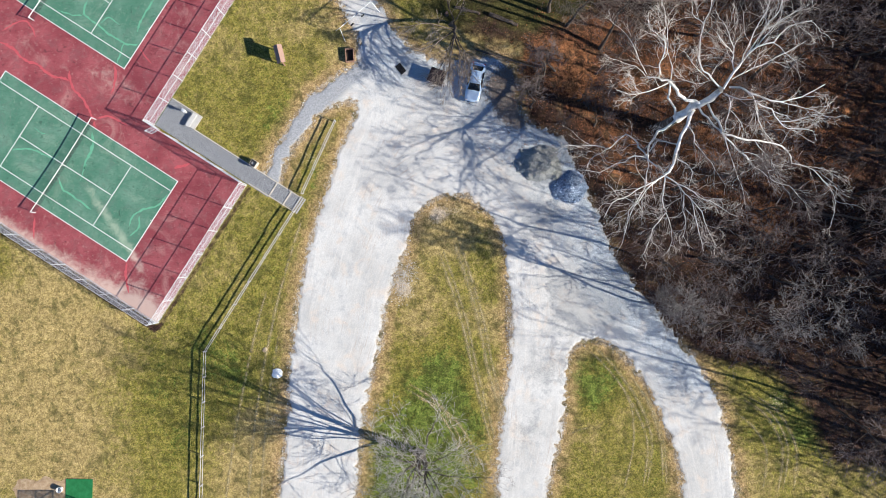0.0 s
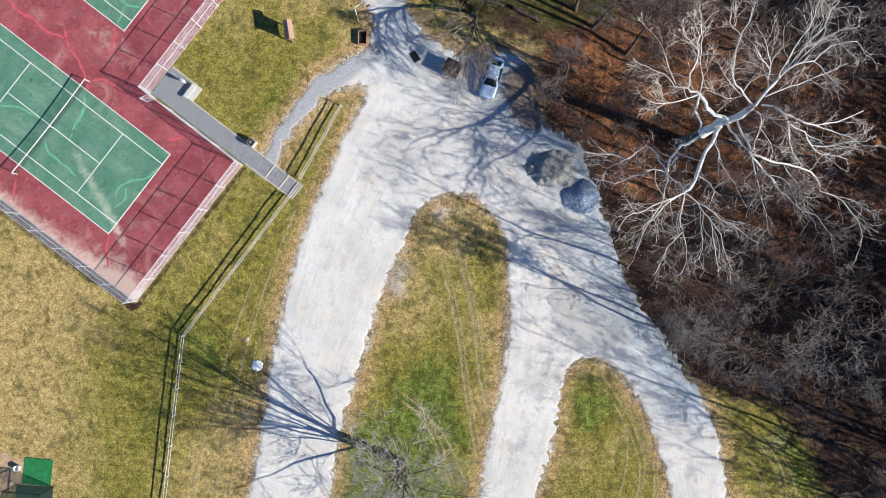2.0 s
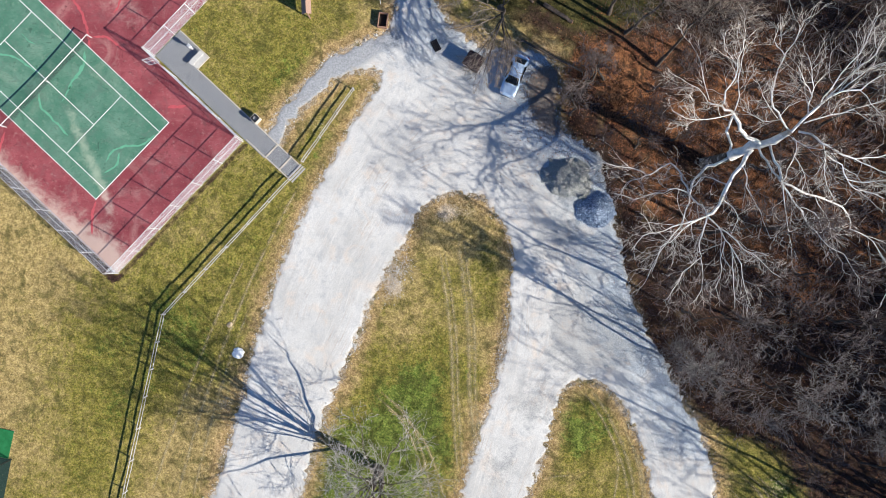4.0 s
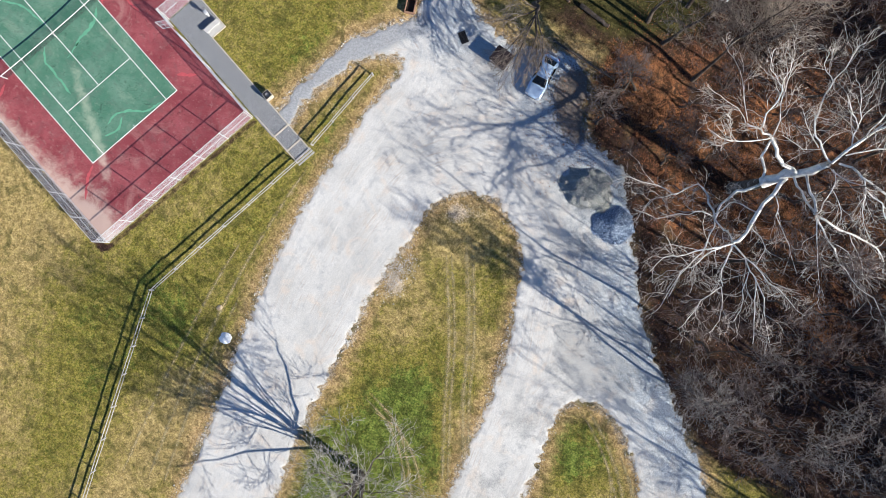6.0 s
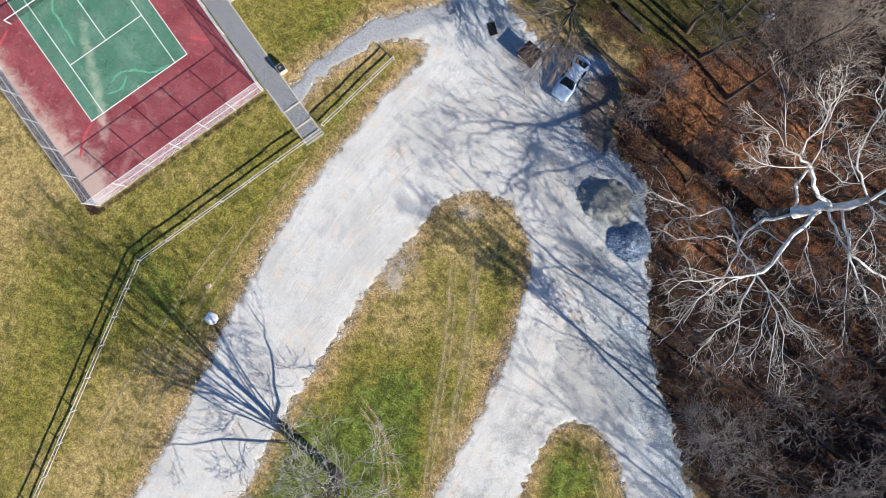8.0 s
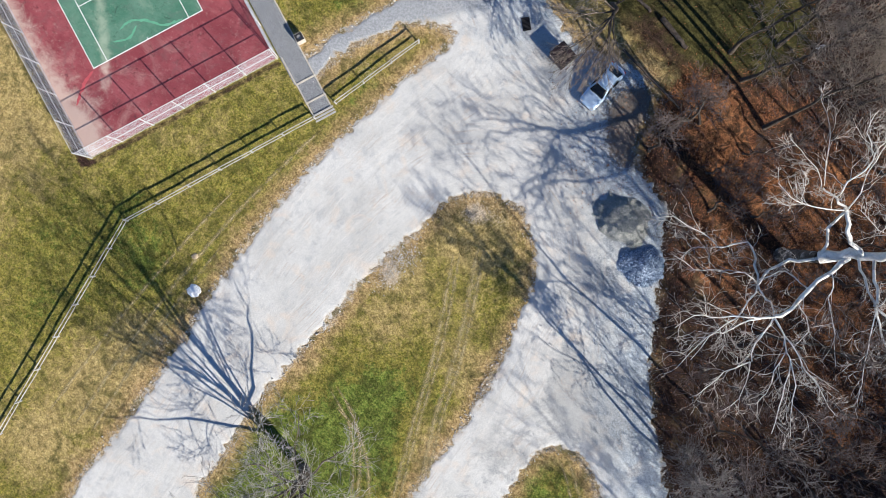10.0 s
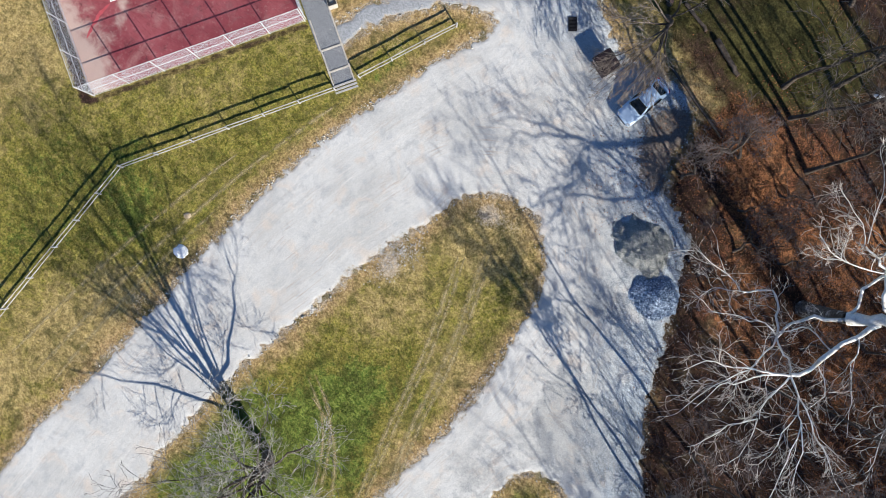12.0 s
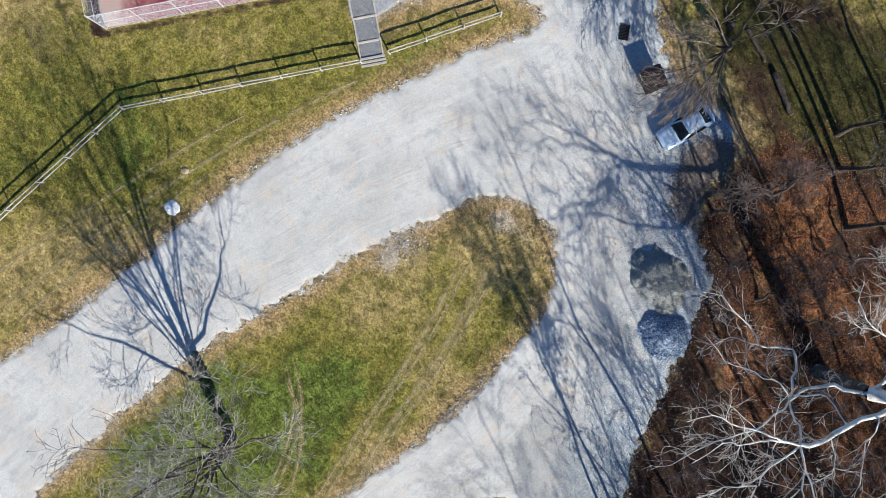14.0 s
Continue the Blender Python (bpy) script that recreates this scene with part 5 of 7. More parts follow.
U = lambda x, y: ((x + 33.0) * CU.x + (y + 8.4) * CU.y, (x + 33.0) * CV.x + (y + 8.4) * CV.y)
for k, (mat_, w, pts) in enumerate((
        (CRACK_RED, 0.26, [(17.4, 33.0), (17.6, 31.2), (17.2, 29.7), (17.5, 27.8), (17.4, 25.7), (18.0, 23.7)]),
        (CRACK_RED, 0.28, [(18.9, 24.4), (17.5, 23.1), (17.1, 21.4), (16.3, 19.9), (15.5, 18.8), (15.0, 18.2)]),
        (CRACK_RED, 0.22, [(16.0, 18.8), (17.0, 17.5), (17.1, 16.3), (17.2, 15.2)]),
        (CRACK_RED, 0.22, [(22.3, 20.4), (20.9, 19.3), (19.2, 18.8)]),
        (CRACK_RED, 0.16, [(25.4, 18.9), (24.8, 16.8)]),
        (CRACK_RED, 0.16, [(18.6, 33.5), (20.7, 32.3), (21.0, 31.2), (20.1, 29.7)]),
        (CRACK_RED, 0.24, [(3.8, 6.7), (2.7, 6.1), (1.0, 4.7)]),
        (CRACK_RED, 0.20, [(2.6, 18.6), (1.2, 17.8), (0.3, 17.2)]),
        (CRACK_RED, 0.30, [(16.0, 8.0), (17.4, 6.7)]),
        (CRACK_GREEN, 0.20, [(27.0, 27.1), (25.4, 26.5), (25.2, 24.4), (25.0, 22.7), (25.1, 20.8), (25.8, 19.3)]),
        (CRACK_GREEN, 0.20, [(25.1, 20.8), (23.6, 20.5), (22.7, 20.2)]),
        (CRACK_GREEN, 0.22, [(27.0, 20.2), (28.6, 20.6), (31.1, 20.7)]),
        (CRACK_GREEN, 0.16, [(25.6, 24.3), (26.6, 23.8), (26.5, 22.4)]),
        (CRACK_GREEN, 0.14, [(24.1, 29.4), (24.6, 27.5), (25.4, 26.5)]),
        (CRACK_GREEN, 0.30, [(14.3, 18.3), (13.0, 17.3), (11.2, 17.1), (10.3, 16.7)]),
        (CRACK_GREEN, 0.18, [(7.6, 25.0), (8.6, 23.8), (9.1, 22.2), (9.5, 19.9)]),
        (CRACK_GREEN, 0.10, [(11.1, 24.3), (11.1, 23.3), (11.3, 22.4)]),
        (CRACK_GREEN, 0.22, [(7.6, 8.8), (8.4, 9.0), (9.7, 8.7), (11.4, 7.3), (13.1, 7.0)]),
        (CRACK_GREEN, 0.20, [(9.1, 8.4), (7.9, 7.8), (6.6, 8.1)]),
        (CRACK_GREEN, 0.16, [(8.9, 16.4), (10.1, 16.7), (11.0, 16.8)]),
        (CRACK_GREEN, 0.20, [(7.9, 18.7), (7.0, 17.6), (6.9, 15.7), (6.8, 13.5)]))):
    crack(pts, w, mat_, 0.0265 if mat_ is CRACK_GREEN else 0.0235, 200 + k)


def wires(lines, r):
    """Thin three-sided wires between pairs of points, as arrays for one mesh."""
    a, b = np.array([p for p, q in lines], float), np.array([q for p, q in lines], float)
    t = b - a
    t /= np.linalg.norm(t, axis=1)[:, None]
    ref = np.where(np.abs(t[:, 1:2]) < 0.8, np.array([[0, 1.0, 0]]), np.array([[1.0, 0, 0]]))
    n = np.cross(t, ref)
    n /= np.linalg.norm(n, axis=1)[:, None]
    o = np.cross(t, n)
    ring = [n * math.cos(g) * r + o * math.sin(g) * r for g in (0, 2.094, 4.189)]
    v = np.stack([a + ring[0], a + ring[1], a + ring[2], b + ring[0], b + ring[1], b + ring[2]], 1).reshape(-1, 3)
    base = (np.arange(len(a)) * 6)[:, None]
    f = np.concatenate([base + np.array([[i, (i + 1) % 3, 3 + (i + 1) % 3, 3 + i]]) for i in range(3)])
    return v, f


def tennis_net(cu, v, label):
    net = thing("tennis_net", COURT @ pose(cu + 5.485, v, 0.02), label, "tennis net", "nets on the courts")
    for s in (-1, 1):
        bm = bmesh.new()
        rod(bm, (s * 6.4, 0, 0), (s * 6.4, 0, 1.09), 0.045, 12)
        bmesh.ops.create_uvsphere(bm, u_segments=10, v_segments=6, radius=0.05, matrix=Matrix.Translation((s * 6.4, 0, 1.1)))
        box(bm, s * 6.4, -0.07, 0.8, 0.06, 0.1, 0.14)
        part("post", bm, STEEL, net, smooth=False)
    sag = lambda x: 0.914 + (1.07 - 0.914) * (x / 6.4) ** 2
    lines = [((x, 0, 0.06), (x, 0, sag(x) - 0.02)) for x in np.arange(-6.36, 6.37, 0.055)]
    for k in range(22):
        t = 0.06 + k * 0.042
        xs = np.linspace(-6.36, 6.36, 13)
        lines += [((p, 0, t * sag(p) / 0.95), (q, 0, t * sag(q) / 0.95)) for p, q in zip(xs[:-1], xs[1:])]
    v_, f_ = wires(lines, 0.0035)
    mesh_np("mesh", v_, f_, NETTING, net)
    xs = np.linspace(-6.38, 6.38, 25)
    bm = bmesh.new()
    for p, q in zip(xs[:-1], xs[1:]):
        ang = math.atan2(sag(q) - sag(p), q - p)
        m = Matrix.Translation(((p + q) / 2, 0, (sag(p) + sag(q)) / 2)) @ Euler((0, -ang, 0)).to_matrix().to_4x4() @ Matrix.Diagonal((q - p + 0.004, 0.035, 0.07, 1))
        bmesh.ops.create_cube(bm, size=1, matrix=m)
    part("top_band", bm, TAPE, net, "white canvas band")
    bm = bmesh.new()
    box(bm, 0, 0, 0.46, 0.055, 0.02, 0.9)
    part("centre_strap", bm, TAPE, net)
    return net


tennis_net(3.95, 6.85 + 11.885, "sagging black tennis net with a white top band")
tennis_net(22.55, 19.15 + 11.885, "sagging black tennis net with a white top band")

post_mesh = {}


def post_piece(name, h, r, material, parent, x, cap=True):
    key = (name, h, r, material.name)
    if key not in post_mesh:
        bm = bmesh.new()
        rod(bm, (0, 0, -0.2), (0, 0, h), r, 10)
        if cap:
            bmesh.ops.create_uvsphere(bm, u_segments=8, v_segments=5, radius=r * 1.25, matrix=Matrix.Translation((0, 0, h)))
        me = bpy.data.meshes.new(name)
        bm.to_mesh(me)
        bm.free()
        me.materials.append(material)
        post_mesh[key] = me
    return piece(name, post_mesh[key], parent, pose(x, 0, 0))


def chain_fence(u0, v0, u1, v1, label, height=3.05, gap=3.12, gates=()):
    """A chain-link fence between two points of the court plan: posts, rails and woven wire."""
    a, b = COURT @ Vector((u0, v0, 0)), COURT @ Vector((u1, v1, 0))
    ln = (b - a).length
    fence = thing("chain_link_fence", pose(a.x, a.y, 0, 0, 0, math.degrees(math.atan2((b - a).y, (b - a).x))), label, "fence", "fences round the courts")
    n = max(1, round(ln / gap))
    for k in range(n + 1):
        post_piece("post", height, 0.042, STEEL, fence, ln * k / n)
    spans, x = [], 0.0
    for g0, g1 in gates:
        spans.append((x, g0))
        x = g1
    spans.append((x, ln))
    for z, nm in ((height - 0.03, "top_rail"), (height * 0.5, "middle_rail"), (0.06, "bottom_rail")):
        bm = bmesh.new()
        for p, q in ([(0, ln)] if z > 2.5 else spans):
            rod(bm, (p, 0, z), (q, 0, z), 0.026 if nm != "bottom_rail" else 0.012, 8)
        part(nm, bm, STEEL, fence)
    lines = []
    H = height - 0.06
    for p, q in spans + [(g0, g1) for g0, g1 in gates]:
        lo = 2.1 if (p, q) in gates else 0.03
        hh = H - lo
        for s in np.arange(p - hh, q, 0.074):
            for up in (1, -1):
                s0, s1 = max(p, s), min(q, s + hh)
                if s1 - s0 < 0.02:
                    continue
                z0, z1 = s0 - s, s1 - s
                if up < 0:
                    z0, z1 = hh - z0, hh - z1
                lines.append(((s0, 0.045 + 0.004 * up, lo + z0), (s1, 0.045 + 0.004 * up, lo + z1)))
    v_, f_ = wires(lines, 0.0019)
    mesh_np("wire_mesh", v_, f_, WIRE, fence)
    return fence


chain_fence(0.0, -0.12, 18.75, -0.12, "tall galvanised chain-link fence at the end of the red court")
chain_fence(-0.12, 44, -0.12, 0.0, "tall galvanised chain-link fence along the silted side of the court")
chain_fence(18.87, 0.0, 18.87, 12.7, "tall galvanised chain-link fence beside the gravel walkway", gates=((10.6, 11.8),))
chain_fence(19.0, 12.68, 40.0, 12.68, "tall galvanised chain-link fence at the end of the second court")
# the gate leaf, swung open into the walkway opening
gate = thing("court_gate", COURT @ pose(18.87, 11.8, 0.02, 0, 0, 150), "open chain-link gate leaf in a steel frame", "gate")
bm = bmesh.new()
for p, q in (((0.05, 0, 0.1), (0.05, 0, 2.0)), ((1.1, 0, 0.1), (1.1, 0, 2.0)), ((0.05, 0, 0.1), (1.1, 0, 0.1)), ((0.05, 0, 2.0), (1.1, 0, 2.0)), ((0.05, 0, 1.05), (1.1, 0, 1.05))):
    rod(bm, p, q, 0.028, 8)
part("gate_frame", bm, STEEL, gate)
lines = []
for s in np.arange(0.1 - 1.9, 1.1, 0.074):
    for up in (1, -1):
        s0, s1 = max(0.06, s), min(1.1, s + 1.88)
        if s1 - s0 > 0.03:
            z0, z1 = (s0 - s, s1 - s) if up > 0 else (1.88 - (s0 - s), 1.88 - (s1 - s))
            lines.append(((s0, 0.004 * up, 0.1 + z0), (s1, 0.004 * up, 0.1 + z1)))
v_, f_ = wires(lines, 0.0019)
mesh_np("wire_mesh", v_, f_, WIRE, gate)

# ---- walkway, pad and steps ----
m = Mat("grey_chippings", 0.95, spec=0.15)
c = m.mix(m.ramp(m.voronoi(26, out="Color"), 0.2, 0.8), (0.10, 0.105, 0.115), (0.31, 0.315, 0.33))
c = m.mix(m.ramp(m.noise(1.2, 5), 0.4, 0.7, 0, 0.4), c, (0.23, 0.235, 0.24))
m.color(c).bump(m.voronoi(26), 0.9, 0.02)
CHIPS = m.m
TIMBER = plain("weathered_timber", (0.46, 0.42, 0.36), 0.9, vary=0.5, scale=4, bump=0.4)
TIMBER_GREY = plain("silvered_timber", (0.37, 0.355, 0.335), 0.9, vary=0.45, scale=5, bump=0.4)
CONCRETE = plain("pale_concrete", (0.47, 0.46, 0.44), 0.9, vary=0.35, scale=2, bump=0.3)
walkway = thing("walkway", COURT, "gravel walkway edged with weathered timbers, stepping down to the lot", "walkway")
tagged(walkway, kind="structure")


def chips(u0, v0, u1, v1, z, seed):
    us, vs = np.linspace(u0, u1, max(2, int((u1 - u0) / 0.16))), np.linspace(v0, v1, max(2, int((v1 - v0) / 0.16)))
    a, b = np.meshgrid(us, vs)
    ids = np.arange(a.size).reshape(a.shape)
    f = np.stack([ids[:-1, :-1], ids[:-1, 1:], ids[1:, 1:], ids[1:, :-1]], -1).reshape(-1, 4)
    zz = z + 0.02 * fbm(a.ravel(), b.ravel(), 3.0, 3, seed)
    mesh_np("gravel_bed", np.stack([a.ravel(), b.ravel(), zz], 1), f, CHIPS, walkway, smooth=True)


def plank(u0, v0, u1, v1, w, z0, z1, name="edging", material=None, owner=None):
    bm = bmesh.new()
    ln = math.hypot(u1 - u0, v1 - v0)
    box(bm, 0, 0, 0, ln, w, z1 - z0, bevel=0.012)
    ob = part(name, bm, material or TIMBER, owner or walkway)
    ob.matrix_basis = pose((u0 + u1) / 2, (v0 + v1) / 2, (z0 + z1) / 2, 0, 0, math.degrees(math.atan2(v1 - v0, u1 - u0)))
    return ob


chips(19.0, -2.9, 20.95, 12.6, 0.05, 1)
chips(20.95, 8.6, 22.65, 12.6, 0.05, 2)
chips(19.25, -4.8, 20.95, -3.02, 0.035, 3)
chips(19.3, -6.15, 20.95, -4.92, 0.015, 4)
for a in ((21.0, -2.9, 21.0, 8.5), (19.15, -2.9, 19.15, -0.2), (21.05, 8.5, 22.7, 8.5), (22.7, 8.44, 22.7, 12.6), (21.0, -6.05, 21.0, -3.02), (19.2, -6.05, 19.2, -3.02)):
    plank(*a, 0.12, -0.1, 0.10)
for v, z in ((-2.96, 0.10), (-4.86, 0.075)):
    plank(19.1, v, 21.08, v, 0.16, -0.1, z, "sleeper")
for k in range(3):
    plank(19.15, -6.15 - 0.27 * k, 21.15, -6.15 - 0.27 * k, 0.17, -0.2, 0.09 - 0.03 * k, "step_tread", TIMBER_GREY)

bench = thing("bench", COURT @ pose(21.75, 9.2, 0.05), "pale concrete slab bench on two block legs", "bench")
bm = bmesh.new()
box(bm, 0, 0, 0.45, 1.75, 0.48, 0.09, bevel=0.015)
part("seat", bm, CONCRETE, bench)
for s in (-0.6, 0.6):
    bm = bmesh.new()
    box(bm, s, 0, 0.2, 0.14, 0.4, 0.42, bevel=0.012)
    part("leg", bm, CONCRETE, bench)
slab = thing("paving_slab", COURT @ pose(21.8, 8.98, 0.055), "light concrete slab set under the bench", "slab")
bm = bmesh.new()
box(bm, 0, 0, 0.012, 1.65, 0.8, 0.05, bevel=0.01)
part("slab_top", bm, CONCRETE, slab)
fountain = thing("drinking_fountain", pose(-29.75, 15.85, 0.04, 0, 0, 57), "grey pedestal drinking fountain with a boxy head", "fountain")
bm = bmesh.new()
box(bm, 0, 0, 0.4, 0.16, 0.16, 0.8, bevel=0.02)
part("pedestal", bm, CONCRETE, fountain)
bm = bmesh.new()
box(bm, 0, 0.05, 0.94, 0.34, 0.42, 0.26, bevel=0.03)
part("head", bm, STEEL, fountain)
bm = bmesh.new()
bmesh.ops.create_cone(bm, cap_ends=True, segments=16, radius1=0.08, radius2=0.12, depth=0.05, matrix=Matrix.Translation((0, 0.05, 1.09)))
rod(bm, (0, 0.15, 1.06), (0, 0.12, 1.16), 0.012, 6)
part("basin", bm, STEEL, fountain)

# slatted litter bin beside the walkway
litter_bin = thing("litter_bin", pose(-21.8, 9.85, -0.02, 0, 0, 57), "square slatted litter bin with a round hole in its lid", "litter bin")
slat_me = None
for side in range(4):
    for k in range(7):
        if slat_me is None:
            bm = bmesh.new()
            box(bm, 0, 0, 0.45, 0.085, 0.03, 0.9, bevel=0.008)
            slat_me = bpy.data.meshes.new("slat")
            bm.to_mesh(slat_me)
            bm.free()
            slat_me.materials.append(TIMBER)
        piece("slat", slat_me, litter_bin, pose(0, 0, 0, 0, 0, 90 * side) @ pose(-0.30 + 0.10 * k, 0.36, 0))
bm = bmesh.new()
ring = [bm.verts.new((0.345 * sx, 0.345 * sy, 0.88)) for sx, sy in ((-1, -1), (1, -1), (1, 1), (-1, 1))]
hole = [bm.verts.new((0.19 * math.cos(g), 0.19 * math.sin(g), 0.9)) for g in np.linspace(-2.356, 3.927, 17)[:-1]]
for q in range(4):
    for k in range(4):
        bm.faces.new((ring[q], hole[q * 4 + k], hole[(q * 4 + k + 1) % 16])) if k < 3 else bm.faces.new((ring[q], hole[q * 4 + k], hole[(q * 4 + k + 1) % 16], ring[(q + 1) % 4]))
part("lid", bm, plain("black_lid", (0.03, 0.03, 0.032), 0.5), litter_bin, "black lid with a round hole")
bm = bmesh.new()
rod(bm, (0, 0, 0.03), (0, 0, 0.8), 0.3, 20)
part("liner", bm, plain("grey_liner", (0.25, 0.25, 0.26), 0.6), litter_bin)

# ---- split-rail fence along the lot ----
def rail_mesh(length, seed):
    rg = np.random.default_rng(seed)
    bm = bmesh.new()
    rings = []
    for k in range(7):
        x = -length / 2 + length * k / 6
        taper = 0.55 if k in (0, 6) else 1.0
        rings.append([bm.verts.new((x, (0.046 + rg.normal() * 0.006) * taper * math.cos(g) + rg.normal() * 0.004, (0.055 + rg.normal() * 0.006) * taper * math.sin(g))) for g in np.linspace(0, 2 * math.pi, 7)[:-1]])
    for a, b in zip(rings[:-1], rings[1:]):
        for i in range(6):
            bm.faces.new((a[i], b[i], b[(i + 1) % 6], a[(i + 1) % 6]))
    bm.faces.new(rings[0])
    bm.faces.new(rings[-1][::-1])
    me = bpy.data.meshes.new("rail")
    bm.to_mesh(me)
    bm.free()
    me.materials.append(TIMBER_GREY)
    return me


RAILS = [rail_mesh(3.3, 500 + k) for k in range(3)]
bm = bmesh.new()
box(bm, 0, 0, 0.42, 0.11, 0.13, 1.16, bevel=0.02)
rail_post = bpy.data.meshes.new("post")
bm.to_mesh(rail_post)
bm.free()
rail_post.materials.append(TIMBER_GREY)


def split_rail(pts, label):
    rg = np.random.default_rng(len(pts) * 7)
    fence = thing("split_rail_fence", pose(pts[0][0], pts[0][1], -0.03), label, "fence", "split-rail fences")
    base = Vector((pts[0][0], pts[0][1], 0))
    first = True
    for (ax, ay), (bx, by) in zip(pts[:-1], pts[1:]):
        ln = math.hypot(bx - ax, by - ay)
        n = max(1, round(ln / 3.2))
        ang = math.degrees(math.atan2(by - ay, bx - ax))
        for k in range(n + 1):
            if k == 0 and not first:
                continue
            x, y = ax + (bx - ax) * k / n - base.x, ay + (by - ay) * k / n - base.y
            piece("post", rail_post, fence, pose(x, y, 0, rg.normal() * 2, rg.normal() * 2, ang + rg.normal() * 4))
        for k in range(n):
            x, y = ax + (bx - ax) * (k + 0.5) / n - base.x, ay + (by - ay) * (k + 0.5) / n - base.y
            for z in (0.46, 0.86):
                piece("rail", RAILS[int(rg.integers(3))], fence, pose(x, y, z + rg.normal() * 0.015, 0, rg.normal() * 0.6, ang + rg.normal() * 0.5) @ pose(0, 0.07 if z < 0.6 else -0.05, 0) @ Matrix.Diagonal((ln / n / 3.12, 1, 1, 1)))
        first = False
    return fence


split_rail([(-12.5, 14.75), (-16.25, 6.45)], "weathered grey split-rail fence on the grass strip")
split_rail([(-17.25, 4.35), (-27.35, -11.75), (-27.6, -20.4), (-28.1, -47)], "weathered grey split-rail fence bending along the gravel drive")

# ---- notice board ----
SIGN_WOOD = plain("brown_stained_wood", (0.26, 0.155, 0.105), 0.75, vary=0.35, scale=4)
SHINGLE = plain("tan_shingle", (0.31, 0.20, 0.15), 0.85, vary=0.35, scale=6)
kiosk = thing("notice_board", pose(-18.55, 22.05, -0.03, 0, 0, 104), "brown wooden notice board with a small gabled roof", "notice board")
for s in (-0.8, 0.8):
    bm = bmesh.new()
    box(bm, s, 0, 1.05, 0.12, 0.12, 2.2, bevel=0.012)
    part("post", bm, SIGN_WOOD, kiosk)
bm = bmesh.new()
box(bm, 0, 0, 1.35, 1.5, 0.08, 1.0, bevel=0.01)
part("panel", bm, SIGN_WOOD, kiosk)
for s in (-1, 1):
    bm = bmesh.new()
    box(bm, 0, s * 0.24, 2.18, 2.1, 0.58, 0.04, tilt=-s * radians(35), bevel=0.006)
    part("roof_slope", bm, SHINGLE, kiosk)

# ---- timber planter by the upper drive ----
planter = thing("planter_box", pose(-10.85, 22.4, -0.03, 0, 0, 4), "raised timber box with dark soil inside", "planter")
for x, y, w, d_ in ((0, 0.72, 0.98, 0.09), (0, -0.72, 0.98, 0.09), (0.445, 0, 0.09, 1.35), (-0.445, 0, 0.09, 1.35)):
    bm = bmesh.new()
    box(bm, x, y, 0.24, w, d_, 0.5, bevel=0.01)
    part("board", bm, SIGN_WOOD, planter)
bm = bmesh.new()
box(bm, 0, 0, 0.08, 0.78, 1.32, 0.12)
part("soil", bm, plain("dark_soil", (0.03, 0.022, 0.016), 0.95, vary=0.5, scale=10, bump=0.8), planter)

# ---- swing frame by the upper drive ----
swing = thing("swing_frame", pose(-12.2, 24.0, -0.02), "thin white steel swing frame on splayed legs", "swing frame")
PIPE = plain("white_pipe_paint", (0.62, 0.64, 0.62), 0.5, vary=0.3)
top_a, top_b = Vector((0.5, 0.9, 2.3)), Vector((4.0, 3.9, 2.3))
for top, sgn in ((top_a, -1), (top_b, 1)):
    for off in ((0.55, -0.62), (-0.55, 0.62)):
        bm = bmesh.new()
        rod(bm, (top.x + off[0] + sgn * 0.25, top.y + off[1] + sgn * 0.2, 0), top, 0.035, 8)
        part("leg", bm, PIPE, swing)
bm = bmesh.new()
rod(bm, top_a, top_b, 0.038, 8)
part("top_bar", bm, PIPE, swing)
for k in (0.33, 0.68):
    p = top_a.lerp(top_b, k)
    bm = bmesh.new()
    box(bm, p.x, p.y, 0.5, 0.45, 0.18, 0.03, rot=0.7, bevel=0.008)
    seat = part("seat", bm, plain("black_rubber", (0.02, 0.02, 0.02), 0.8), swing)
    bm = bmesh.new()
    for s in (-0.2, 0.2):
        rod(bm, (p.x + s * 0.76, p.y + s * 0.64, 0.5), (p.x + s * 0.76, p.y + s * 0.64, 2.3), 0.008, 5)
    part("chain", bm, STEEL, seat)

# ---- storm drain and dumpster on the lot ----
BLACK = plain("black_plastic", (0.018, 0.018, 0.02), 0.55, vary=0.3)
MAROON = plain("dark_maroon_steel", (0.055, 0.028, 0.032), 0.6, vary=0.4)


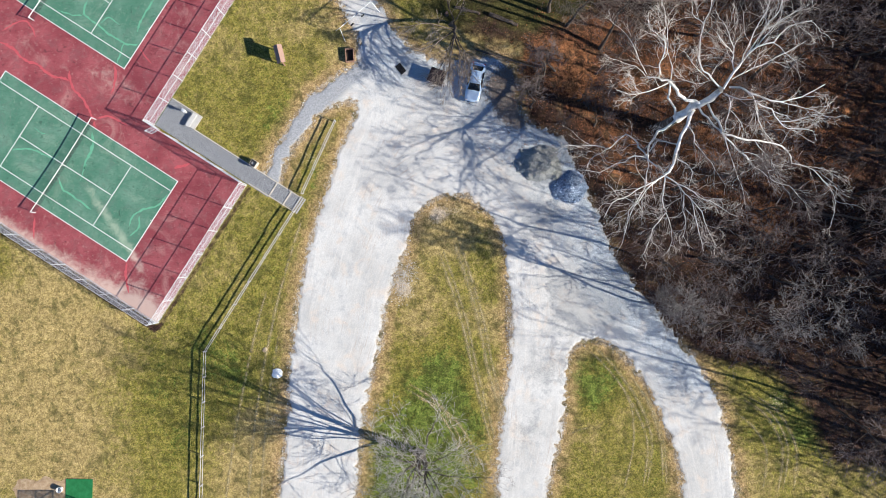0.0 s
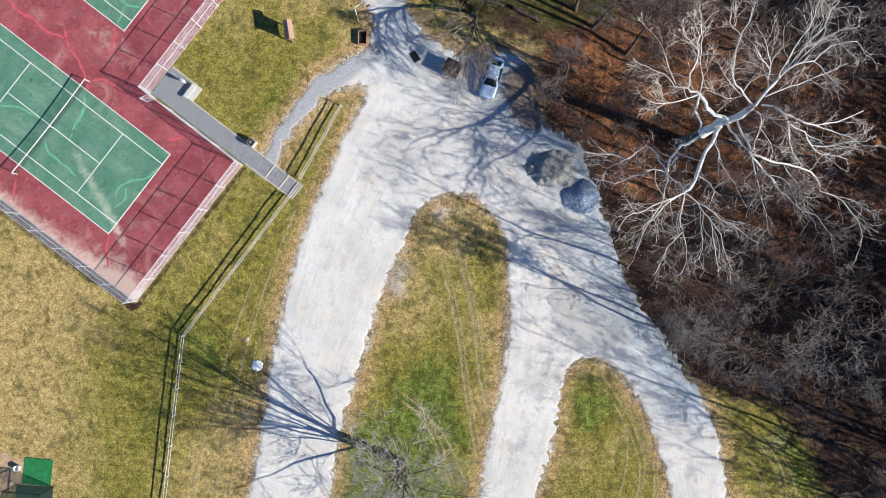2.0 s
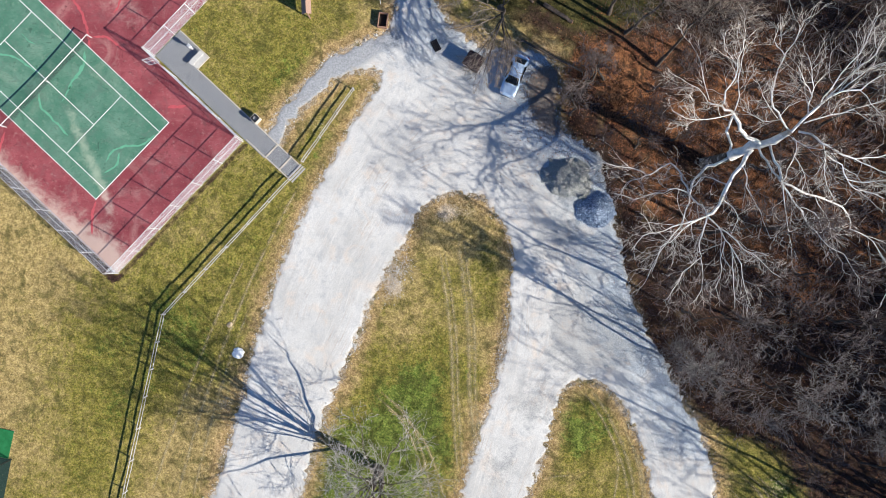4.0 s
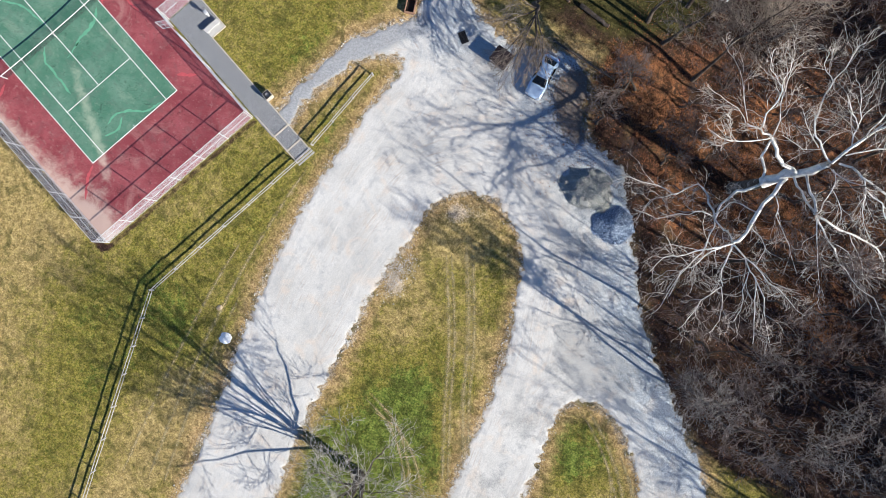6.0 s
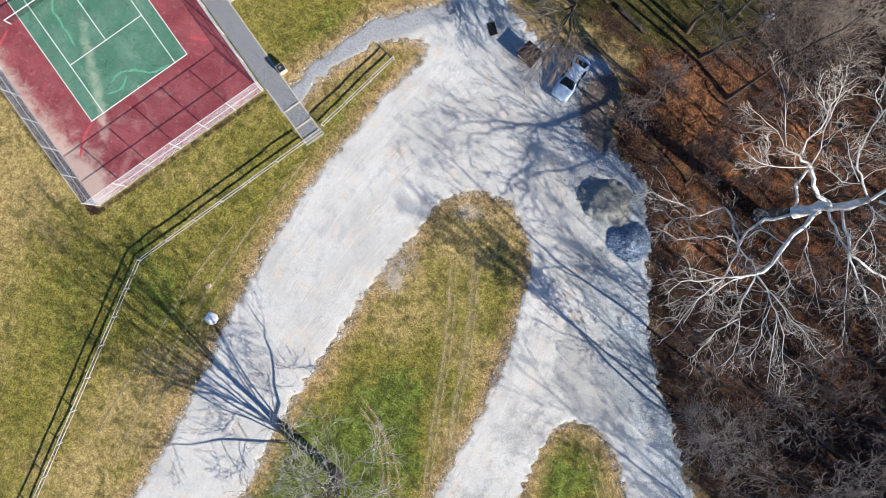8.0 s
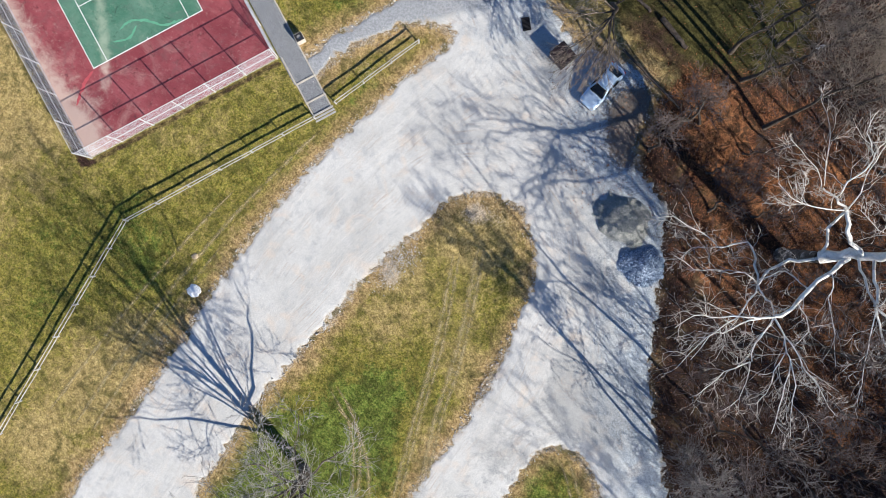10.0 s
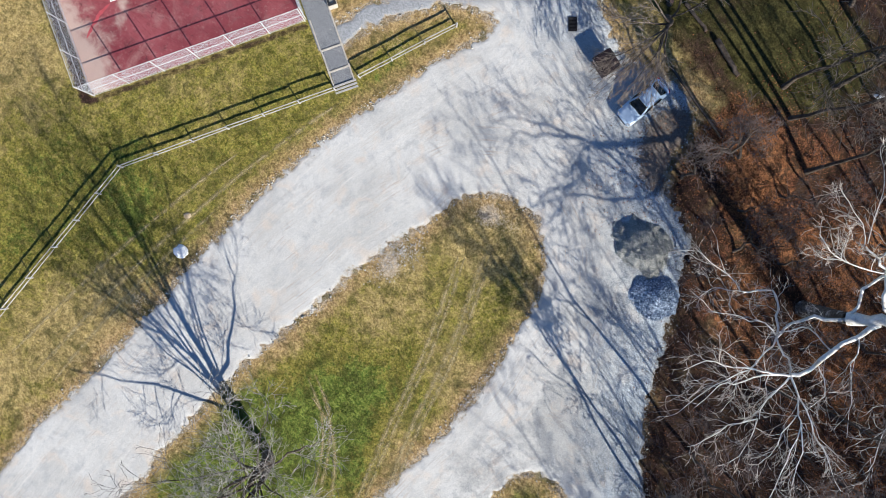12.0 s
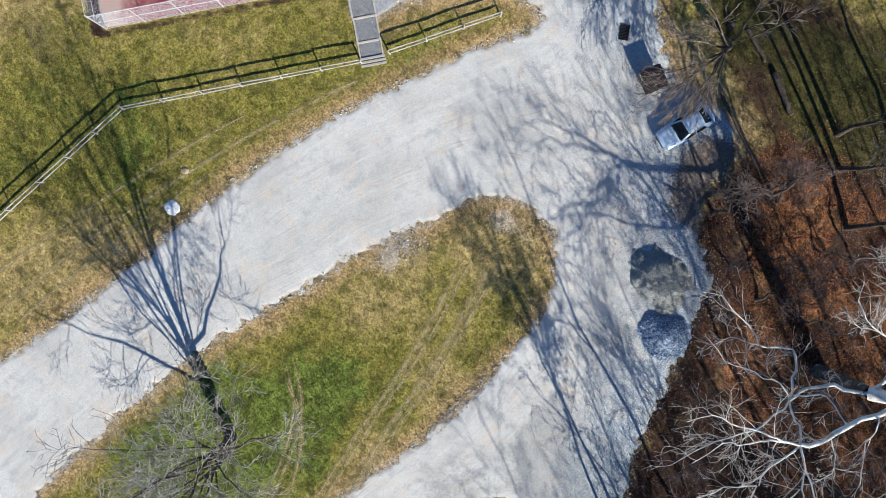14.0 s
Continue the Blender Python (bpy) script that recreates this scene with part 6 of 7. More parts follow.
def ribbed_bin(name, at, w, d_, h, ribs, body, label):
    """A tapered steel bin with a ribbed lid."""
    root = thing(name, at, label, "waste bin")
    bm = bmesh.new()
    box(bm, 0, 0, h * 0.5, w, d_, h, bevel=0.02)
    for v in bm.verts:
        if v.co.z < h * 0.3:
            v.co.x *= 0.9
            v.co.y *= 0.88
    part("body", bm, body, root)
    bm = bmesh.new()
    box(bm, 0, 0, h + 0.02, w + 0.06, d_ + 0.06, 0.04, bevel=0.01)
    lid = part("lid", bm, BLACK, root, "black ribbed lid")
    me = None
    for k in range(ribs):
        if me is None:
            bm = bmesh.new()
            box(bm, 0, 0, 0, w + 0.02, d_ / ribs * 0.42, 0.06, bevel=0.008)
            me = bpy.data.meshes.new("rib")
            bm.to_mesh(me)
            bm.free()
            me.materials.append(body)
        piece("rib", me, lid, pose(0, -d_ / 2 + d_ * (k + 0.5) / ribs, h + 0.06))
    for s in (-1, 1):
        bm = bmesh.new()
        rod(bm, (s * w * 0.35, -d_ * 0.36, 0.06), (s * w * 0.45, -d_ * 0.36, 0.06), 0.07, 10)
        rod(bm, (s * w * 0.35, d_ * 0.36, 0.06), (s * w * 0.45, d_ * 0.36, 0.06), 0.07, 10)
        part("wheels", bm, BLACK, root)
    return root


grate = thing("drain_grate", pose(-4.97, 20.9, 0.02, 0, 0, 38), "black slotted iron storm drain grate set in the gravel", "drain grate")
IRON = plain("black_cast_iron", (0.028, 0.027, 0.03), 0.6, 0.3, vary=0.4)
for x, y, w, d_ in ((-0.34, 0, 0.06, 1.2), (0.34, 0, 0.06, 1.2), (0, -0.57, 0.62, 0.06), (0, 0.57, 0.62, 0.06)):
    bm = bmesh.new()
    box(bm, x, y, 0.03, w, d_, 0.10, bevel=0.008)
    part("frame", bm, IRON, grate)
# flat near-black sheet paints the darkness of the hollow under the bars
bm = bmesh.new()
box(bm, 0, 0, 0.008, 0.62, 1.08, 0.012)
part("pit_shade_sheet", bm, plain("pit_shade_black", (0.006, 0.006, 0.007), 0.9), grate, "near-black sheet below the bars, standing for the unlit pit")
bm = bmesh.new()
box(bm, 0, 0, 0, 0.62, 0.05, 0.05, bevel=0.006)
bar_me = bpy.data.meshes.new("bar")
bm.to_mesh(bar_me)
bm.free()
bar_me.materials.append(IRON)
for k in range(9):
    piece("bar", bar_me, grate, pose(0, -0.46 + 0.115 * k, 0.05))
dumpster = ribbed_bin("dumpster", pose(-0.75, 19.75, 0.02, 0, 0, -20), 1.75, 1.6, 1.2, 11, MAROON, "dark maroon dumpster with a black ribbed lid under drooping twigs")
bm = bmesh.new()
box(bm, -0.93, -0.1, 1.1, 0.05, 1.5, 0.12, bevel=0.01)
part("lift_bar", bm, MAROON, dumpster)
bm = bmesh.new()
box(bm, -0.5, -0.86, 1.02, 0.55, 0.02, 0.16)
part("sticker", bm, plain("pale_sticker", (0.62, 0.55, 0.53), 0.6), dumpster, "pale sticker with worn print")

# ---- parked car ----
m = Mat("silver_blue_paint", 0.3, 0.2, 0.5)
m.color(m.mix(m.ramp(m.noise(2.0, 4, world=False), 0.4, 0.7), (0.52, 0.64, 0.80), (0.46, 0.58, 0.74)))
m.b.inputs["Coat Weight"].default_value, m.b.inputs["Coat Roughness"].default_value = 0.7, 0.06
PAINT = m.m
GLASS = plain("tinted_glass", (0.012, 0.015, 0.018), 0.06, 0.0, vary=0.1, bump=0.0, spec=0.8)
TYRE = plain("tyre_rubber", (0.016, 0.016, 0.017), 0.85)
RIM = plain("alloy_rim", (0.45, 0.46, 0.47), 0.35, 0.7)
TRIM = plain("black_trim", (0.014, 0.014, 0.015), 0.5)
LAMP = plain("clear_lamp", (0.55, 0.57, 0.6), 0.12, 0.2, vary=0.1)
TAIL = plain("red_lamp", (0.30, 0.012, 0.014), 0.2, vary=0.1)
car = thing("car", pose(3.62, 19.15, 0.025, 0, 0, -11.5), "silver-blue saloon car parked at the edge of the gravel", "car")


def loft(stations, closed_ends=True):
    """A skin over cross sections along y; each is half of a symmetric outline from the bottom up to the middle."""
    bm = bmesh.new()
    rings = []
    for y, half in stations:
        pts = [(x, z) for x, z in half] + [(-x, z) for x, z in half[::-1] if x > 1e-6]
        rings.append([bm.verts.new((x, y, z)) for x, z in pts])
    for a, b in zip(rings[:-1], rings[1:]):
        n = len(a)
        for i in range(n):
            bm.faces.new((a[i], a[(i + 1) % n], b[(i + 1) % n], b[i]))
    if closed_ends:
        bm.faces.new(rings[0][::-1])
        bm.faces.new(rings[-1])
    bmesh.ops.recalc_face_normals(bm, faces=bm.faces)
    return bm


def body_section(w, low, top, crown):
    return [(w * 0.80, low), (w * 0.95, low + 0.10), (w, low + 0.30), (w * 0.985, top - 0.14), (w * 0.90, top - 0.02), (w * 0.45, top + crown * 0.7), (0, top + crown)]


st = [(-2.28, body_section(0.56, 0.34, 0.60, 0.01)), (-2.20, body_section(0.74, 0.26, 0.68, 0.02)), (-1.95, body_section(0.85, 0.22, 0.76, 0.03)), (-1.4, body_section(0.895, 0.20, 0.84, 0.05)),
      (-0.85, body_section(0.905, 0.20, 0.91, 0.05)), (0.0, body_section(0.91, 0.20, 0.93, 0.03)), (0.9, body_section(0.905, 0.20, 0.95, 0.03)), (1.55, body_section(0.89, 0.22, 0.97, 0.04)),
      (1.95, body_section(0.85, 0.26, 0.97, 0.04)), (2.2, body_section(0.76, 0.32, 0.93, 0.03)), (2.28, body_section(0.60, 0.40, 0.82, 0.01))]
body = part("body", loft(st), PAINT, car, smooth=True)


def roof_section(w_low, z_low, w_top, z_top):
    return [(w_low, z_low), (w_low * 0.5 + w_top * 0.5 + 0.02, z_low * 0.45 + z_top * 0.55), (w_top, z_top - 0.06), (w_top * 0.82, z_top - 0.005), (0, z_top + 0.035)]


st = [(-0.98, roof_section(0.78, 0.86, 0.76, 0.90)), (-0.25, roof_section(0.82, 0.88, 0.62, 1.36)), (0.1, roof_section(0.82, 0.88, 0.61, 1.41)), (0.7, roof_section(0.82, 0.90, 0.60, 1.41)),
      (1.15, roof_section(0.81, 0.90, 0.58, 1.35)), (1.85, roof_section(0.76, 0.92, 0.70, 0.98))]
part("cabin", loft(st), PAINT, car, smooth=True)


def pane(name, corners, label=""):
    """A slightly domed glass panel between four corners, with thickness."""
    bm = bmesh.new()
    a, b, c, d_ = [Vector(p) for p in corners]
    n = (b - a).cross(d_ - a).normalized()
    grid = []
    for i in range(7):
        row = []
        for j in range(7):
            s, t = i / 6, j / 6
            p = a.lerp(b, s).lerp(d_.lerp(c, s), t)
            row.append(bm.verts.new(p + n * 0.03 * (1 - (2 * s - 1) ** 2)))
        grid.append(row)
    for i in range(6):
        for j in range(6):
            bm.faces.new((grid[i][j], grid[i + 1][j], grid[i + 1][j + 1], grid[i][j + 1]))
    bmesh.ops.solidify(bm, geom=bm.faces[:], thickness=0.012)
    return part(name, bm, GLASS, car, label, smooth=True)


pane("windscreen", ((-0.72, -0.95, 0.925), (0.72, -0.95, 0.925), (0.56, -0.28, 1.385), (-0.56, -0.28, 1.385)), "dark raked windscreen")
pane("rear_window", ((0.64, 1.80, 1.03), (-0.64, 1.80, 1.03), (-0.52, 1.20, 1.375), (0.52, 1.20, 1.375)), "dark raked rear window")
for s in (-1, 1):
    for y0, y1, ty0, ty1 in ((-0.70, 0.28, -0.12, 0.28), (0.36, 1.32, 0.36, 1.02)):
        q = [(s * 0.845, y0, 0.95), (s * 0.845, y1, 0.96), (s * 0.655, ty1, 1.34), (s * 0.655, ty0, 1.34)]
        pane("side_window", q if s > 0 else q[::-1])
    bm = bmesh.new()
    box(bm, s * 0.99, -0.62, 0.98, 0.20, 0.12, 0.13, bevel=0.03)
    part("mirror", bm, PAINT, car)
    bm = bmesh.new()
    box(bm, s * 0.60, -2.09, 0.66, 0.34, 0.22, 0.12, rot=s * 0.35, bevel=0.03)
    part("headlight", bm, LAMP, car, "clear headlight")
    bm = bmesh.new()
    box(bm, s * 0.66, 2.16, 0.86, 0.28, 0.14, 0.13, rot=-s * 0.3, bevel=0.03)
    part("tail_light", bm, TAIL, car, "red tail light")
    for y in (-1.38, 1.36):
        bm = bmesh.new()
        rod(bm, (s * 0.70, y, 0.31), (s * 0.90, y, 0.31), 0.32, 24)
        wheel = part("wheel", bm, TYRE, car)
        bm = bmesh.new()
        rod(bm, (s * 0.86, y, 0.31), (s * 0.912, y, 0.31), 0.20, 20)
        part("rim", bm, RIM, wheel)
    bm = bmesh.new()
    box(bm, s * 0.905, 0.25, 0.80, 0.02, 0.18, 0.03, bevel=0.008)
    part("door_handle", bm, PAINT, car)
bm = bmesh.new()
box(bm, 0, -2.25, 0.47, 0.9, 0.08, 0.14, bevel=0.02)
part("grille", bm, TRIM, car)
bm = bmesh.new()
box(bm, 0, 2.275, 0.62, 0.5, 0.03, 0.12, bevel=0.005)
part("plate", bm, plain("pale_plate", (0.6, 0.6, 0.58), 0.5), car)
for y in (-0.99, 1.86):
    bm = bmesh.new()
    box(bm, 0, y, 0.925 if y < 0 else 1.0, 1.35, 0.035, 0.02, bevel=0.006)
    part("seal", bm, TRIM, car)

# ---- logs, stump, boulder ----
def log(a, b, r, label, seed):
    rg = np.random.default_rng(seed)
    a, b = Vector(a), Vector(b)
    ob = thing("log", pose(a.x, a.y, 0), label, "log")
    acc = Limbs()
    t = np.linspace(0, 1, 10)[:, None]
    pts = np.array(Vector((0, 0, r * 0.85)))[None] * (1 - t) + np.array([b.x - a.x, b.y - a.y, r * 0.85])[None] * t + rg.normal(size=(10, 3)) * 0.03
    acc.add(pts, r * (1 - 0.2 * t[:, 0]) * rg.uniform(0.92, 1.08, 10), 12)
    acc.mesh("trunk", BARK_DARK, ob)
    for e, d_ in ((pts[0], pts[0] - pts[1]), (pts[-1], pts[-1] - pts[-2])):
        bm = bmesh.new()
        u = Vector(d_).normalized()
        rod(bm, Vector(e) - u * 0.03, Vector(e) + u * 0.012, r * (1.02 if e is pts[0] else 0.84), 14)
        part("cut_end", bm, SIGN_WOOD, ob, "pale sawn end")
    return ob


log((5.3, 27.2, 0), (8.6, 25.95, 0), 0.24, "fallen grey log lying in mossy grass", 1)
log((1.4, 28.0, 0), (4.2, 27.3, 0), 0.16, "thin fallen log lying in mossy grass", 2)
log((3.6, 23.2, 0), (10.6, 21.0, 0), 0.12, "long dark log edging the gravel lot", 3)
stump = thing("stump", pose(0.35, 27.25, -0.03), "sawn tree stump with a pale top", "stump")
acc = Limbs()
acc.add([(0, 0, -0.1), (0, 0, 0.15), (0, 0, 0.3), (0.02, 0, 0.55)], [0.30, 0.22, 0.18, 0.17], 14)
acc.mesh("trunk", BARK_DARK, stump)
bm = bmesh.new()
rod(bm, (0.02, 0, 0.53), (0.02, 0, 0.56), 0.165, 14)
part("cut_top", bm, SIGN_WOOD, stump, "pale sawn top")


def rock(name, at, rx_, ry_, rz_, material, label, seed, sub=4, rough=0.16):
    bm = bmesh.new()
    bmesh.ops.create_icosphere(bm, subdivisions=sub, radius=1)
    off = Vector((seed * 3.1, seed * 1.7, 0))
    for v in bm.verts:
        n = noise.noise(v.co * 1.5 + off) * rough + noise.noise(v.co * 4 + off) * rough * 0.5 + noise.noise(v.co * 11 + off) * rough * 0.22
        v.co = v.co * (1 + n)
        v.co.x, v.co.y, v.co.z = v.co.x * rx_, v.co.y * ry_, max(v.co.z * rz_, -0.12)
    me = bpy.data.meshes.new(name)
    bm.to_mesh(me)
    bm.free()
    me.polygons.foreach_set("use_smooth", [sub > 3] * len(me.polygons))
    me.materials.append(material)
    ob = new(name, me)
    ob.matrix_basis = at
    return tagged(ob, label, "rock")


m = Mat("whitewashed_rock", 0.9, spec=0.15)
c = m.mix(m.ramp(m.noise(3, 5, world=False), 0.42, 0.66, 0, 0.6), (0.88, 0.88, 0.87), (0.66, 0.66, 0.65))
m.color(m.mix(m.ramp(m.noise(11, 4, world=False), 0.58, 0.7), c, (0.30, 0.30, 0.30))).bump(m.noise(9, 5, world=False), 0.8, 0.05)
rock("boulder", pose(-19.2, -14.3, 0.0, 0, 0, 20), 0.62, 0.58, 0.11, m.m, "flat whitewashed boulder on the verge of the drive", 2, 4, 0.2)
m = Mat("tan_stone", 0.9)
m.color(m.mix(m.ramp(m.noise(6, 4, world=False), 0.4, 0.6), (0.34, 0.26, 0.16), (0.45, 0.36, 0.24))).bump(m.noise(14, 4, world=False), 0.6, 0.03)
rock("field_stone", pose(-20.6, -11.6, -0.03, 0, 0, 50), 0.32, 0.26, 0.09, m.m, "small tan stone in the grass", 5, 3)


m = Mat("white_film", 0.5, spec=0.4)
m.color(m.mix(m.ramp(m.noise(8, 4, world=False), 0.4, 0.65), (0.62, 0.63, 0.66), (0.82, 0.82, 0.83))).bump(m.noise(12, 4, world=False), 0.7, 0.04)
tagged(rock("plastic_bag", pose(19.0, 31.9, 0.05, 0, 0, 30), 0.42, 0.26, 0.16, m.m, "crumpled white plastic bag lying on woodland litter", 9, 3, 0.5), category="plastic bag")


# ---- heaps of gravel ----
def heap(name, at, rx_, ry_, h, material, label, seed, stones, size, flat=False):
    """A heap: a lumpy mound and loose stones upon it."""
    rg = np.random.default_rng(seed)
    root = thing(name, at, label, "gravel heap")
    n = 84
    a, b = np.meshgrid(np.linspace(-1.35, 1.35, n), np.linspace(-1.35, 1.35, n))
    def top(a, b):
        r = np.hypot(a, b) * (1 + 0.5 * fbm(a + seed, b, 1.6, 4, seed))
        z = h * (np.clip((1 - r) * 2.0, -0.3, 1) * (0.72 + 0.28 * smooth01(1.4 * (1 - r))) if flat else np.clip(1 - r, -0.2, 1))
        return z + (0.16 if flat else 0.10) * fbm(a + seed, b, 4.5, 4, seed + 3) - 0.03
    with np.errstate(all="ignore"):
        z = np.nan_to_num(top(a, b), nan=-0.1)
    ids = np.arange(n * n).reshape(n, n)
    f = np.stack([ids[:-1, :-1], ids[:-1, 1:], ids[1:, 1:], ids[1:, :-1]], -1).reshape(-1, 4)
    r = np.hypot(a, b)
    z = z - 0.5 * smooth01((r - 1.15) / 0.2)
    mesh_np("mound", np.stack([a.ravel() * rx_, b.ravel() * ry_, z.ravel()], 1), f, material, root, smooth=True)
    t = np.sqrt(rg.random(stones)) * 1.05
    g = rg.random(stones) * 2 * math.pi
    sa, sb = t * np.cos(g), t * np.sin(g)
    with np.errstate(all="ignore"):
        sz = np.nan_to_num(top(sa, sb), nan=0.0)
    octa = np.array([(1, 0, 0), (-1, 0, 0), (0, 1, 0), (0, -1, 0), (0, 0, 1), (0, 0, -1)], float)
    of = np.array([(0, 2, 4), (2, 1, 4), (1, 3, 4), (3, 0, 4), (2, 0, 5), (1, 2, 5), (3, 1, 5), (0, 3, 5)])
    sc = size * rg.uniform(0.5, 1.3, (stones, 1, 3))
    pts = octa[None] * sc * rg.uniform(0.75, 1.25, (stones, 6, 1))
    ang = rg.random(stones) * 6.283
    ca, sa_ = np.cos(ang)[:, None], np.sin(ang)[:, None]
    px, py, pz = pts[..., 0] * ca - pts[..., 1] * sa_, pts[..., 0] * sa_ + pts[..., 1] * ca, pts[..., 2]
    v = np.stack([px + (sa * rx_)[:, None], py + (sb * ry_)[:, None], pz + np.maximum(sz, -0.02)[:, None]], -1).reshape(-1, 3)
    fs = (of[None] + (np.arange(stones) * 6)[:, None, None]).reshape(-1, 3)
    ob = mesh_np("rubble", v, fs, material, root)
    tagged(ob, kind="stuff")
    return root


def stone_mat(name, a, b):
    m = Mat(name, 0.9, spec=0.2)
    c = m.mix(m.rand(True), a, b)
    m.color(m.mix(m.ramp(m.noise(9, 4), 0.4, 0.7, 0, 0.5), c, a)).bump(m.noise(30, 3), 0.6, 0.02)
    return m.m


heap("gravel_heap", pose(14.5, 7.15, 0.0), 1.95, 1.85, 0.95, stone_mat("blue_stone", (0.04, 0.068, 0.13), (0.60, 0.70, 0.84)), "heap of coarse blue-grey stone beside the wood", 3, 3600, 0.075)
heap("fines_heap", pose(11.2, 9.9, 0.0, 0, 0, -20), 2.9, 2.15, 0.85, stone_mat("grey_fines", (0.17, 0.18, 0.175), (0.50, 0.49, 0.46)), "broad flat-topped heap of fine grey gravel", 7, 5200, 0.055, True)

# ---- green mat and batting cage ----
m = Mat("green_mat", 0.95, spec=0.1)
c = m.mix(m.ramp(m.noise(1.6, 5, world=False), 0.35, 0.7), (0.022, 0.125, 0.040), (0.032, 0.165, 0.060))
m.color(m.mix(m.ramp(m.noise(14, 4, world=False), 0.5, 0.75, 0, 0.4), c, (0.05, 0.13, 0.05))).bump(m.noise(80, 3, world=False), 0.5, 0.01)
turf_mat = thing("turf_mat", pose(-41.95, -27.9, 0.01, 0, 0, -1), "green artificial turf mat with worn pale edges", "mat")
bm = bmesh.new()
box(bm, 0, 0, 0.02, 3.1, 2.9, 0.04, bevel=0.01)
part("turf_sheet", bm, m.m, turf_mat)
m = Mat("bare_dirt", 0.95, spec=0.1)
m.color(m.mix(m.ramp(m.noise(2, 5), 0.35, 0.7), (0.30, 0.21, 0.125), (0.44, 0.335, 0.215))).bump(m.noise(20, 4), 0.6, 0.02)
xs, ys = np.meshgrid(np.linspace(-8, 2.0, 50), np.linspace(-2.6, 1.75, 30))
ids = np.arange(xs.size).reshape(xs.shape)
cell = np.stack([ids[:-1, :-1], ids[:-1, 1:], ids[1:, 1:], ids[1:, :-1]], -1).reshape(-1, 4)
edge_d = np.maximum(np.abs(xs + 3) - 4.6, np.abs(ys + 0.6) - 1.9) + 0.7 * fbm(xs, ys, 0.8, 4, 12)
dirt = mesh_np("dirt_patch", np.stack([xs.ravel() - 41.9, ys.ravel() - 27.7, (0.004 - 0.09 * smooth01((edge_d + 0.5) / 0.8)).ravel()], 1), cell, m.m, smooth=True)
tagged(dirt, "bare trodden dirt round the batting cage", "dirt", kind="structure")
NET_GREEN = plain("dark_green_screen", (0.012, 0.032, 0.024), 0.8, vary=0.3)
cage = thing("batting_cage", pose(-40.1, -29.4, 0), "black-framed batting cage hung with dark green screen", "cage")
for x, y in ((0, 0), (-4, 0), (0, -5), (-4, -5)):
    bm = bmesh.new()
    rod(bm, (x, y, -0.1), (x, y, 2.6), 0.05, 8)
    part("post", bm, TRIM, cage)
for p, q in (((0, 0), (-4, 0)), ((0, 0), (0, -5)), ((-4, 0), (-4, -5)), ((0, -5), (-4, -5)), ((-2, 0), (-2, -5)), ((0, -2.5), (-4, -2.5)), ((0, 0), (-4, -2.5))):
    bm = bmesh.new()
    rod(bm, (*p, 2.6), (*q, 2.6), 0.045, 8)
    part("rail", bm, TRIM, cage)
lines = []
for k in np.arange(-5, 0.01, 0.09):
    lines += [((0, k, 0.05), (0, k, 2.6)), ((-4, k, 0.05), (-4, k, 2.6)), ((0, k, 2.62), (-4, k, 2.62))]
for k in np.arange(-4, 0.01, 0.09):
    lines += [((k, 0, 2.62), (k, -5, 2.62)), ((k, 0, 0.05), (k, 0, 2.6))]
for k in np.arange(0.1, 2.6, 0.09):
    lines += [((0, 0, k), (0, -5, k)), ((0, 0, k), (-4, 0, k)), ((-4, 0, k), (-4, -5, k))]
v_, f_ = wires(lines, 0.006)
mesh_np("netting", v_, f_, NET_GREEN, cage)
bm = bmesh.new()
box(bm, -2, -2.5, 0.025, 3.96, 4.96, 0.05)
part("floor_mat", bm, NET_GREEN, cage)
bucket = thing("bucket", pose(-44.05, -27.6, 0.0), "white plastic bucket with a dark opening", "bucket")
bm = bmesh.new()
bmesh.ops.create_cone(bm, cap_ends=False, segments=20, radius1=0.26, radius2=0.33, depth=0.5, matrix=Matrix.Translation((0, 0, 0.25)))
bmesh.ops.create_circle(bm, cap_ends=True, segments=20, radius=0.27, matrix=Matrix.Translation((0, 0, 0.06)))
bmesh.ops.solidify(bm, geom=bm.faces[:], thickness=0.03)
part("pail", bm, plain("white_plastic", (0.7, 0.7, 0.7), 0.5), bucket)

# ---- litter, brush, tufts, edge stones ----
def scatter(n, lo, hi, accept, seed):
    rg = np.random.default_rng(seed)
    p = rg.uniform(lo, hi, (n, 2))
    return p[accept(p[:, 0], p[:, 1], rg)]


def in_woods(x, y, rg):
    w = -wood_distance(x, y) + 1.6 * smooth01((y + 13) / 3) * smooth01((x - 9) / 2) + 2.4 * fbm(x, y, 0.4, 3, 77)
    return (rg.random(len(x)) < smooth01((w + 1.5) / 2.5)) & (road_distance(x, y) > 0.1 - 2.2 * rg.random(len(x)) ** 2)


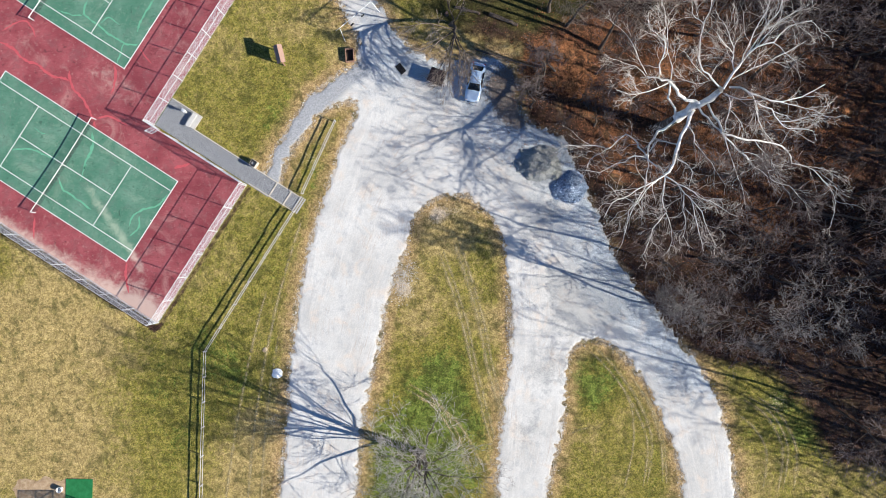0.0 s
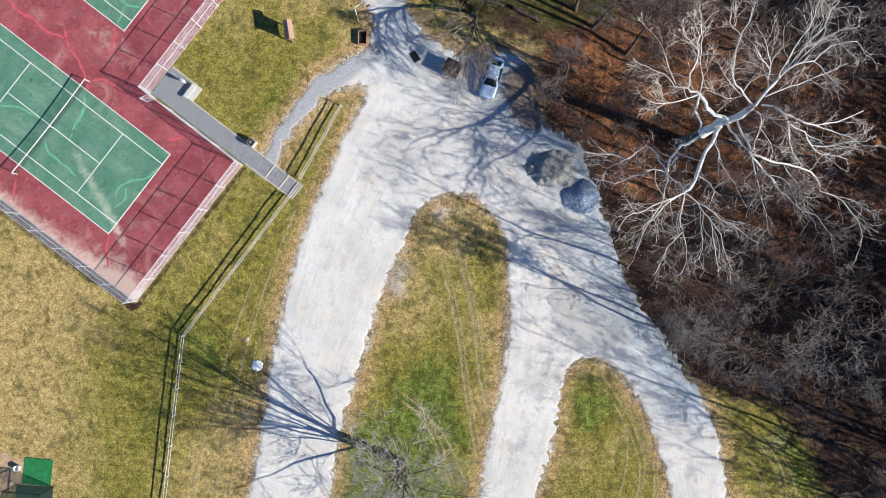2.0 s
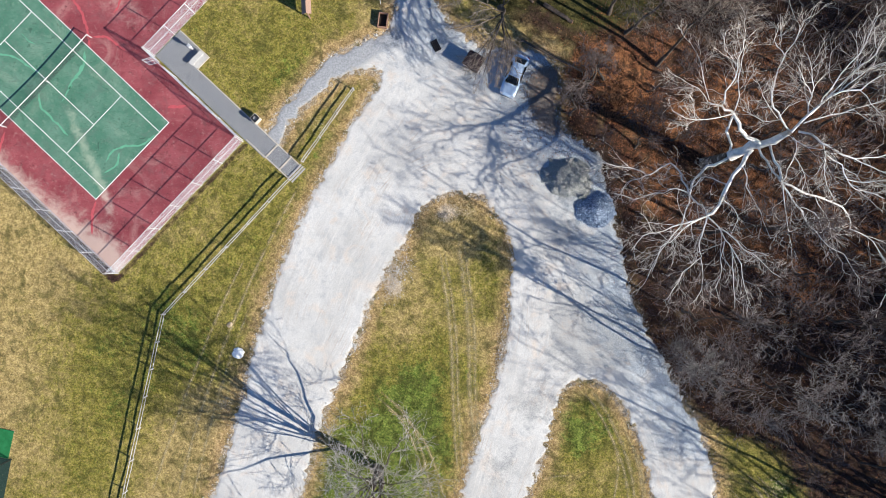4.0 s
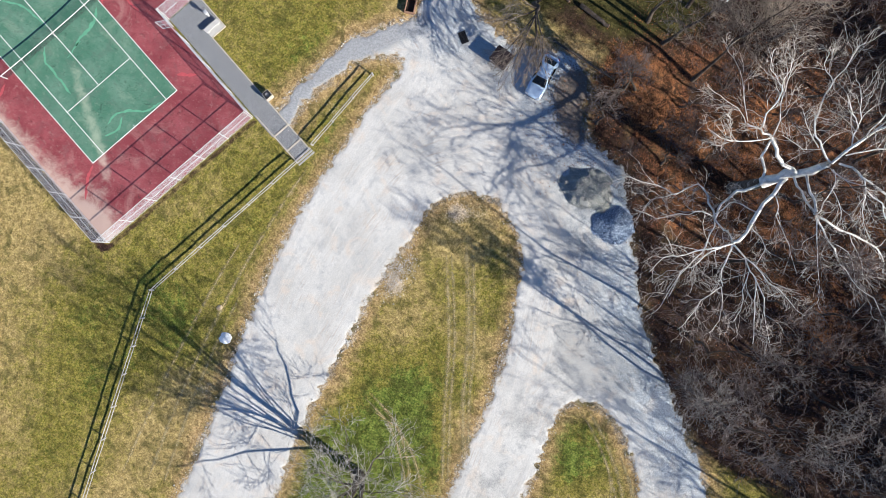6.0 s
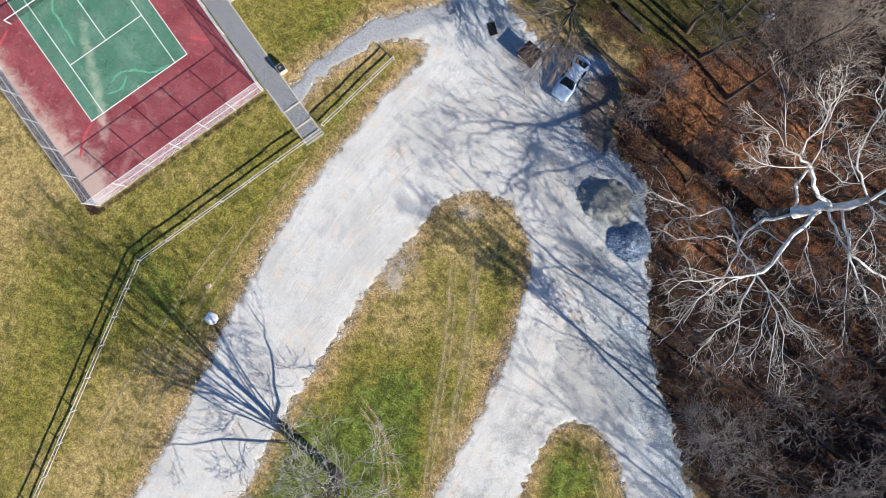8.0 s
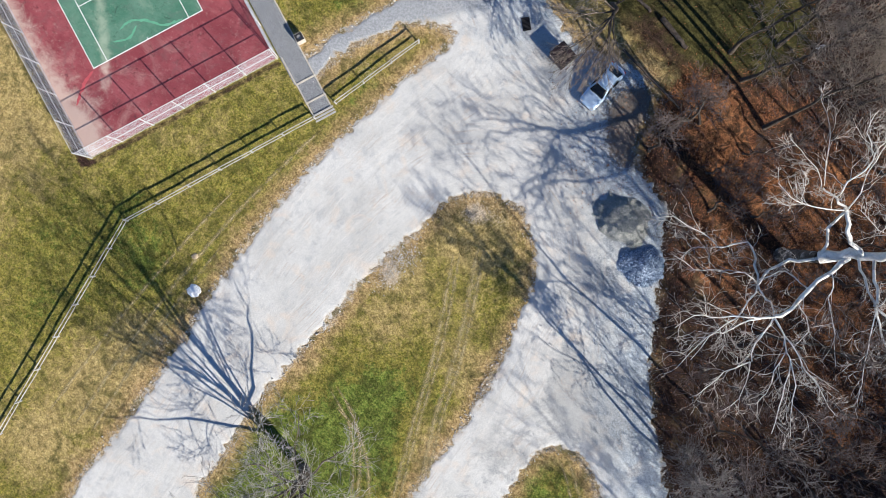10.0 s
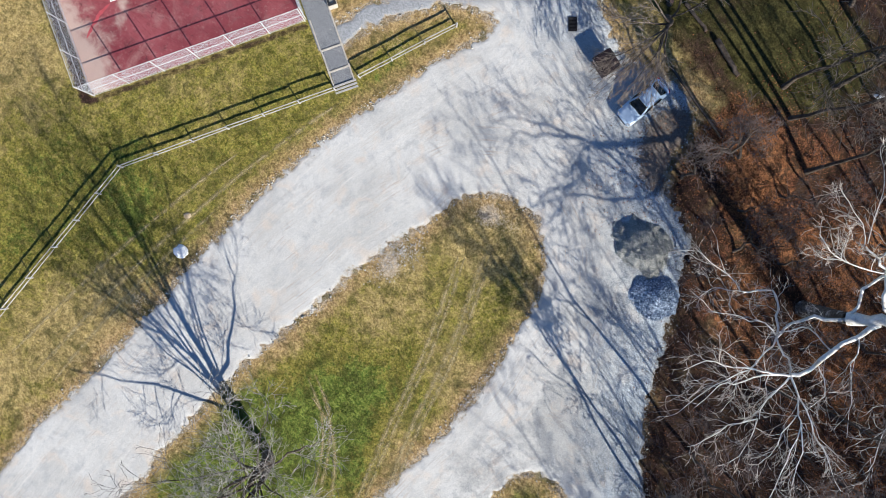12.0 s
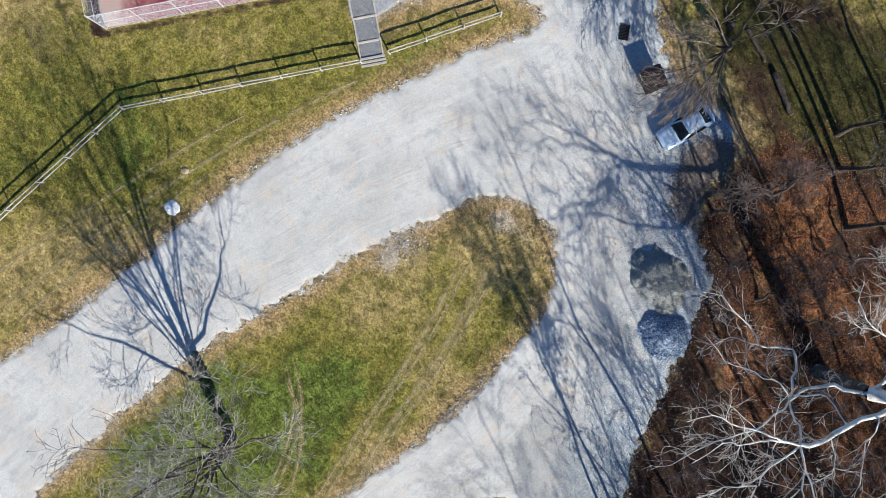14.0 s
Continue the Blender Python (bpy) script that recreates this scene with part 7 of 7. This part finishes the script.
def leaf_mesh(p, size, lift, seed, z0):
    """Curled leaf blades, each two triangles with a fold."""
    rg = np.random.default_rng(seed)
    n = len(p)
    s = size * rg.uniform(0.6, 1.4, n)
    g = rg.random(n) * 6.283
    c, d_ = np.cos(g), np.sin(g)
    tilt = rg.normal(size=(n, 2)) * 0.35
    base = np.array([(-1, 0, 0.0), (0, -0.55, 0.35), (1, 0, 0.1), (0, 0.55, 0.35)])
    x = (base[None, :, 0] * c[:, None] - base[None, :, 1] * d_[:, None]) * s[:, None]
    y = (base[None, :, 0] * d_[:, None] + base[None, :, 1] * c[:, None]) * s[:, None]
    z = base[None, :, 2] * s[:, None] * lift + x * tilt[:, :1] + y * tilt[:, 1:] + z0[:, None] + 0.03
    v = np.stack([x + p[:, :1], y + p[:, 1:], z], -1).reshape(-1, 3)
    k = (np.arange(n) * 4)[:, None]
    f = np.concatenate([k + np.array([[0, 1, 2]]), k + np.array([[0, 2, 3]])])
    return v, f


m = Mat("dead_leaf", 0.8, spec=0.2)
rr = m.rand(True)
c = m.mix(m.ramp(rr, 0.0, 0.5), (0.045, 0.023, 0.012), (0.27, 0.11, 0.04))
c = m.mix(m.ramp(rr, 0.62, 1.0), c, (0.38, 0.19, 0.085))
c = m.mix(m.ramp(rr, 0.93, 0.96), c, (0.13, 0.08, 0.055))
m.color(c)
DEAD_LEAF = m.m
def russet(x, y, g):
    near_rust = np.zeros(len(x))
    for px, py, r in RUST_SPOTS:
        near_rust += np.exp(-((x - px) ** 2 + (y - py) ** 2) / (r * r))
    return in_woods(x, y, g) & (g.random(len(x)) < 0.12 + 0.8 * near_rust * (0.5 + 2.0 * fbm(x, y, 0.5, 3, 55)))


p = scatter(170000, (8, -28), (54, 40), russet, 1)
v_, f_ = leaf_mesh(p, 0.06, 1.0, 2, np.where(road_distance(p[:, 0], p[:, 1]) < 0.4, 0.02, ground_height(p[:, 0], p[:, 1])))
tagged(mesh_np("leaf_litter", v_, f_, DEAD_LEAF), "russet dead leaves strewn over the woodland floor", "leaves", kind="stuff")
p = scatter(14000, (-8, 8), (18, 40), lambda x, y, rg: rg.random(len(x)) < np.exp(-((x - 9) ** 2 / 16 + (y - 17) ** 2 / 40)), 3)
v_, f_ = leaf_mesh(p, 0.055, 0.8, 4, np.where(road_distance(p[:, 0], p[:, 1]) < 0, 0.02, ground_height(p[:, 0], p[:, 1])))
tagged(mesh_np("blown_leaves", v_, f_, DEAD_LEAF), "scattered dead leaves blown over gravel and grass", "leaves", kind="stuff")

rg = np.random.default_rng(8)
brush = Limbs()
p = scatter(5200, (12, -30), (70, 44), lambda x, y, g: in_woods(x, y, g) & ~((x < 23) & (y > 12) & (g.random(len(x)) < 0.85)), 9)
gz = ground_height(p[:, 0], p[:, 1])
for (px, py), z in zip(p, gz):
    for k in range(3):
        w = np.array([rg.normal() * 0.5, rg.normal() * 0.5, 1.0])
        L = rg.uniform(0.7, 2.2)
        a = np.array([px + rg.normal() * 0.2, py + rg.normal() * 0.2, z - 0.05])
        b = a + w * L * 0.5
        brush.add([a, b, b + (w + rg.normal(size=3) * 0.5) * L * 0.5], [0.014, 0.011, 0.006], 3)
tagged(brush.mesh("underbrush", BARK_BROWN, None), "tangled brown brush on the woodland floor", "brush", kind="stuff")


def on_turf(x, y, rg):
    return (road_distance(x, y) + 0.38 * fbm(x, y, 0.7, 4, 3) > 0.3 - 0.7 * rg.random(len(x)) ** 2) & (court_distance(x, y) > 0.5) & (-wood_distance(x, y) < 1.0) & ~((np.abs(x + 41.9) < 1.7) & (np.abs(y + 27.9) < 1.6))


def off_walk(x, y):
    u, v = (x + 33.0) * CU.x + (y + 8.4) * CU.y, (x + 33.0) * CV.x + (y + 8.4) * CV.y
    return ~((u > 18.7) & (u < 21.3) & (v > -7.3) & (v < 13)) & ~((u > 20.9) & (u < 22.9) & (v > 8.3) & (v < 13))


p = scatter(190000, (-54, -42), (54, 38), on_turf, 21)
p = p[off_walk(p[:, 0], p[:, 1])]
rg = np.random.default_rng(22)
n = len(p)
gz = ground_height(p[:, 0], p[:, 1])
h = rg.uniform(0.035, 0.105, n) * (0.7 + 0.9 * np.clip(fbm(p[:, 0], p[:, 1], 0.6, 3, 40) + 0.4, 0, 1))
g = rg.random(n) * 6.283
tri_v = []
for k in range(2):
    ang = g + k * 1.8
    dx, dy = np.cos(ang), np.sin(ang)
    lean = rg.normal(size=(n, 2)) * 0.05
    w = rg.uniform(0.02, 0.045, n)
    A = np.stack([p[:, 0] - dx * w, p[:, 1] - dy * w, gz - 0.01], 1)
    B = np.stack([p[:, 0] + dx * w, p[:, 1] + dy * w, gz - 0.01], 1)
    T = np.stack([p[:, 0] + lean[:, 0], p[:, 1] + lean[:, 1], gz + h], 1)
    tri_v.append(np.stack([A, B, T], 1))
v_ = np.concatenate(tri_v, 1).reshape(-1, 3)
# each tuft takes the turf's own colour where it stands
near_x, near_y = gx[0], gy[:, 0]
at = np.clip(np.searchsorted(near_y, p[:, 1]), 0, ny - 1) * nx + np.clip(np.searchsorted(near_x, p[:, 0]), 0, nx - 1)
each = {k: np.repeat(a[at], 6) for k, a in (("rd", rd), ("woods", woods), ("lush", lush), ("rust", rust), ("moss_shade", moss_shade), ("bare", bare))}
grass = mesh_np("grass", v_, np.arange(len(v_)).reshape(-1, 3), TURF, attrs=each)
tagged(grass, "short patchy winter grass, green to straw", "grass", kind="stuff")

STONE = stone_mat("edge_stone", (0.30, 0.27, 0.235), (0.66, 0.64, 0.60))
p = scatter(300000, (-30, -42), (38, 40), lambda x, y, rg: (np.abs(road_distance(x, y) + 0.38 * fbm(x, y, 0.7, 4, 3) - 0.05) < np.abs(rg.normal(size=len(x))) * 0.3), 31)
rg = np.random.default_rng(33)
spill = np.concatenate([rg.normal(size=(600, 2)) * np.array([0.5, 1.0]) + np.array([-5.0, -4.2]), rg.normal(size=(500, 2)) * np.array([0.7, 0.8]) + np.array([-4.2, -2.6]), rg.normal(size=(500, 2)) * np.array([0.35, 2.2]) + np.array([7.6, -9])])
p = np.concatenate([p, spill])
n = len(p)
s = rg.uniform(0.018, 0.055, n) * np.where(rg.random(n) < 0.13, 2.2, 1.0)
tet = np.array([(1, 0, 0), (-0.5, 0.87, 0), (-0.5, -0.87, 0), (0.1, 0.05, 0.9)])
ang = rg.random(n) * 6.283
x = (tet[None, :, 0] * np.cos(ang)[:, None] - tet[None, :, 1] * np.sin(ang)[:, None]) * s[:, None] * rg.uniform(0.7, 1.3, (n, 4))
y = (tet[None, :, 0] * np.sin(ang)[:, None] + tet[None, :, 1] * np.cos(ang)[:, None]) * s[:, None] * rg.uniform(0.7, 1.3, (n, 4))
z = tet[None, :, 2] * s[:, None] + 0.0
v_ = np.stack([x + p[:, :1], y + p[:, 1:], z], -1).reshape(-1, 3)
k = (np.arange(n) * 4)[:, None]
f_ = np.concatenate([k + np.array([[0, 1, 3]]), k + np.array([[1, 2, 3]]), k + np.array([[2, 0, 3]])])
tagged(mesh_np("edge_stones", v_, f_, STONE), "loose pale stones strewn along the gravel's edge", "stones", kind="stuff")
